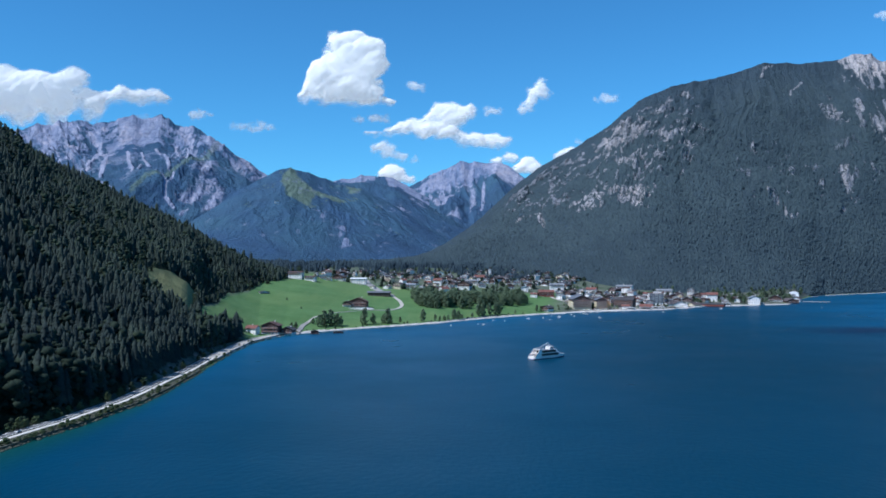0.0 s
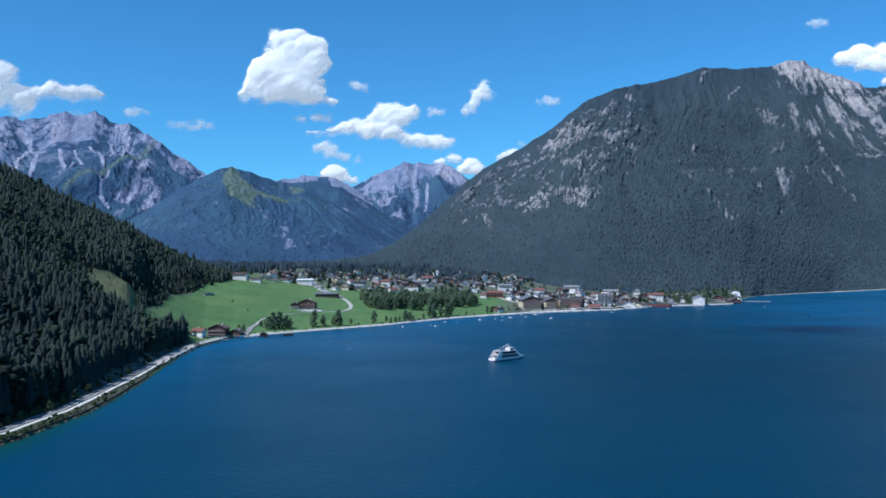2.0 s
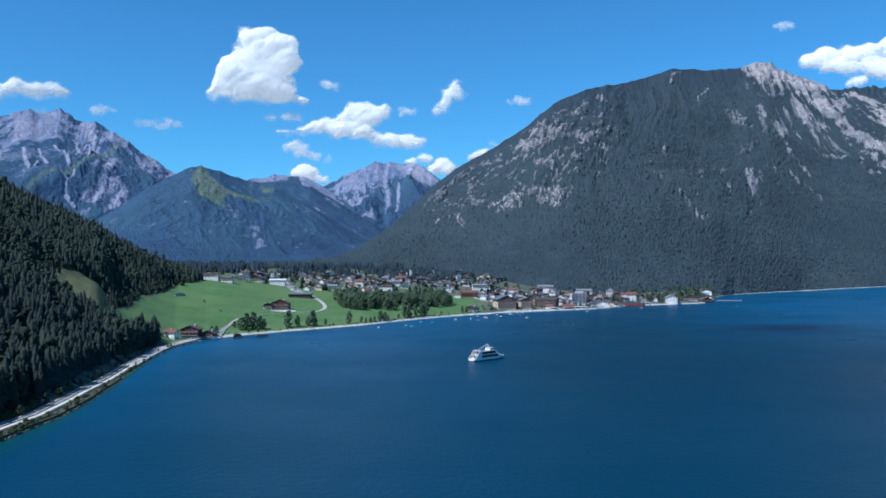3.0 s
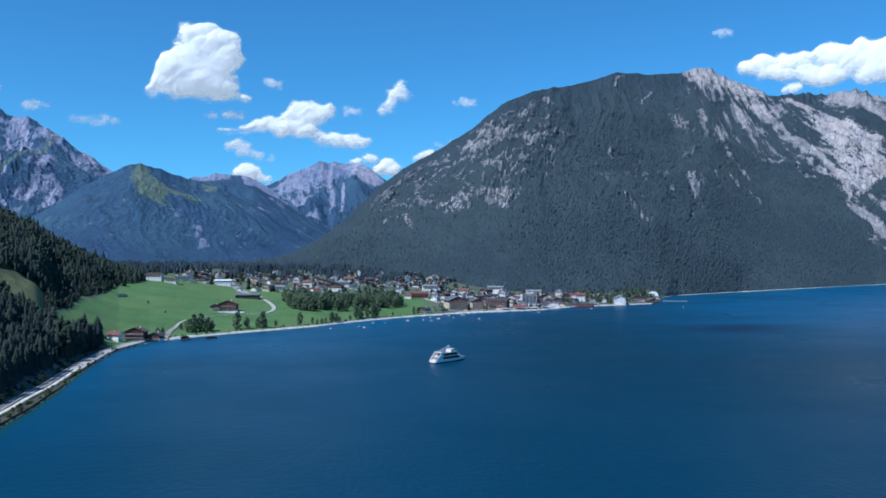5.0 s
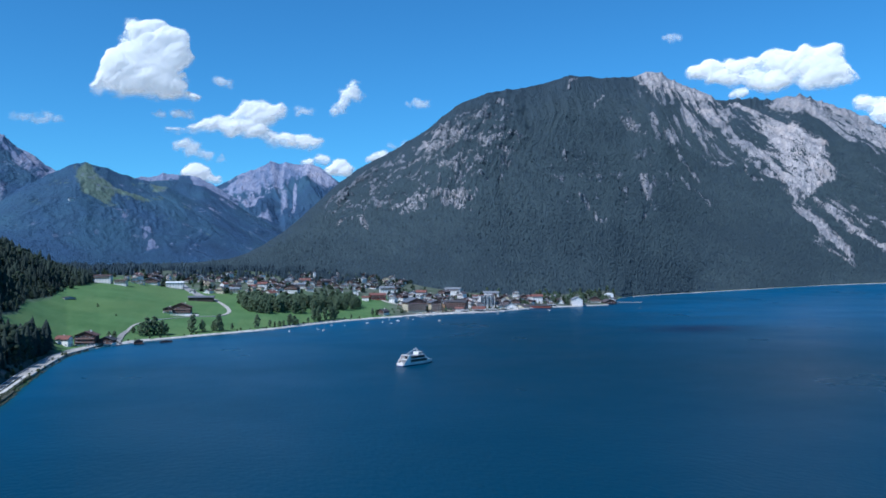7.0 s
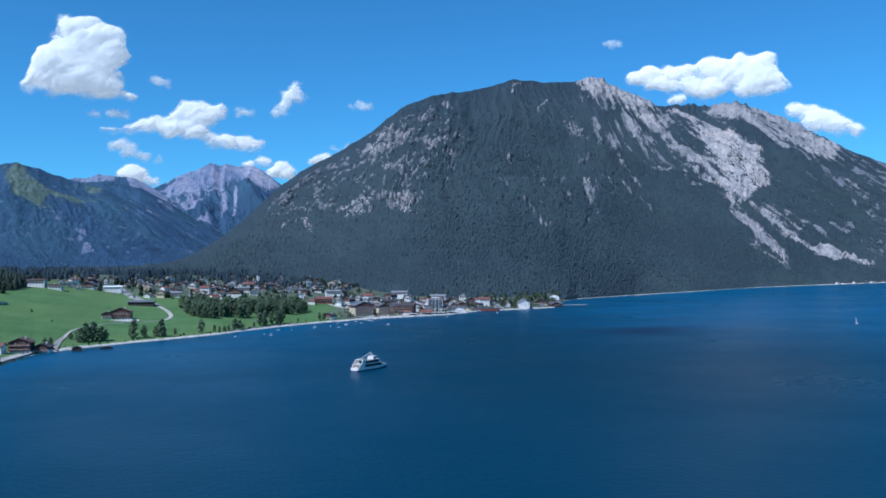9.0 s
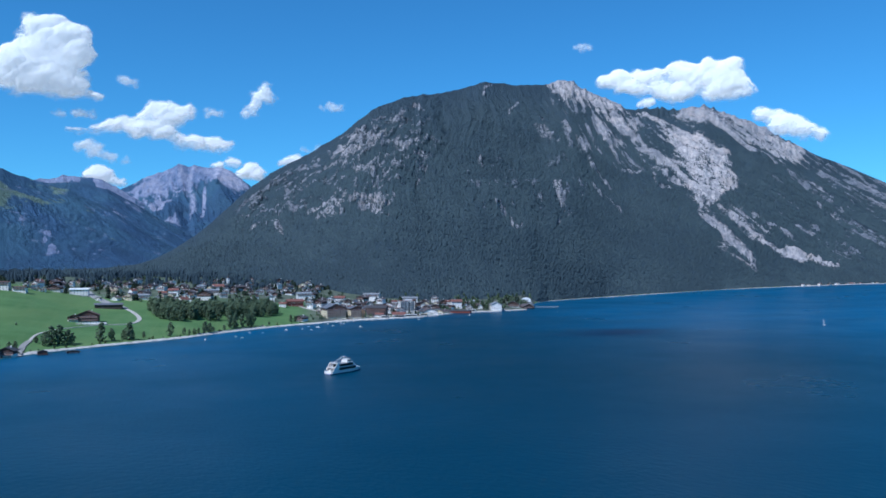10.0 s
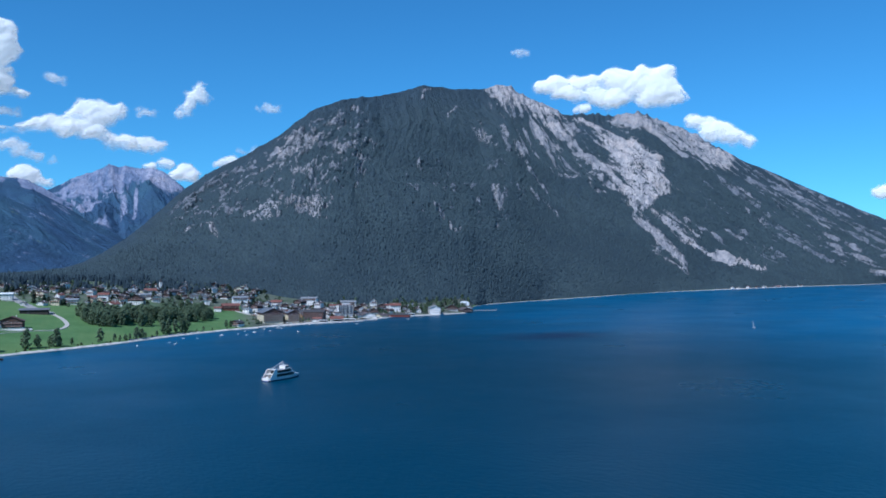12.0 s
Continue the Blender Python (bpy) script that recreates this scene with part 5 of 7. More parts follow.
house(-234, 1026, 9.6, 14.0, 8.8, 69, "red")
house(-214, 1041, 21.0, 16.0, 13.6, -6, "chalet")
house(-194, 1046, 15.0, 14.0, 9.6, -10, "dark")
house(-137, 1353, 29.0, 17.0, 13.6, -4, "chalet")
house(-155, 1349, 13.0, 12.0, 7.8, -4, "brown")
house(-116, 1515, 15.1, 39.7, 7.6, 85, "barn")
house(-171, 1694, 17.8, 29.7, 10.6, 87, "whiteroof")
house(-284, 1590, 15, 34, 11.5, 82, "inn")
house(-252, 1586, 12, 20, 8.0, 82, "inn")
house(-252, 1662, 6.8, 7.1, 7.4, -27, "white")
house(-225, 1649, 8.9, 9.1, 7.3, -5, "white")
house(-211, 1693, 22.9, 23.2, 9.6, -10, "brown")
house(-193, 1827, 7.0, 7.1, 9.2, -30, "white")
house(-208, 1787, 15.7, 17.7, 7.9, -18, "brown")
house(-88, 1643, 16.1, 15.3, 11.3, -23, "cream")
house(-109, 1635, 12.5, 12.9, 6.1, -33, "white")
house(-70, 1664, 18.6, 31.0, 8.3, 83, "grey")
house(-136, 1621, 8.0, 8.5, 5.1, -21, "white")
house(-30, 1832, 14.3, 16.7, 10.2, -25, "white")
house(-31, 1708, 8.3, 13.8, 10.6, 82, "red")
house(-11, 1739, 10.4, 17.3, 13.0, 77, "red")
house(7, 1689, 10.8, 10.3, 10.5, -14, "white")
house(19, 1661, 10.1, 10.3, 11.4, -2, "white")
house(-42, 1644, 8.0, 8.5, 8.2, -25, "white")
house(44, 1707, 25.3, 27.1, 15.9, -15, "dark")
house(30, 1812, 13.7, 16.3, 9.0, -11, "brown")
house(64, 1804, 14.8, 24.7, 10.1, 83, "grey")
house(-5, 1831, 12.2, 13.1, 8.0, -36, "brown")
house(14, 1938, 10.3, 11.8, 6.0, -14, "white")
house(46, 1889, 11.3, 18.8, 8.2, 79, "grey")
house(83, 1903, 12.8, 21.3, 10.7, 84, "red")
house(125, 1914, 18.2, 24.3, 10.7, -40, "brown")
house(96, 1857, 11.9, 15.3, 9.3, -16, "white")
house(145, 1910, 9.1, 10.7, 7.2, -41, "brown")
house(165, 1870, 17.2, 18.8, 10.5, -6, "white")
house(187, 1873, 15.3, 19.7, 10.6, -7, "white")
house(147, 1868, 11.4, 11.1, 7.0, -6, "brown")
house(213, 1894, 9.4, 11.2, 7.2, -33, "white")
house(182, 1670, 7.6, 12.6, 8.4, 74, "red")
house(210, 1698, 18.0, 30.0, 11.8, 87, "redwood")
house(243, 1784, 17.6, 29.3, 16.9, 85, "grey")
house(274, 1846, 14.4, 17.0, 11.7, -45, "dark")
house(238, 1696, 13.8, 17.8, 14.0, -22, "white")
house(258, 1692, 16.4, 18.5, 14.0, -45, "brown")
house(187, 1497, 15.9, 16.4, 8.5, -44, "dark")
house(256, 1564, 34.9, 41.7, 21.8, 3, "hotel")
house(296, 1569, 19.5, 21.1, 21.1, 1, "hotel")
house(313, 1578, 7.4, 8.6, 15.3, -11, "orange")
house(296, 1778, 13.6, 16.6, 11.3, -23, "white")
house(322, 1808, 12.5, 20.9, 11.6, 64, "red")
house(331, 1770, 12.9, 13.0, 11.4, -11, "brown")
house(337, 1652, 11.2, 12.0, 13.9, -11, "white")
house(354, 1627, 22.8, 38.0, 16.9, 62, "darkhotel")
house(376, 1823, 16.2, 21.8, 14.1, -48, "brown")
house(407, 1866, 20.4, 34.0, 15.8, 62, "grey")
house(399, 1762, 13.6, 16.9, 18.4, -39, "white")
house(368, 1729, 8.6, 11.1, 10.1, -26, "white")
house(349, 1592, 8.7, 14.5, 7.3, 68, "red")
house(404, 1702, 11.1, 14.9, 14.5, -50, "white")
house(429, 1682, 29.5, 28.4, 23.3, -8, "flathotel")
house(436, 1789, 7.1, 11.8, 10.6, 67, "red")
house(498, 1878, 21.0, 34.9, 10.0, 66, "grey")
house(471, 1741, 12.2, 15.9, 12.8, -7, "brown")
house(393, 1616, 14.0, 23.4, 5.3, 84, "red")
house(515, 1827, 16.8, 16.9, 11.0, -29, "brown")
house(505, 1725, 18.2, 19.4, 12.8, -18, "dark")
house(565, 1902, 15.1, 19.9, 14.1, -18, "white")
house(554, 1820, 16.1, 20.8, 13.6, -9, "dark")
house(472, 1667, 29.1, 32.9, 6.7, -8, "white")
house(569, 1821, 8.2, 13.7, 13.7, 77, "red")
house(579, 1798, 13.3, 22.2, 17.3, 80, "red")
house(596, 1762, 11.9, 15.6, 8.5, -20, "white")
house(508, 1689, 21.0, 23.1, 5.7, -54, "cream")
house(655, 1757, 22.0, 28.0, 17.0, -15, "whitegrey")
house(753, 1810, 25.4, 33.7, 11.8, -4, "brown")
house(807, 1902, 16.7, 17.1, 8.4, -37, "white")
house(732, 1837, 28.4, 30.0, 10.5, -23, "dark")

fill_rng = random.Random(17)
KINDS = ["white", "brown", "white", "red", "dark", "cream", "dark", "brown", "white", "dark", "grey", "dark"]
taken = [(o.location.x, o.location.y) for o in scene.objects if o.name.startswith(("house", "hotel"))]


def fill(count, theta_range, s_range, sizes, keep):
    """Small houses strewn over a quarter of the village, none on top of another."""
    for k in range(count):
        theta, s = fill_rng.uniform(*theta_range), fill_rng.uniform(*s_range)
        x, y = (float(c) for c in polar(theta, float(along(SHORE, theta)) + s))
        if not keep(theta, s) or min(math.hypot(x - a, y - b) for a, b in taken) < 13.5:
            continue
        taken.append((x, y))
        wide = fill_rng.uniform(*sizes)
        house(x, y, wide, wide * fill_rng.uniform(1.0, 1.35), fill_rng.uniform(6.5, 10.5), -theta + fill_rng.uniform(-55, 15), fill_rng.choice(KINDS), True)


fill(130, (-7.5, 10.5), (330, 780), (9, 16), lambda t, s: t > 0 and s > 350 or t > -2.5 and s > 440 or s > 540)
KINDS = ["white", "white", "cream", "red", "dark", "white", "brown", "grey"]
fill(210, (9.5, 21.5), (75, 330), (9, 14), lambda t, s: s < 300 - 14 * max(0, t - 12) and (t > 11.5 or s > 150))


# the hamlet on the far shore, below the scree
for k in range(16):
    theta = 42.2 + 4.6 * (k + fill_rng.uniform(-0.4, 1.4)) / 16
    x, y = (float(c) for c in polar(theta, float(along(SHORE, theta)) + fill_rng.uniform(6, 27)))
    house(x, y, fill_rng.uniform(6, 12), fill_rng.uniform(7, 14), fill_rng.uniform(3.5, 8), -theta + fill_rng.uniform(-60, 60), fill_rng.choice(["whitegrey", "white", "dark", "red"]), True)


def church_tower(x, y, w, h):
    ob = thing("church_tower", "slender white church tower with a dark pointed roof", "church tower", at=pose(x, y, float(ground_height(x, y)) - 0.5, 0, 0, 12))
    part("wall", boxed(0, 0, h * 0.35, w, w, h * 0.7), M_WHITE, ob)
    bm = bmesh.new()
    bmesh.ops.create_cone(bm, cap_ends=True, segments=4, radius1=w * 0.78, radius2=0.1, depth=h * 0.36, matrix=Matrix.Translation((0, 0, h * 0.88)) @ Matrix.Rotation(math.pi / 4, 4, "Z"))
    part("spire", bm, M_ROOF_DARK, ob, "dark pointed spire")
    for z in (0.3, 0.58):
        stand("window", WINDOW, ob, pose(0, -w / 2 - 0.05, h * z))


church_tower(113, 2012, 5.0, 24.0)


def boathouse(x, y, w, l, h, turn, material, label):
    """A low shed on posts over the shore."""
    ob = thing("boathouse", label, "boathouse", at=pose(x, y, 0.0, 0, 0, turn))
    part("wall", prism(w, l, 1.3, 1.3 + h * 0.6, 1.3 + h), material, ob)
    part("roof", gable_roof(w, l, 1.3 + h * 0.6, 1.3 + h, 0.7, 0.25), M_ROOF_DARK, ob)
    part("deck", boxed(0, 0, 1.12, w + 2.0, l + 2.0, 0.3), M_WOOD, ob)
    for i in (-1, 0, 1):
        for j in (-1, 1):
            part("post", tubed((i * w * 0.45, j * l * 0.45, -3.0), (i * w * 0.45, j * l * 0.45, 1.0), 0.25), M_WOOD, ob)
    return ob


boathouse(-163, 1058, 9, 8, 4.0, 8, M_WOOD, "small dark timber boathouse on posts")
boathouse(-134, 1066, 12, 4, 1.6, 8, M_WOOD, "low dark timber landing on posts")
boathouse(543, 1700, 18, 60, 6.0, 60, M_RED_WOOD, "long dark red boathouse along the promenade")
boathouse(-293, 1362, 16, 9, 3.6, 40, M_METAL, "low grey field shed on the meadow")
bpy.data.objects["boathouse.003"].location.z = float(ground_height(-293, 1362)) - 1.3


def vaulted_hall(x, y, w, l, h, turn):
    """A hall under a round white roof."""
    ob = thing("hall", "white hall with a rounded roof behind the point", "hall", at=pose(x, y, float(ground_height(x, y)), 0, 0, turn))
    bm = bmesh.new()
    rings = []
    for yy in (-l / 2, l / 2):
        arc = [(w / 2 * math.cos(a), h * 0.45 + h * 0.55 * math.sin(a)) for a in np.linspace(0, math.pi, 13)]
        rings.append([bm.verts.new((px, yy, pz)) for px, pz in [(w / 2, -1.0)] + arc + [(-w / 2, -1.0)]])
    for i in range(len(rings[0]) - 1):
        bm.faces.new([rings[0][i], rings[0][i + 1], rings[1][i + 1], rings[1][i]])
    for ring in rings:
        bm.faces.new(ring)
    bmesh.ops.recalc_face_normals(bm, faces=bm.faces)
    part("roof", bm, M_ROOF_WHITE, ob, "rounded white metal roof")
    part("gate", boxed(0, -l / 2 - 0.1, h * 0.25, w * 0.4, 0.2, h * 0.5), M_ROOF_GREY, ob, "grey gate")


vaulted_hall(824, 1960, 22, 30, 9.5, -24)


# ---- trees by the shore and in the village ----
def tree_meshes(seed, clumps, material):
    tv, tf = leafy_template(clumps, seed)
    r = np.random.default_rng(seed)
    tone = np.repeat(r.uniform(0.3, 0.7, clumps), 12)
    crown = raw_mesh("crown", tv, tf, material, {"tint": tone}, True)
    bm = bmesh.new()
    bmesh.ops.create_cone(bm, cap_ends=True, segments=7, radius1=0.026, radius2=0.012, depth=0.55, matrix=Matrix.Translation((0, 0, 0.25)))
    for k in range(4):
        a = k * 1.6 + seed
        tube(bm, (0, 0, 0.28 + 0.05 * k), (0.17 * math.cos(a), 0.17 * math.sin(a), 0.5 + 0.06 * k), 0.008, 5)
    return crown, shared("trunk", bm, M_BARK)


LIGHT = [tree_meshes(s, 90, M_LEAF_LIGHT) for s in (41, 42)]
BROAD = [tree_meshes(s, 130, M_LEAF) for s in (31, 32, 33, 34)]


def spruce_meshes(seed):
    tv, tf = conifer_template(9, 8, seed)
    r = np.random.default_rng(seed)
    crown = raw_mesh("crown", tv, tf, M_SPRUCE, {"tint": np.repeat(r.uniform(0.1, 0.8, 9), 17)}, True)
    bm = bmesh.new()
    bmesh.ops.create_cone(bm, cap_ends=True, segments=6, radius1=0.018, radius2=0.004, depth=0.9, matrix=Matrix.Translation((0, 0, 0.43)))
    return crown, shared("trunk", bm, M_BARK)


SPRUCE = [spruce_meshes(s) for s in (61, 62, 63)]
SMALL = [tree_meshes(s, 34, M_LEAF_LIGHT) for s in (51, 52, 53)]
SHADE = [tree_meshes(s, 34, M_LEAF_DARK) for s in (54, 55)]
tree_rng = random.Random(11)


def tree(x, y, h, label="leafy green broadleaf tree", group="trees by the shore", kinds=BROAD, wide=1.0, z=None, name="tree"):
    z = float(ground_height(x, y)) if z is None else z
    crown, trunk = kinds[tree_rng.randrange(len(kinds))]
    ob = thing(name, label, "tree", group, at=pose(x, y, z - 0.3, 0, 0, tree_rng.uniform(0, 360)) @ Matrix.Diagonal((h * wide, h * wide, h, 1)))
    stand("trunk", trunk, ob, Matrix())
    stand("crown", crown, ob, Matrix())
    return ob


SHORE_TREES = [
    (-168, 1132, 16), (-162, 1141, 20), (-154, 1146, 21), (-146, 1149, 16), (-142, 1157, 12), (-179, 1146, 8), (-112, 1183, 21), (-100, 1194, 14), (-80, 1201, 21), (-86, 1205, 12),
    (-76, 1210, 10), (-63, 1224, 8), (-30, 1248, 17), (-12, 1268, 9), (-5, 1272, 7), (2, 1278, 8), (8, 1288, 8), (17, 1296, 15), (24, 1306, 13), (30, 1316, 7),
    (47, 1339, 8), (57, 1365, 18), (66, 1376, 20), (77, 1390, 18), (88, 1403, 17), (95, 1409, 20), (124, 1433, 6), (166, 1481, 11), (174, 1484, 10)]
for x, y, h in SHORE_TREES:
    tree(x, y, h * 1.15, wide=tree_rng.uniform(0.85, 1.0))
for x, y, h in [(-159, 1351, 6), (-201, 1106, 8), (-194, 1099, 10), (-248, 1325, 5), (-214, 1256, 4), (234, 1530, 6), (529, 1714, 13), (619, 1807, 18), (636, 1820, 20),
                (641, 1799, 18), (639, 1768, 12), (619, 1860, 18), (769, 1872, 15), (760, 1860, 12), (790, 1890, 10), (724, 1839, 14), (721, 1881, 16), (525, 1907, 18), (508, 1943, 15), (564, 1973, 18), (617, 1905, 18),
                (375, 1603, 6), (330, 1582, 9)]:
    tree(x, y, h, "broadleaf tree beside the village houses", "trees in the village")

GROVE_FRONT = [(-40, 1391), (-16, 1386), (15, 1396), (64, 1445), (118, 1499), (162, 1552)]
for k in range(215):
    u, back = tree_rng.uniform(0, 4.999), tree_rng.uniform(0, 1) ** 0.8 * 105
    i = int(u)
    (ax, ay), (bx, by) = GROVE_FRONT[i], GROVE_FRONT[i + 1]
    x, y = ax + (bx - ax) * (u - i) - 0.15 * back, ay + (by - ay) * (u - i) + 6 + back
    tree(x, y, tree_rng.uniform(16, 25), "dark green broadleaf tree of the grove behind the shore meadow", "trees of the grove", wide=tree_rng.uniform(0.8, 1.1))

garden = []
for k in range(1150):
    theta, s = tree_rng.uniform(-13, 24), tree_rng.uniform(60, 860)
    if theta < 8 and s < (345 if theta > 0 else 430 if theta > -3 else 560 if theta > -9 else 500) or 8 <= theta < 11 and s < 210 or theta > 12 and s > 330:
        continue
    x, y = (float(c) for c in polar(theta, float(along(SHORE, theta)) + s))
    garden.append((x, y, float(ground_height(x, y)) - 0.3, tree_rng.uniform(6, 15)))
for k in range(240):
    theta = tree_rng.uniform(9.5, 23.5)
    x, y = (float(c) for c in polar(theta, float(along(SHORE, theta)) + tree_rng.uniform(45, 330)))
    garden.append((x, y, float(ground_height(x, y)) - 0.3, tree_rng.uniform(4, 9)))
garden = np.array(garden)
r = np.random.default_rng(5)
for old, material, label in ((False, M_LEAF, "small green garden trees between the village houses"), (True, M_LEAF_DARK, "tall dark green broadleaf trees between the village houses")):
    pick = (garden[:, 3] > 10.5) == old
    thing("garden_trees", label, "trees", kind="stuff",
          data=planted("garden_trees", leafy_template(16, 71), garden[pick, :3], garden[pick, 3] * 0.9, r.uniform(0.9, 1.3, pick.sum()), material, r, None, True))

for k in range(60):
    theta = tree_rng.uniform(19.5, 24.9)
    lo = float(along(SHORE, theta)) + 70
    x, y = polar(theta, tree_rng.uniform(lo, float(np.interp(theta, [19, 22, 24.9], [2050, 2140, 2300]))))
    tree(float(x), float(y), tree_rng.uniform(9, 17), "broadleaf tree of the wooded point behind the white house", "trees on the point", kinds=BROAD + SPRUCE[:1])

# roadside trees below the wood
rx, ry = shore_offset(15.8, -40, -12, 300)
for k in range(44):
    i = int(300 * (k + tree_rng.uniform(0.1, 0.9)) / 44)
    tree(float(rx[i]), float(ry[i]), tree_rng.uniform(4, 6.8), "young light green roadside tree", "trees along the shore road", kinds=LIGHT, wide=1.3, z=2.2)
qx, qy = shore_offset(2.2, -40, -11, 300)
for k in range(170):
    i = int(300 * (k + tree_rng.uniform(0.0, 0.99)) / 170)
    inward = tree_rng.uniform(-1.5, 4.0)
    tree(float(qx[i]) - 0.85 * inward, float(qy[i]) + 0.5 * inward, tree_rng.uniform(1.8, 4.4) * tree_rng.uniform(0.6, 1.0), "small bush on the stony bank", "bushes on the bank", kinds=SMALL, wide=1.5, z=1.3, name="bush")
qx, qy = shore_offset(16.5, -40, -12.2, 300)
for k in range(40):
    i = int(300 * (k + tree_rng.uniform(0.0, 0.99)) / 40)
    tree(float(qx[i]), float(qy[i]), tree_rng.uniform(1.8, 4.8), "dark green bush at the edge of the shore road", "bushes by the shore road", kinds=SMALL, wide=1.3, z=2.0, name="bush")

qx, qy = shore_offset(20.5, -40, -12.4, 300)
for k in range(80):
    i = int(300 * (k + tree_rng.uniform(0.0, 0.99)) / 80)
    tree(float(qx[i]), float(qy[i]), tree_rng.uniform(3.0, 6.5), "dark shrub under the forest edge", "shrubs under the forest edge", kinds=SHADE, wide=1.4, z=2.2, name="bush")

mx, my = shore_offset(0.0, -9.0, 9.6, 400)
for k in range(34):
    i = int(400 * (k + tree_rng.uniform(0.0, 0.95)) / 34)
    x, y = mx[i] + tree_rng.uniform(-3, 3), my[i] + tree_rng.uniform(13, 19)
    tree(float(x), float(y), tree_rng.uniform(1.5, 4.0), "low green bush above the lake shore", "bushes along the meadow shore", kinds=SMALL, wide=1.3, name="bush")

# the front rank of spruces over the road, tree by tree
for x, y, z, h in FRONT_SPRUCES:
    tree(x, y, h, "dark green spruce at the foot of the hillside", "spruces above the shore road", kinds=SPRUCE, wide=tree_rng.uniform(0.9, 1.2), z=z, name="spruce")

# valley wood behind the village
r = np.random.default_rng(99)
n = 7800
vt, vs = r.uniform(-17, 9, n), r.uniform(0, 1, n)
vd = np.interp(vt, [-17, -9, -4, 2, 9], [1640, 1700, 1790, 1850, 1920]) + vs * 850
clump = fbm(vt * 1.2, vd / 120, 3, 55)
pick = (clump > 0.46 - 0.25 * vs) & (vd < np.interp(vt, [-17, 5, 9], [2600, 2700, 2350]))
vx, vy = polar(vt[pick], vd[pick])
spots = np.stack([vx, vy, ground_height(vx, vy) - 0.5], 1)
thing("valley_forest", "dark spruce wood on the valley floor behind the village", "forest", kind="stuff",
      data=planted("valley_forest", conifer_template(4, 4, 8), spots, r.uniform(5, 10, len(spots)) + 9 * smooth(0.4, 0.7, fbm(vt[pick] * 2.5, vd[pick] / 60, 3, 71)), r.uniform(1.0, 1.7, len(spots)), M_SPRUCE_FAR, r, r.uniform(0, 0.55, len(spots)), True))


# ---- boats ----
def hull_mesh(length, beam, deck, draught, stations=12, sharp=1.0, stern=0.75):
    """A hull along x, bow at +x."""
    bm = bmesh.new()
    rows = []
    for i in range(stations + 1):
        u = i / stations
        x = (u - 0.5) * length
        full = (stern + (1 - stern) * min(1, u * 3)) * (1 if u < 0.55 else max(0.02, 1 - ((u - 0.55) / 0.45) ** (1.8 * sharp)))
        sheer = deck * (1 + 0.25 * max(0, u - 0.6) / 0.4)
        half = beam / 2 * full
        rake = 0.06 * length * max(0, (u - 0.8) / 0.2)
        rows.append([bm.verts.new(p) for p in ((x + rake, -half, sheer), (x, -half * 0.8, 0), (x, 0, -draught), (x, half * 0.8, 0), (x + rake, half, sheer))])
    for a, b in zip(rows[:-1], rows[1:]):
        for k in range(4):
            bm.faces.new([a[k], a[k + 1], b[k + 1], b[k]])
        bm.faces.new([a[4], a[0], b[0], b[4]])
    bm.faces.new(rows[0])
    bm.faces.new(rows[-1][::-1])
    bmesh.ops.recalc_face_normals(bm, faces=bm.faces)
    return bm


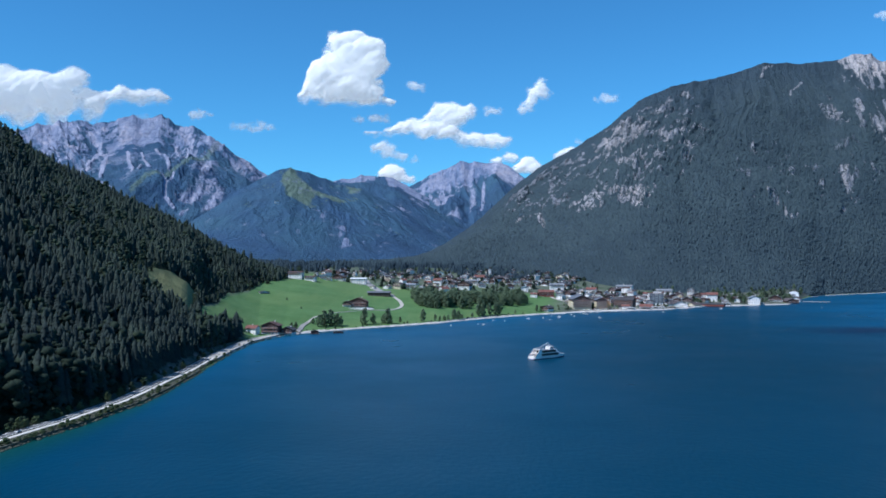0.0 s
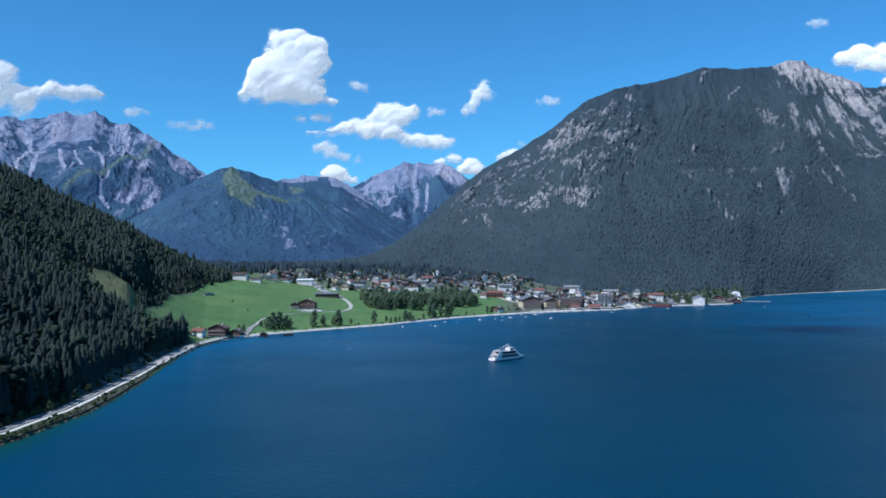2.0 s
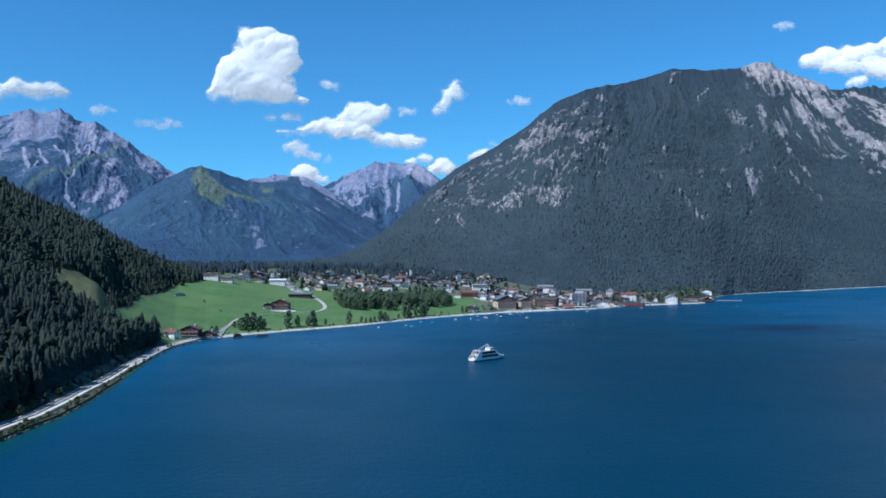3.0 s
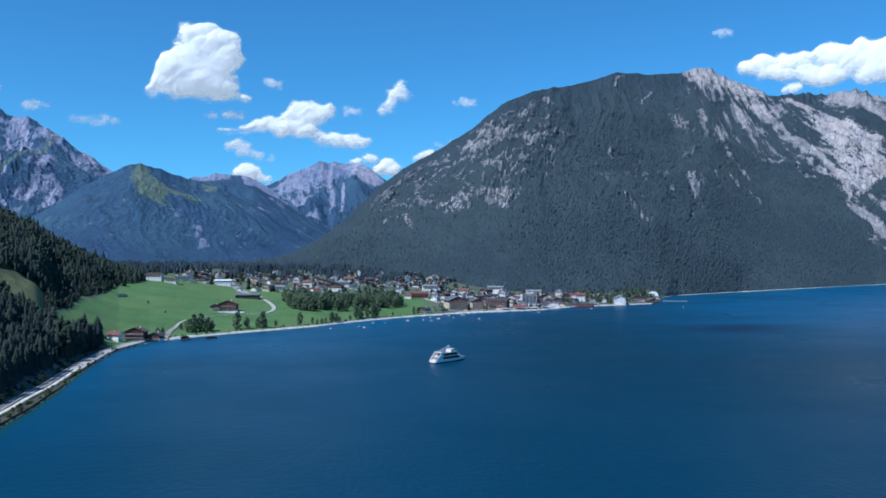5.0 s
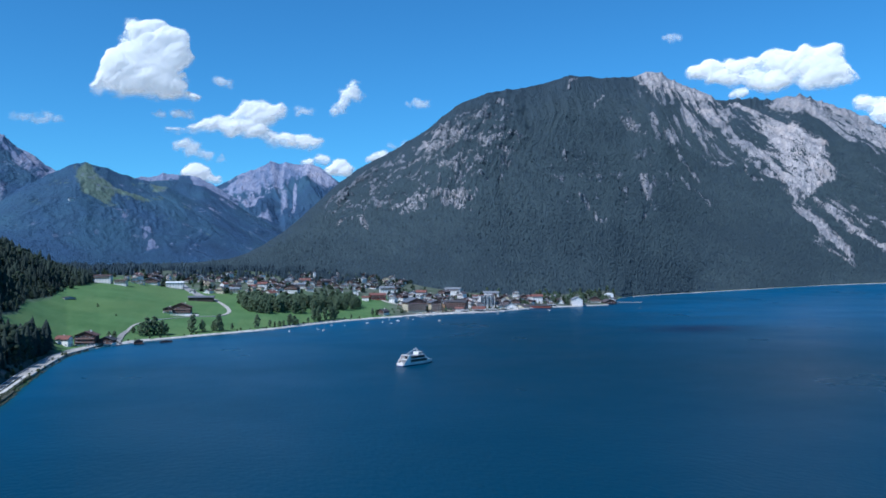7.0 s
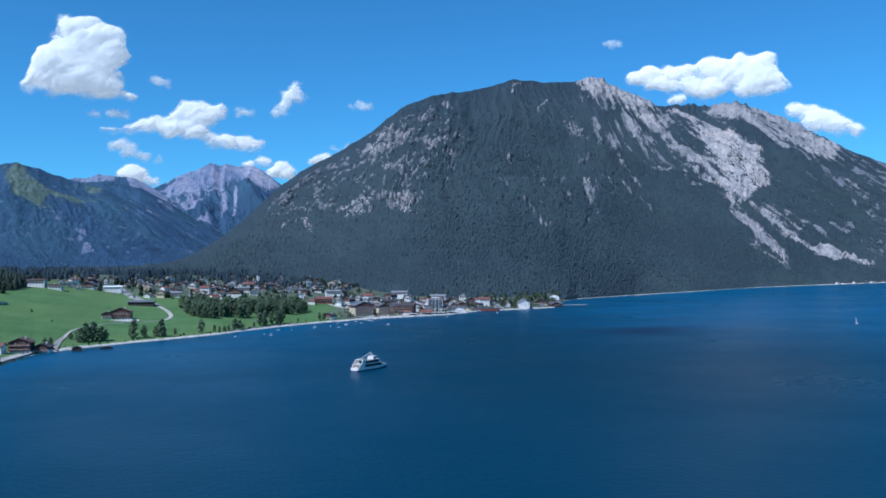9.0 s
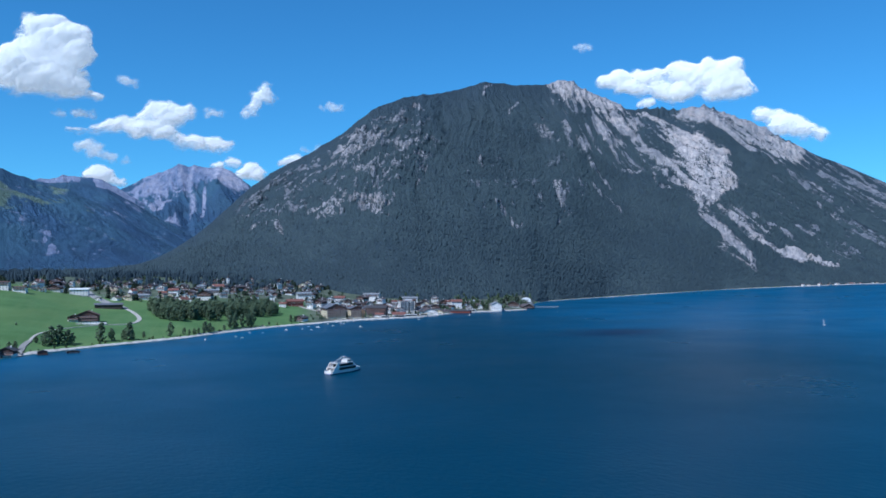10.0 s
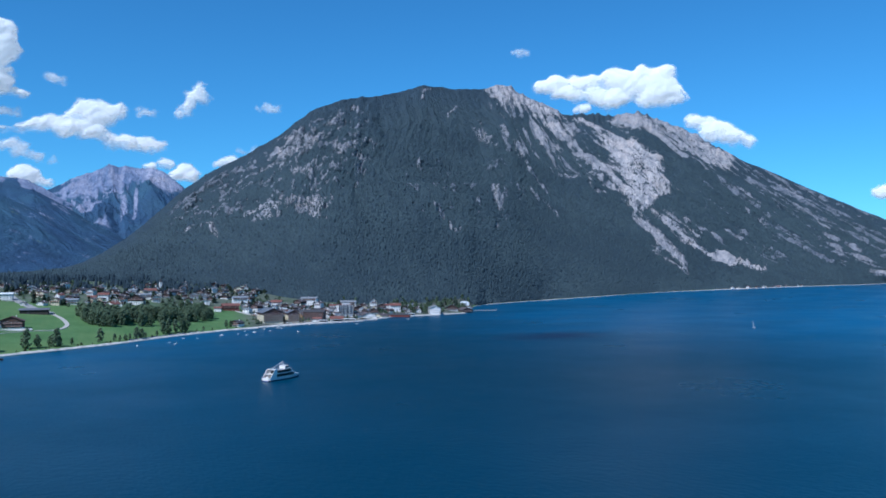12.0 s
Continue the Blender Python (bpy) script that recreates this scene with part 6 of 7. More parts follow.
def ferry(x, y, turn):
    """A white excursion ship of two window decks and a bridge, bow at +x."""
    ob = thing("passenger_ship", "white excursion ship with dark window bands and a mast", "ship", at=pose(x, y, 0, 0, 0, turn) @ Matrix.Diagonal((1.26, 1.2, 1.12, 1)))
    hull = part("hull", hull_mesh(33, 7.4, 2.3, 1.2, 16), M_PAINT, ob, "white steel hull with a dark waterline")
    part("stripe", hull_mesh(33.1, 7.45, 0.62, 1.25, 16), M_BLUE, hull, "dark blue band at the waterline")

    def house_deck(name, x0, x1, wide, z0, high, nose, rake, back=0.0):
        bm = bmesh.new()
        ring = [(x0, -wide / 2), (x1 - nose, -wide / 2), (x1, -wide / 4), (x1, wide / 4), (x1 - nose, wide / 2), (x0, wide / 2)]
        low = [bm.verts.new((a, b, z0)) for a, b in ring]
        up = [bm.verts.new((a - rake if a > x0 else a + back, b * 0.97, z0 + high)) for a, b in ring]
        for i in range(6):
            j = (i + 1) % 6
            bm.faces.new([low[i], low[j], up[j], up[i]])
        bm.faces.new(up)
        bm.faces.new(low[::-1])
        bmesh.ops.recalc_face_normals(bm, faces=bm.faces)
        return part(name, bm, M_PAINT, ob)

    main_deck = house_deck("main_deck", -10.8, 12.6, 6.9, 2.2, 2.7, 4.5, 1.5)
    upper = house_deck("upper_deck", -9.4, 9.8, 6.6, 4.95, 2.5, 4.0, 1.7)
    bridge = house_deck("bridge", 0.2, 5.6, 4.8, 7.5, 2.3, 1.6, 0.9, 0.5)

    def band(deck, x0, x1, wide, z, high, lean):
        """A row of leaning panes on both sides."""
        n = int((x1 - x0) / 1.6)
        for side in (-1, 1):
            for i in range(n):
                bm = boxed(0, 0, 0, (x1 - x0) / n - 0.07, 0.18, high)
                for v in bm.verts:
                    v.co.x -= lean * v.co.z
                ob_pane = part("window", bm, M_GLASS, deck)
                ob_pane.location = (x0 + (i + 0.5) * (x1 - x0) / n, side * (wide / 2 - 0.03), z)

    band(main_deck, -9.6, 8.6, 6.9, 3.72, 1.95, 0.25)
    band(upper, -8.4, 6.0, 6.6, 6.25, 1.85, 0.35)
    band(bridge, 1.6, 4.2, 4.8, 8.85, 1.0, 0.2)
    part("window", boxed(4.75, 0, 8.8, 0.3, 2.2, 0.9), M_GLASS, bridge)
    part("bow_window", boxed(11.9, 0, 3.7, 0.5, 2.8, 1.2), M_GLASS, main_deck)
    part("window", boxed(8.98, 0, 6.3, 0.5, 2.9, 1.2), M_GLASS, upper)
    part("deck_plate", boxed(-2.6, 0, 4.90, 23.0, 7.3, 0.16), M_PAINT, ob)
    part("deck_plate", boxed(-2.4, 0, 7.44, 17.0, 6.9, 0.14), M_ROOF_GREY, ob, "grey sun deck")
    part("bow_deck", boxed(13.6, 0, 2.9, 3.0, 3.2, 0.9), M_PAINT, ob, "white bow bulwark")
    for z, x0, x1, wide in ((7.5, -10.6, 5.5, 6.7), (2.4, -16.0, -11.5, 7.0)):
        for side in (-1, 1):
            bm = tubed((x0, side * wide / 2, z + 1.05), (x1, side * wide / 2, z + 1.05), 0.07)
            for i in range(9):
                px = x0 + (x1 - x0) * i / 8
                tube(bm, (px, side * wide / 2, z), (px, side * wide / 2, z + 1.05), 0.05)
            part("railing", bm, M_PAINT, ob, "white railing")
    # slanting side plates and stairs of the stepped stern
    for side in (-1, 1):
        bm = bmesh.new()
        outline = [(-16.0, 0.9), (-9.2, 0.9), (-8.6, 8.3), (-11.0, 8.3), (-13.0, 5.2), (-14.0, 5.0), (-14.6, 2.6), (-16.0, 2.4)]
        faces = [[bm.verts.new((px, side * 3.45 + off, pz)) for px, pz in outline] for off in (-0.14, 0.14)]
        bm.faces.new(faces[0])
        bm.faces.new(faces[1][::-1])
        for i in range(8):
            j = (i + 1) % 8
            bm.faces.new([faces[0][j], faces[0][i], faces[1][i], faces[1][j]])
        bmesh.ops.recalc_face_normals(bm, faces=bm.faces)
        part("stern_plate", bm, M_PAINT, ob, "slanting white stern plate")
    part("stern_roof", boxed(-10.2, 0, 8.15, 2.6, 6.9, 0.3), M_PAINT, ob)
    part("transom", boxed(-15.6, 0, 1.7, 1.4, 6.6, 1.5), M_PAINT, ob, "white transom platform")
    bm = bmesh.new()
    for i in range(6):
        box(bm, -10.9 - 0.42 * i, 1.7, 4.6 - 0.42 * i, 0.42, 1.7, 0.42)
    part("stairs", bm, M_PAINT, ob, "white stern stairway")
    part("stern_door", boxed(-10.9, -1.2, 3.5, 0.3, 2.0, 2.1), M_GLASS, ob, "dark doorway in the stern")
    part("stern_door", boxed(-9.5, -0.4, 6.1, 0.3, 3.6, 1.8), M_GLASS, ob, "dark doorway in the stern")
    mast = part("mast", tubed((1.6, 0, 9.6), (0.9, 0, 13.2), 0.2), M_PAINT, ob)
    part("yard", tubed((1.1, -1.6, 11.6), (1.1, 1.6, 11.6), 0.12), M_PAINT, mast)
    part("stay", tubed((0.9, 0, 13.0), (-10.4, 0, 8.3), 0.2), M_PAINT, mast, "long white stay from mast to stern")
    part("bridge_wing", boxed(2.6, 0, 9.9, 4.4, 5.6, 0.2), M_PAINT, bridge, "white bridge roof")
    return ob


ferry(98, 787, 38)

BOAT_HULL = shared("hull", hull_mesh(6.5, 2.2, 0.8, 0.35, 10), M_PAINT)
BOAT_CABIN = shared("cabin", boxed(0.4, 0, 1.0, 2.4, 1.4, 0.55), M_PAINT)
BOAT_MAST = shared("mast", tubed((0.6, 0, 0.7), (0.6, 0, 8.2), 0.09), M_METAL)
BOAT_BOOM = shared("boom", tubed((0.6, 0, 1.8), (-2.4, 0, 1.7), 0.16), M_ROOF_WHITE)


def boat(x, y, turn, mast=True, size=1.0):
    label = "small white sailing boat moored with furled sail" if mast else "small white motor boat on the water"
    ob = thing("sailing_boat" if mast else "motor_boat", label, "boat", "boats moored off the shore", at=pose(x, y, 0.05, 0, 0, turn) @ Matrix.Diagonal((size, size, size, 1)))
    stand("hull", BOAT_HULL, ob, Matrix())
    stand("cabin", BOAT_CABIN, ob, Matrix())
    if mast:
        stand("mast", BOAT_MAST, ob, Matrix())
        stand("boom", BOAT_BOOM, ob, Matrix())
    return ob


boat_rng = random.Random(8)
for x, y, mast in [(11, 1194, False), (58, 1203, True), (52, 1225, True), (78, 1296, True), (95, 1284, True), (136, 1334, True), (162, 1347, True), (182, 1403, True),
                   (170, 1320, False), (191, 1374, True), (221, 1402, False), (222, 1448, True), (249, 1447, True), (247, 1463, False), (255, 1358, False),
                   (399, 1509, False), (538, 1615, False), (749, 1648, False)]:
    boat(x, y, boat_rng.uniform(0, 360), mast, boat_rng.uniform(0.6, 1.0))

for k in range(16):
    theta = 10.8 + 8.4 * (k + boat_rng.uniform(0.0, 1.0)) / 16
    x, y = (float(c) for c in polar(theta, float(along(SHORE, theta)) - boat_rng.uniform(5, 16)))
    boat(x, y, 90 - theta + boat_rng.uniform(-25, 25), k % 3 == 0, boat_rng.uniform(0.6, 0.95))

yacht = thing("sailing_yacht", "white yacht sailing with its sails up", "yacht", at=pose(920, 1100, 0.05, 0, 4, 70) @ Matrix.Diagonal((1.25, 1.25, 1.25, 1)))
stand("hull", BOAT_HULL, yacht, Matrix())
stand("mast", BOAT_MAST, yacht, Matrix())
bm = bmesh.new()
front = [bm.verts.new(p) for p in ((0.55, 0.04, 1.6), (0.55, 0.04, 8.1), (-2.4, 0.3, 1.6))]
rear = [bm.verts.new((v.co.x, v.co.y - 0.05, v.co.z)) for v in front]
bm.faces.new(front)
bm.faces.new(rear[::-1])
for i in range(3):
    bm.faces.new([front[(i + 1) % 3], front[i], rear[i], rear[(i + 1) % 3]])
part("sail", bm, M_ROOF_WHITE, yacht, "white mainsail")


# ---- breakwater ----
def breakwater(ax, ay, bx, by):
    x, y = np.linspace(ax, bx, 14), np.linspace(ay, by, 14)
    ribbon("breakwater", "pale stone breakwater reaching into the lake", "breakwater", x, y, np.full(14, 0.9), 4.0, M_GRAVEL, 2.5)


breakwater(806, 1905, 872, 1880)


# ---- cars ----
def car_parts(material):
    body = bmesh.new()
    box(body, 0, 0, 0.62, 4.2, 1.75, 0.62)
    bmesh.ops.bevel(body, geom=list(body.edges), offset=0.14, segments=2, affect="EDGES")
    cabin = bmesh.new()
    box(cabin, -0.2, 0, 1.18, 2.2, 1.55, 0.56)
    for v in cabin.verts:
        if v.co.z > 1.2:
            v.co.x, v.co.y = -0.2 + (v.co.x + 0.2) * 0.72, v.co.y * 0.86
    return shared("body", body, material), shared("cabin", cabin, M_GLASS)


wheel_bm = bmesh.new()
bmesh.ops.create_cone(wheel_bm, cap_ends=True, segments=10, radius1=0.32, radius2=0.32, depth=0.2, matrix=Matrix.Rotation(math.pi / 2, 4, "X"))
CAR_WHEEL = shared("wheel", wheel_bm, M_ROOF_DARK)
CARS = [("white", car_parts(M_PAINT)), ("silver", car_parts(M_METAL)), ("dark blue", car_parts(M_BLUE))]


def car(x, y, z, turn):
    colour, (body, cabin) = CARS[boat_rng.randrange(3)]
    ob = thing("car", colour + " car on the road or parking place", "car", "cars in the village", at=pose(x, y, z, 0, 0, turn))
    stand("body", body, ob, Matrix())
    stand("cabin", cabin, ob, Matrix())
    for wx in (-1.3, 1.3):
        for wy in (-0.8, 0.8):
            stand("wheel", CAR_WHEEL, ob, pose(wx, wy, 0.32))


for k in range(12):
    x, y = -170 + 3.6 * k + boat_rng.uniform(-0.4, 0.4), 1672 + 0.6 * k
    car(x, y, float(ground_height(x, y)), 90 + boat_rng.uniform(-5, 5))
for i in (150, 215):
    qx, qy = shore_offset(10.2, -70, -9, 420)
    car(float(qx[i + 100]), float(qy[i + 100]), 2.25, 97)

# ---- terrace wall below the farmhouse ----
terrace = thing("terrace", "pale stone terrace with a low wall before the farmhouse", "terrace", at=pose(-134, 1336, float(ground_height(-134, 1336)), 0, 0, -6))
part("paving", boxed(0, 0, -0.2, 46, 8, 0.9), M_QUAY, terrace)
part("wall", boxed(0, -4.1, 0.3, 46, 0.4, 2.2), M_WHITE, terrace, "low white terrace wall")

# ---- along the promenade ----
for k in range(26):
    theta = 2.2 + 4.6 * (k + boat_rng.uniform(0.1, 0.9)) / 26
    x, y = (float(c) for c in polar(theta, float(along(SHORE, theta)) + boat_rng.uniform(8, 13)))
    car(x, y, float(ground_height(x, y)) + 0.05, -theta + boat_rng.uniform(-15, 15))

UMBRELLA_POLE = shared("pole", tubed((0, 0, 0), (0, 0, 2.7), 0.05), M_METAL)
canopy_bm = bmesh.new()
bmesh.ops.create_cone(canopy_bm, cap_ends=True, segments=8, radius1=1.9, radius2=0.05, depth=0.7, matrix=Matrix.Translation((0, 0, 2.6)))
CANOPY = {"white": shared("canopy", canopy_bm.copy(), M_ROOF_WHITE), "red": shared("canopy", canopy_bm.copy(), M_RED_WOOD), "cream": shared("canopy", canopy_bm, M_CREAM)}
for k in range(80):
    theta = 11.5 + 7.0 * (k + boat_rng.uniform(0.0, 1.0)) / 80
    x, y = (float(c) for c in polar(theta, float(along(SHORE, theta)) + boat_rng.uniform(12, 44)))
    colour = boat_rng.choice(["white", "white", "cream", "red"])
    ob = thing("sun_umbrella", colour + " open sun umbrella on the lake promenade", "umbrella", "umbrellas on the promenade", at=pose(x, y, float(ground_height(x, y)), 0, 0, k * 17))
    stand("pole", UMBRELLA_POLE, ob, Matrix())
    stand("canopy", CANOPY[colour], ob, Matrix())


def kiosk(x, y, w, l, h, turn, roof, label):
    """A low terrace pavilion with a flat roof on posts and a glazed front."""
    ob = thing("pavilion", label, "pavilion", "pavilions on the promenade", at=pose(x, y, float(ground_height(x, y)), 0, 0, turn))
    part("wall", boxed(0, l * 0.2, h / 2 - 0.3, w * 0.9, l * 0.5, h + 0.4), M_WHITE, ob)
    part("window", boxed(0, -l * 0.05 - 0.04, h * 0.5, w * 0.8, 0.12, h * 0.6), M_GLASS, ob)
    part("roof", boxed(0, 0, h + 0.2, w, l, 0.35), roof, ob)
    for i in range(4):
        part("post", tubed((w * (i / 3 - 0.5) * 0.94, -l * 0.46, -0.5), (w * (i / 3 - 0.5) * 0.94, -l * 0.46, h + 0.1), 0.14), M_WOOD, ob)


for theta, off, w, l, roof, label in ((14.6, 20, 16, 9, M_ROOF_WHITE, "low white-roofed cafe pavilion by the lake"), (15.6, 18, 20, 9, M_ROOF_GREY, "low grey-roofed boat hire pavilion by the lake"),
                                      (16.4, 22, 24, 10, M_ROOF_WHITE, "long white-roofed landing hall by the lake"), (17.3, 18, 14, 8, M_CREAM, "small cream pavilion by the lake"),
                                      (20.6, 16, 18, 8, M_ROOF_WHITE, "low white-roofed bathing pavilion on the shore"), (22.6, 14, 16, 8, M_ROOF_GREY, "low grey-roofed shed on the shore")):
    x, y = (float(c) for c in polar(theta, float(along(SHORE, theta)) + off))
    kiosk(x, y, w, l, 3.4, -theta - 10, roof, label)

# ---- clouds ----
def cloud_material():
    """Thick cloud is white and scatters light through itself; thin cloud lets the sky show."""
    n = Nodes("cloud")
    nodes = n.nodes
    diffuse, translucent, glow = nodes.new("ShaderNodeBsdfDiffuse"), nodes.new("ShaderNodeBsdfTranslucent"), nodes.new("ShaderNodeEmission")
    diffuse.inputs[0].default_value = translucent.inputs[0].default_value = (0.80, 0.80, 0.80, 1)
    glow.inputs[0].default_value, glow.inputs[1].default_value = (1.0, 0.98, 0.96, 1), 0.21      # emission that stands in for light scattered many times inside the cloud
    half, lit, veil = nodes.new("ShaderNodeMixShader"), nodes.new("ShaderNodeAddShader"), nodes.new("ShaderNodeMixShader")
    half.inputs[0].default_value = 0.45
    n.links.new(diffuse.outputs[0], half.inputs[1])
    n.links.new(translucent.outputs[0], half.inputs[2])
    n.links.new(half.outputs[0], lit.inputs[0])
    n.links.new(glow.outputs[0], lit.inputs[1])
    wisps = n.noise(0.009, 8, 0.68, 0.25, 0.75, n.stretch((0.7, 0.7, 1.4)))
    ragged = n.math("ADD", n.math("MULTIPLY", n.noise(0.03, 6, 0.62, 0.25, 0.75), 0.4), n.math("MULTIPLY", wisps, 0.6))
    alpha = n.ramp(n.math("ADD", n.attribute("depth"), n.math("MULTIPLY", n.math("SUBTRACT", ragged, 0.5), 1.1)), 0.05, 1.0)
    n.links.new(n.math("POWER", alpha, 1.3), veil.inputs[0])
    n.links.new(nodes.new("ShaderNodeBsdfTransparent").outputs[0], veil.inputs[1])
    n.links.new(lit.outputs[0], veil.inputs[2])
    n.links.new(veil.outputs[0], nodes["Material Output"].inputs["Surface"])
    return n.mat


M_CLOUD = cloud_material()
CLOUD_D = 4800.0


def cloud(blobs, label="white fair-weather cumulus cloud in the blue sky", thin=None):
    """A heap of (bearing, height, radius) puffs grown together: billowing and crisp at the top, thin and ragged at the foot."""
    b = np.array(blobs, float)
    mid = math.radians(b[:, 0].mean())
    seed = int(abs(b[0, 0] * 100) + b[0, 1]) % 997
    small = b[:, 2] < 50
    cx, cz, cr = (np.radians(b[:, 0]) - mid) * CLOUD_D, b[:, 1], b[:, 2] * np.where(small, 1.36, 1.16)
    big = cr.max()
    step = max(2.6, big / 40)
    gx = np.arange((cx - cr * 1.7).min(), (cx + cr * 1.7).max(), step)
    gz = np.arange((cz - cr * 1.6).min(), (cz + cr * 1.6).max(), step)
    u, w = np.meshgrid(gx, gz, indexing="ij")
    tear = 22 + 26 * smooth(70, 30, big)          # small clouds are more torn
    wu = u + tear * (fbm(u / 62, w / 62, 5, seed, 0.55) - 0.5) * 1.5 + 0.5 * big * (fbm(u / (1.3 * big), w / (1.3 * big), 3, seed + 5) - 0.5)
    ww = w + tear * (fbm(u / 62 + 9, w / 62 + 4, 5, seed + 7, 0.55) - 0.5) + 0.35 * big * (fbm(u / (1.3 * big) + 3, w / (1.3 * big) + 8, 3, seed + 6) - 0.5)
    field = 0 * u
    for x0, z0, r0 in zip(cx, cz, cr):
        below = np.where(ww < z0, 1.2, 1.0)
        q = (((wu - x0) * (0.74 if r0 < 40 else 0.9)) ** 2 + ((ww - z0) * below) ** 2) / ((1.35 if r0 < 40 else 1.12) * r0) ** 2
        field = field + np.clip(1 - q, 0, 1) ** 2 * r0 / big * 1.3
    puffs = 1 - ridged((wu + 0.7 * ww) / 130, (ww - 0.7 * wu) / 130, 3, seed + 3, 0.4)          # rounded heads with creases between
    body = field
    slope = np.gradient(body, step, axis=1) * big
    crisp = smooth(0.1, 1.2, -slope) * smooth(35, 75, big)
    field = field * (0.78 + 0.5 * fbm(u / 46 + 2, w / 46 + 6, 4, seed + 9, 0.6)) + 0.22 * (puffs - 0.35) * smooth(0.02, 0.3, body) - 0.09
    depth = np.clip(field, 0, 1.2)
    swell = (1.9 * (1 - np.exp(-np.clip(body, 0, 9) / 1.9))) ** 0.8 * big * 0.40
    swell = swell + min(big, 90) * 0.19 * (puffs - 0.3) * smooth(0.05, 0.5, body)
    live = field > 0.004
    n, m = u.shape
    at = np.arange(n * m).reshape(n, m)
    quad = np.stack([at[:-1, :-1], at[1:, :-1], at[1:, 1:], at[:-1, 1:]], -1).reshape(-1, 4)
    quad = quad[live.ravel()[quad].any(1)]
    sheets = []
    right, away = np.array([math.cos(mid), -math.sin(mid)]), np.array([math.sin(mid), math.cos(mid)])
    for side in (-1.0, 0.35):
        off = (CLOUD_D + side * swell)[..., None] * away + u[..., None] * right
        sheets.append(np.concatenate([off + np.array(CENTRE), w[..., None]], -1).reshape(-1, 3))
    faces = np.vstack([quad, quad[:, ::-1] + n * m])
    used, index = np.unique(faces, return_inverse=True)
    verts = np.vstack(sheets)[used]
    level = depth * (thin or min(1.2, 0.40 + big / 95)) * (1 + 2.2 * crisp)
    level = np.concatenate([level.ravel(), level.ravel()])[used]
    return thing("cloud", label, "cloud", data=raw_mesh("cloud", verts, index.reshape(-1, 4), M_CLOUD, {"depth": level}, True))


cloud([(-6.73, 1366, 72), (-5.48, 1379, 79), (-4.38, 1338, 79), (-6.73, 1284, 91), (-5.17, 1255, 124), (-4.07, 1240, 72), (-7.7, 1168, 78), (-6.34, 1138, 111), (-4.78, 1124, 111), (-8.9, 1062, 62), (-8.2, 1110, 78), (-7.5, 1185, 84), (-7.5, 1060, 78), (-5.95, 1060, 85), (-4.8, 1062, 70), (-3.99, 1059, 46), (-3.21, 1027, 33), (-2.81, 1028, 23)])
cloud([(-27.36, 1044, 82), (-26.1, 1025, 88), (-24.97, 1004, 95), (-23.83, 1072, 75), (-27.98, 952, 87), (-26.41, 919, 59), (-23.16, 971, 66), (-22.15, 962, 61), (-20.96, 999, 61), (-19.92, 999, 49), (-18.87, 1017, 43), (-18.33, 998, 25), (-29.2, 1000, 115), (-30.68, 958, 113), (-24.15, 919, 54), (-32.4, 915, 111), (-28.2, 985, 110), (-26.6, 975, 105), (-25.0, 960, 95), (-28.6, 890, 80), (-26.8, 868, 75), (-24.8, 862, 66), (-31, 860, 90), (-22.6, 905, 60)], thin=1.25)
cloud([(0.14, 979, 59), (1.13, 963, 72), (2.31, 969, 46), (-0.45, 913, 59), (-1.63, 890, 53), (0.73, 890, 66), (1.72, 923, 39), (-2.42, 870, 40), (-1.04, 852, 46), (0.73, 831, 30), (1.91, 806, 50), (2.9, 797, 44), (3.6, 795, 38), (4.27, 796, 42), (5.06, 795, 34), (0.2, 850, 52), (1.2, 852, 52), (-0.6, 862, 50), (-3.21, 853, 26), (-4.19, 842, 20), (-4.78, 848, 18)], thin=0.78)
cloud([(-1.63, 1121, 30), (-1.04, 1111, 23)], thin=0.5)
cloud([(-5.36, 920, 20), (-4.19, 921, 26), (-3.4, 928, 23)], thin=0.5)
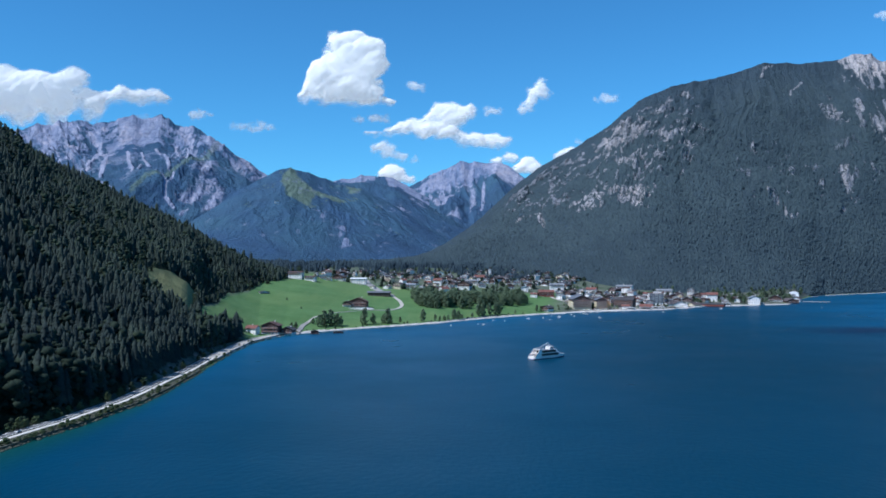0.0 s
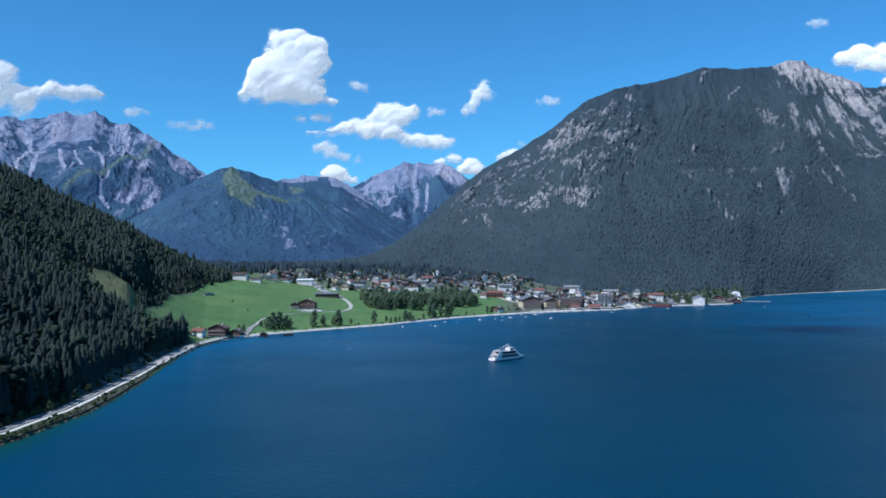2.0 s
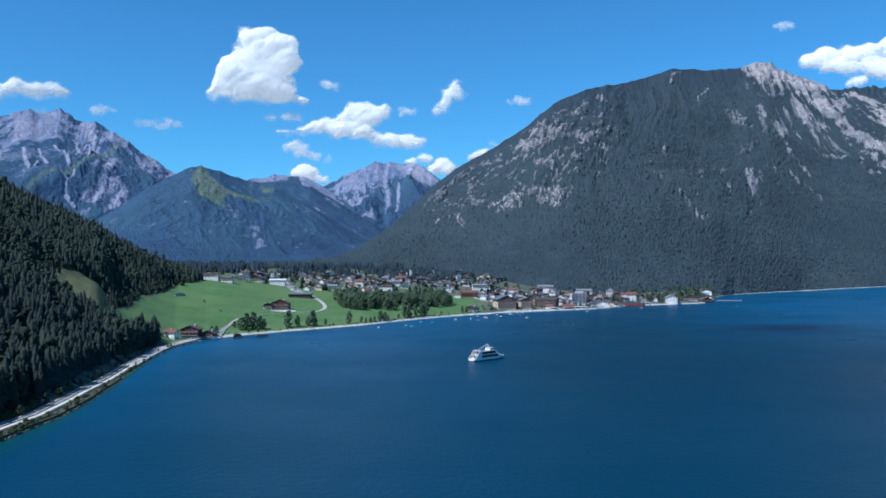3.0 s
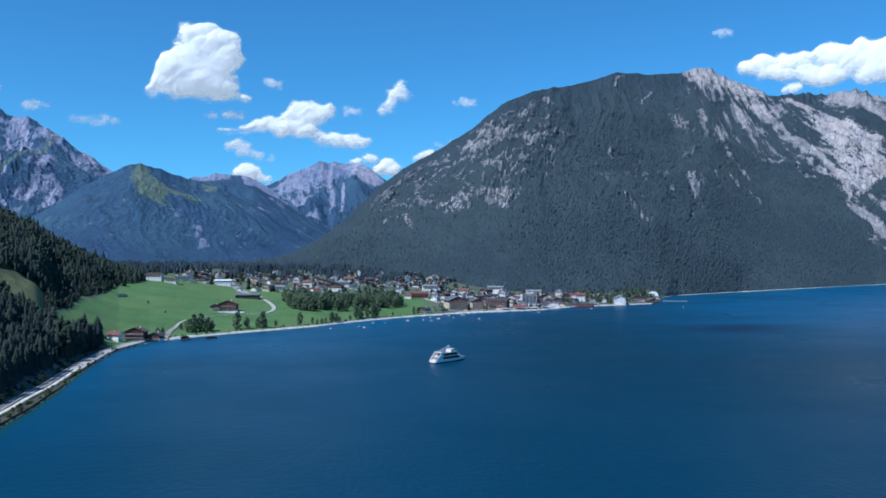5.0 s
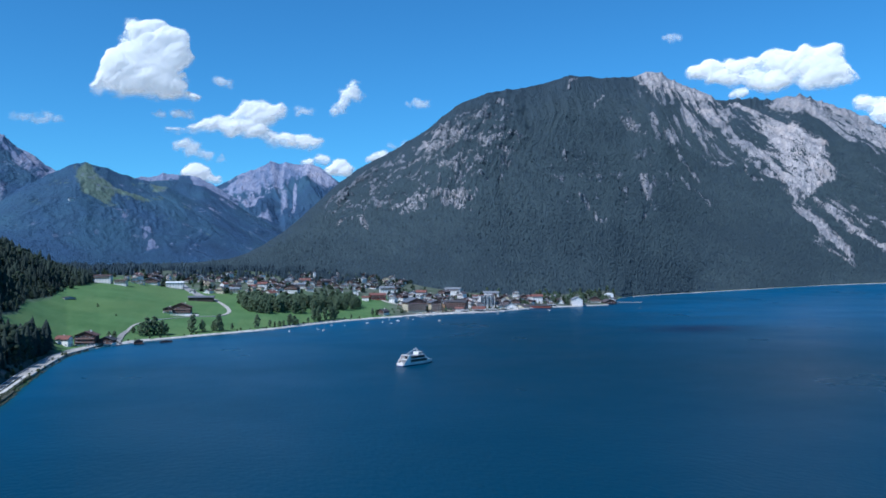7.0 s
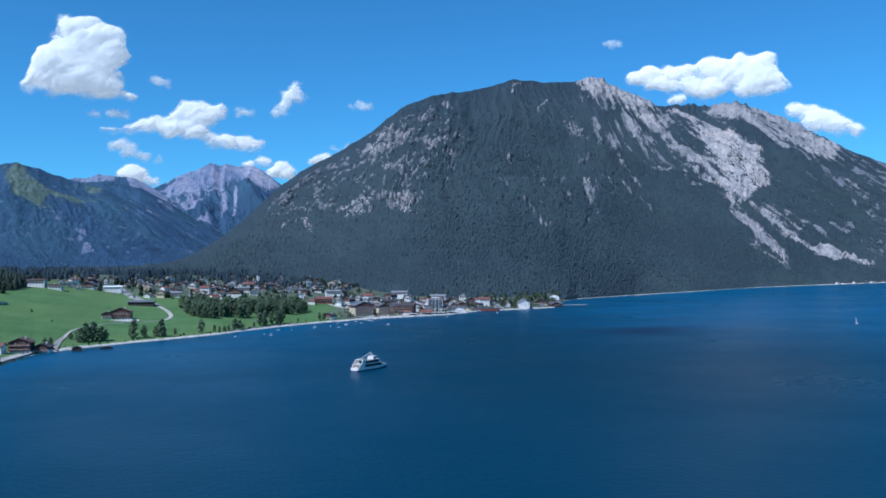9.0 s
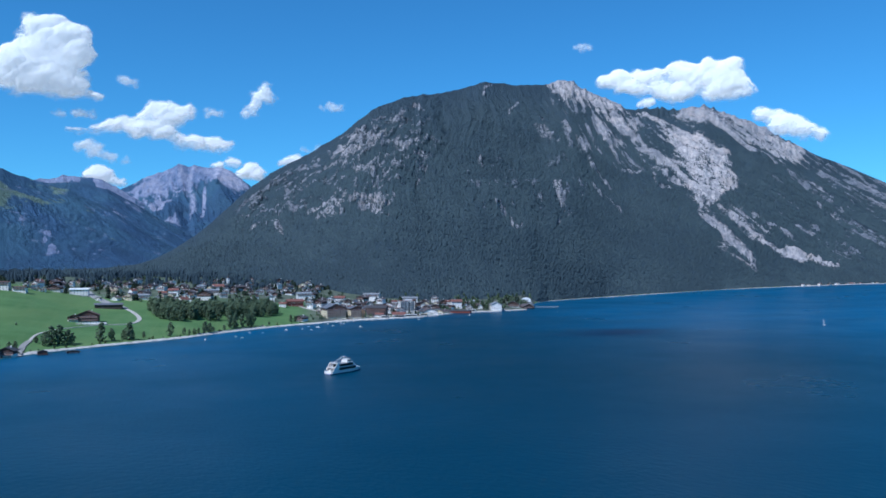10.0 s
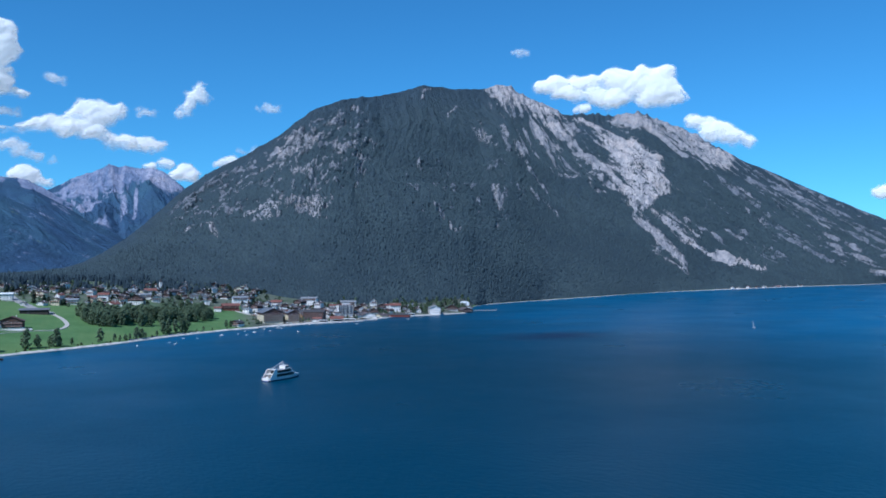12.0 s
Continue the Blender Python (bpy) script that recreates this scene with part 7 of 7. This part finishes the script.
cloud([(-3.99, 757, 26), (-3.4, 764, 26), (-3.21, 715, 29), (-2.42, 706, 23), (-1.44, 693, 16)], thin=0.6)
cloud([(-3.21, 617, 46), (-2.62, 594, 39), (-1.83, 574, 23), (-3.6, 600, 26)])
cloud([(6.24, 990, 29), (6.55, 1029, 33), (6.83, 1071, 33), (7.34, 1119, 36), (7.61, 1069, 29), (5.85, 968, 20)], thin=0.6)
cloud([(3.69, 977, 30), (4.28, 977, 26)], thin=0.55)
cloud([(11.64, 1026, 19), (12.21, 1024, 23), (11.07, 1024, 13)], thin=0.42)
cloud([(-16.53, 922, 19), (-15.99, 921, 19), (-15.44, 920, 13)], thin=0.45)
cloud([(8.94, 718, 29), (9.33, 730, 23), (8.36, 699, 20)])
cloud([(5.25, 697, 26), (6.42, 656, 46), (5.83, 630, 33), (4.27, 681, 23), (7.0, 629, 26)])
cloud([(30.35, 1153, 52), (31.29, 1172, 52), (32.41, 1176, 51), (31.84, 1114, 39), (33.51, 1170, 57), (35.15, 1177, 82), (36.4, 1153, 76), (36.94, 1213, 50), (37.99, 1143, 87), (38.7, 1201, 50), (39.03, 1120, 50), (35.67, 1078, 63), (37.27, 1069, 69), (39.36, 1071, 43), (31.3, 1128, 52), (32.6, 1112, 62), (33.9, 1092, 66), (34.9, 1066, 60), (38.4, 1066, 60)])
cloud([(40.3, 912, 50), (41.3, 890, 60), (42.1, 852, 66), (42.9, 815, 54), (43.8, 798, 36), (41.2, 840, 50)], thin=0.72)
cloud([(33.12, 1028, 26), (33.49, 1016, 19)])
cloud([(28.68, 1346, 16), (29.06, 1351, 20)], thin=0.36)
cloud([(51.28, 490, 29), (51.74, 503, 35), (52.33, 480, 29)])
cloud([(-13.6, 868, 22), (-12.9, 866, 26), (-12.1, 864, 26), (-11.3, 862, 20)], "thin veil of white cloud low in the sky", 0.33)
cloud([(-20.5, 880, 20), (-19.6, 884, 22), (-18.8, 880, 18)], "thin veil of white cloud low in the sky", 0.3)
cloud([(10.0, 780, 18), (10.9, 776, 22), (11.8, 774, 18)], "thin veil of white cloud low in the sky", 0.33)
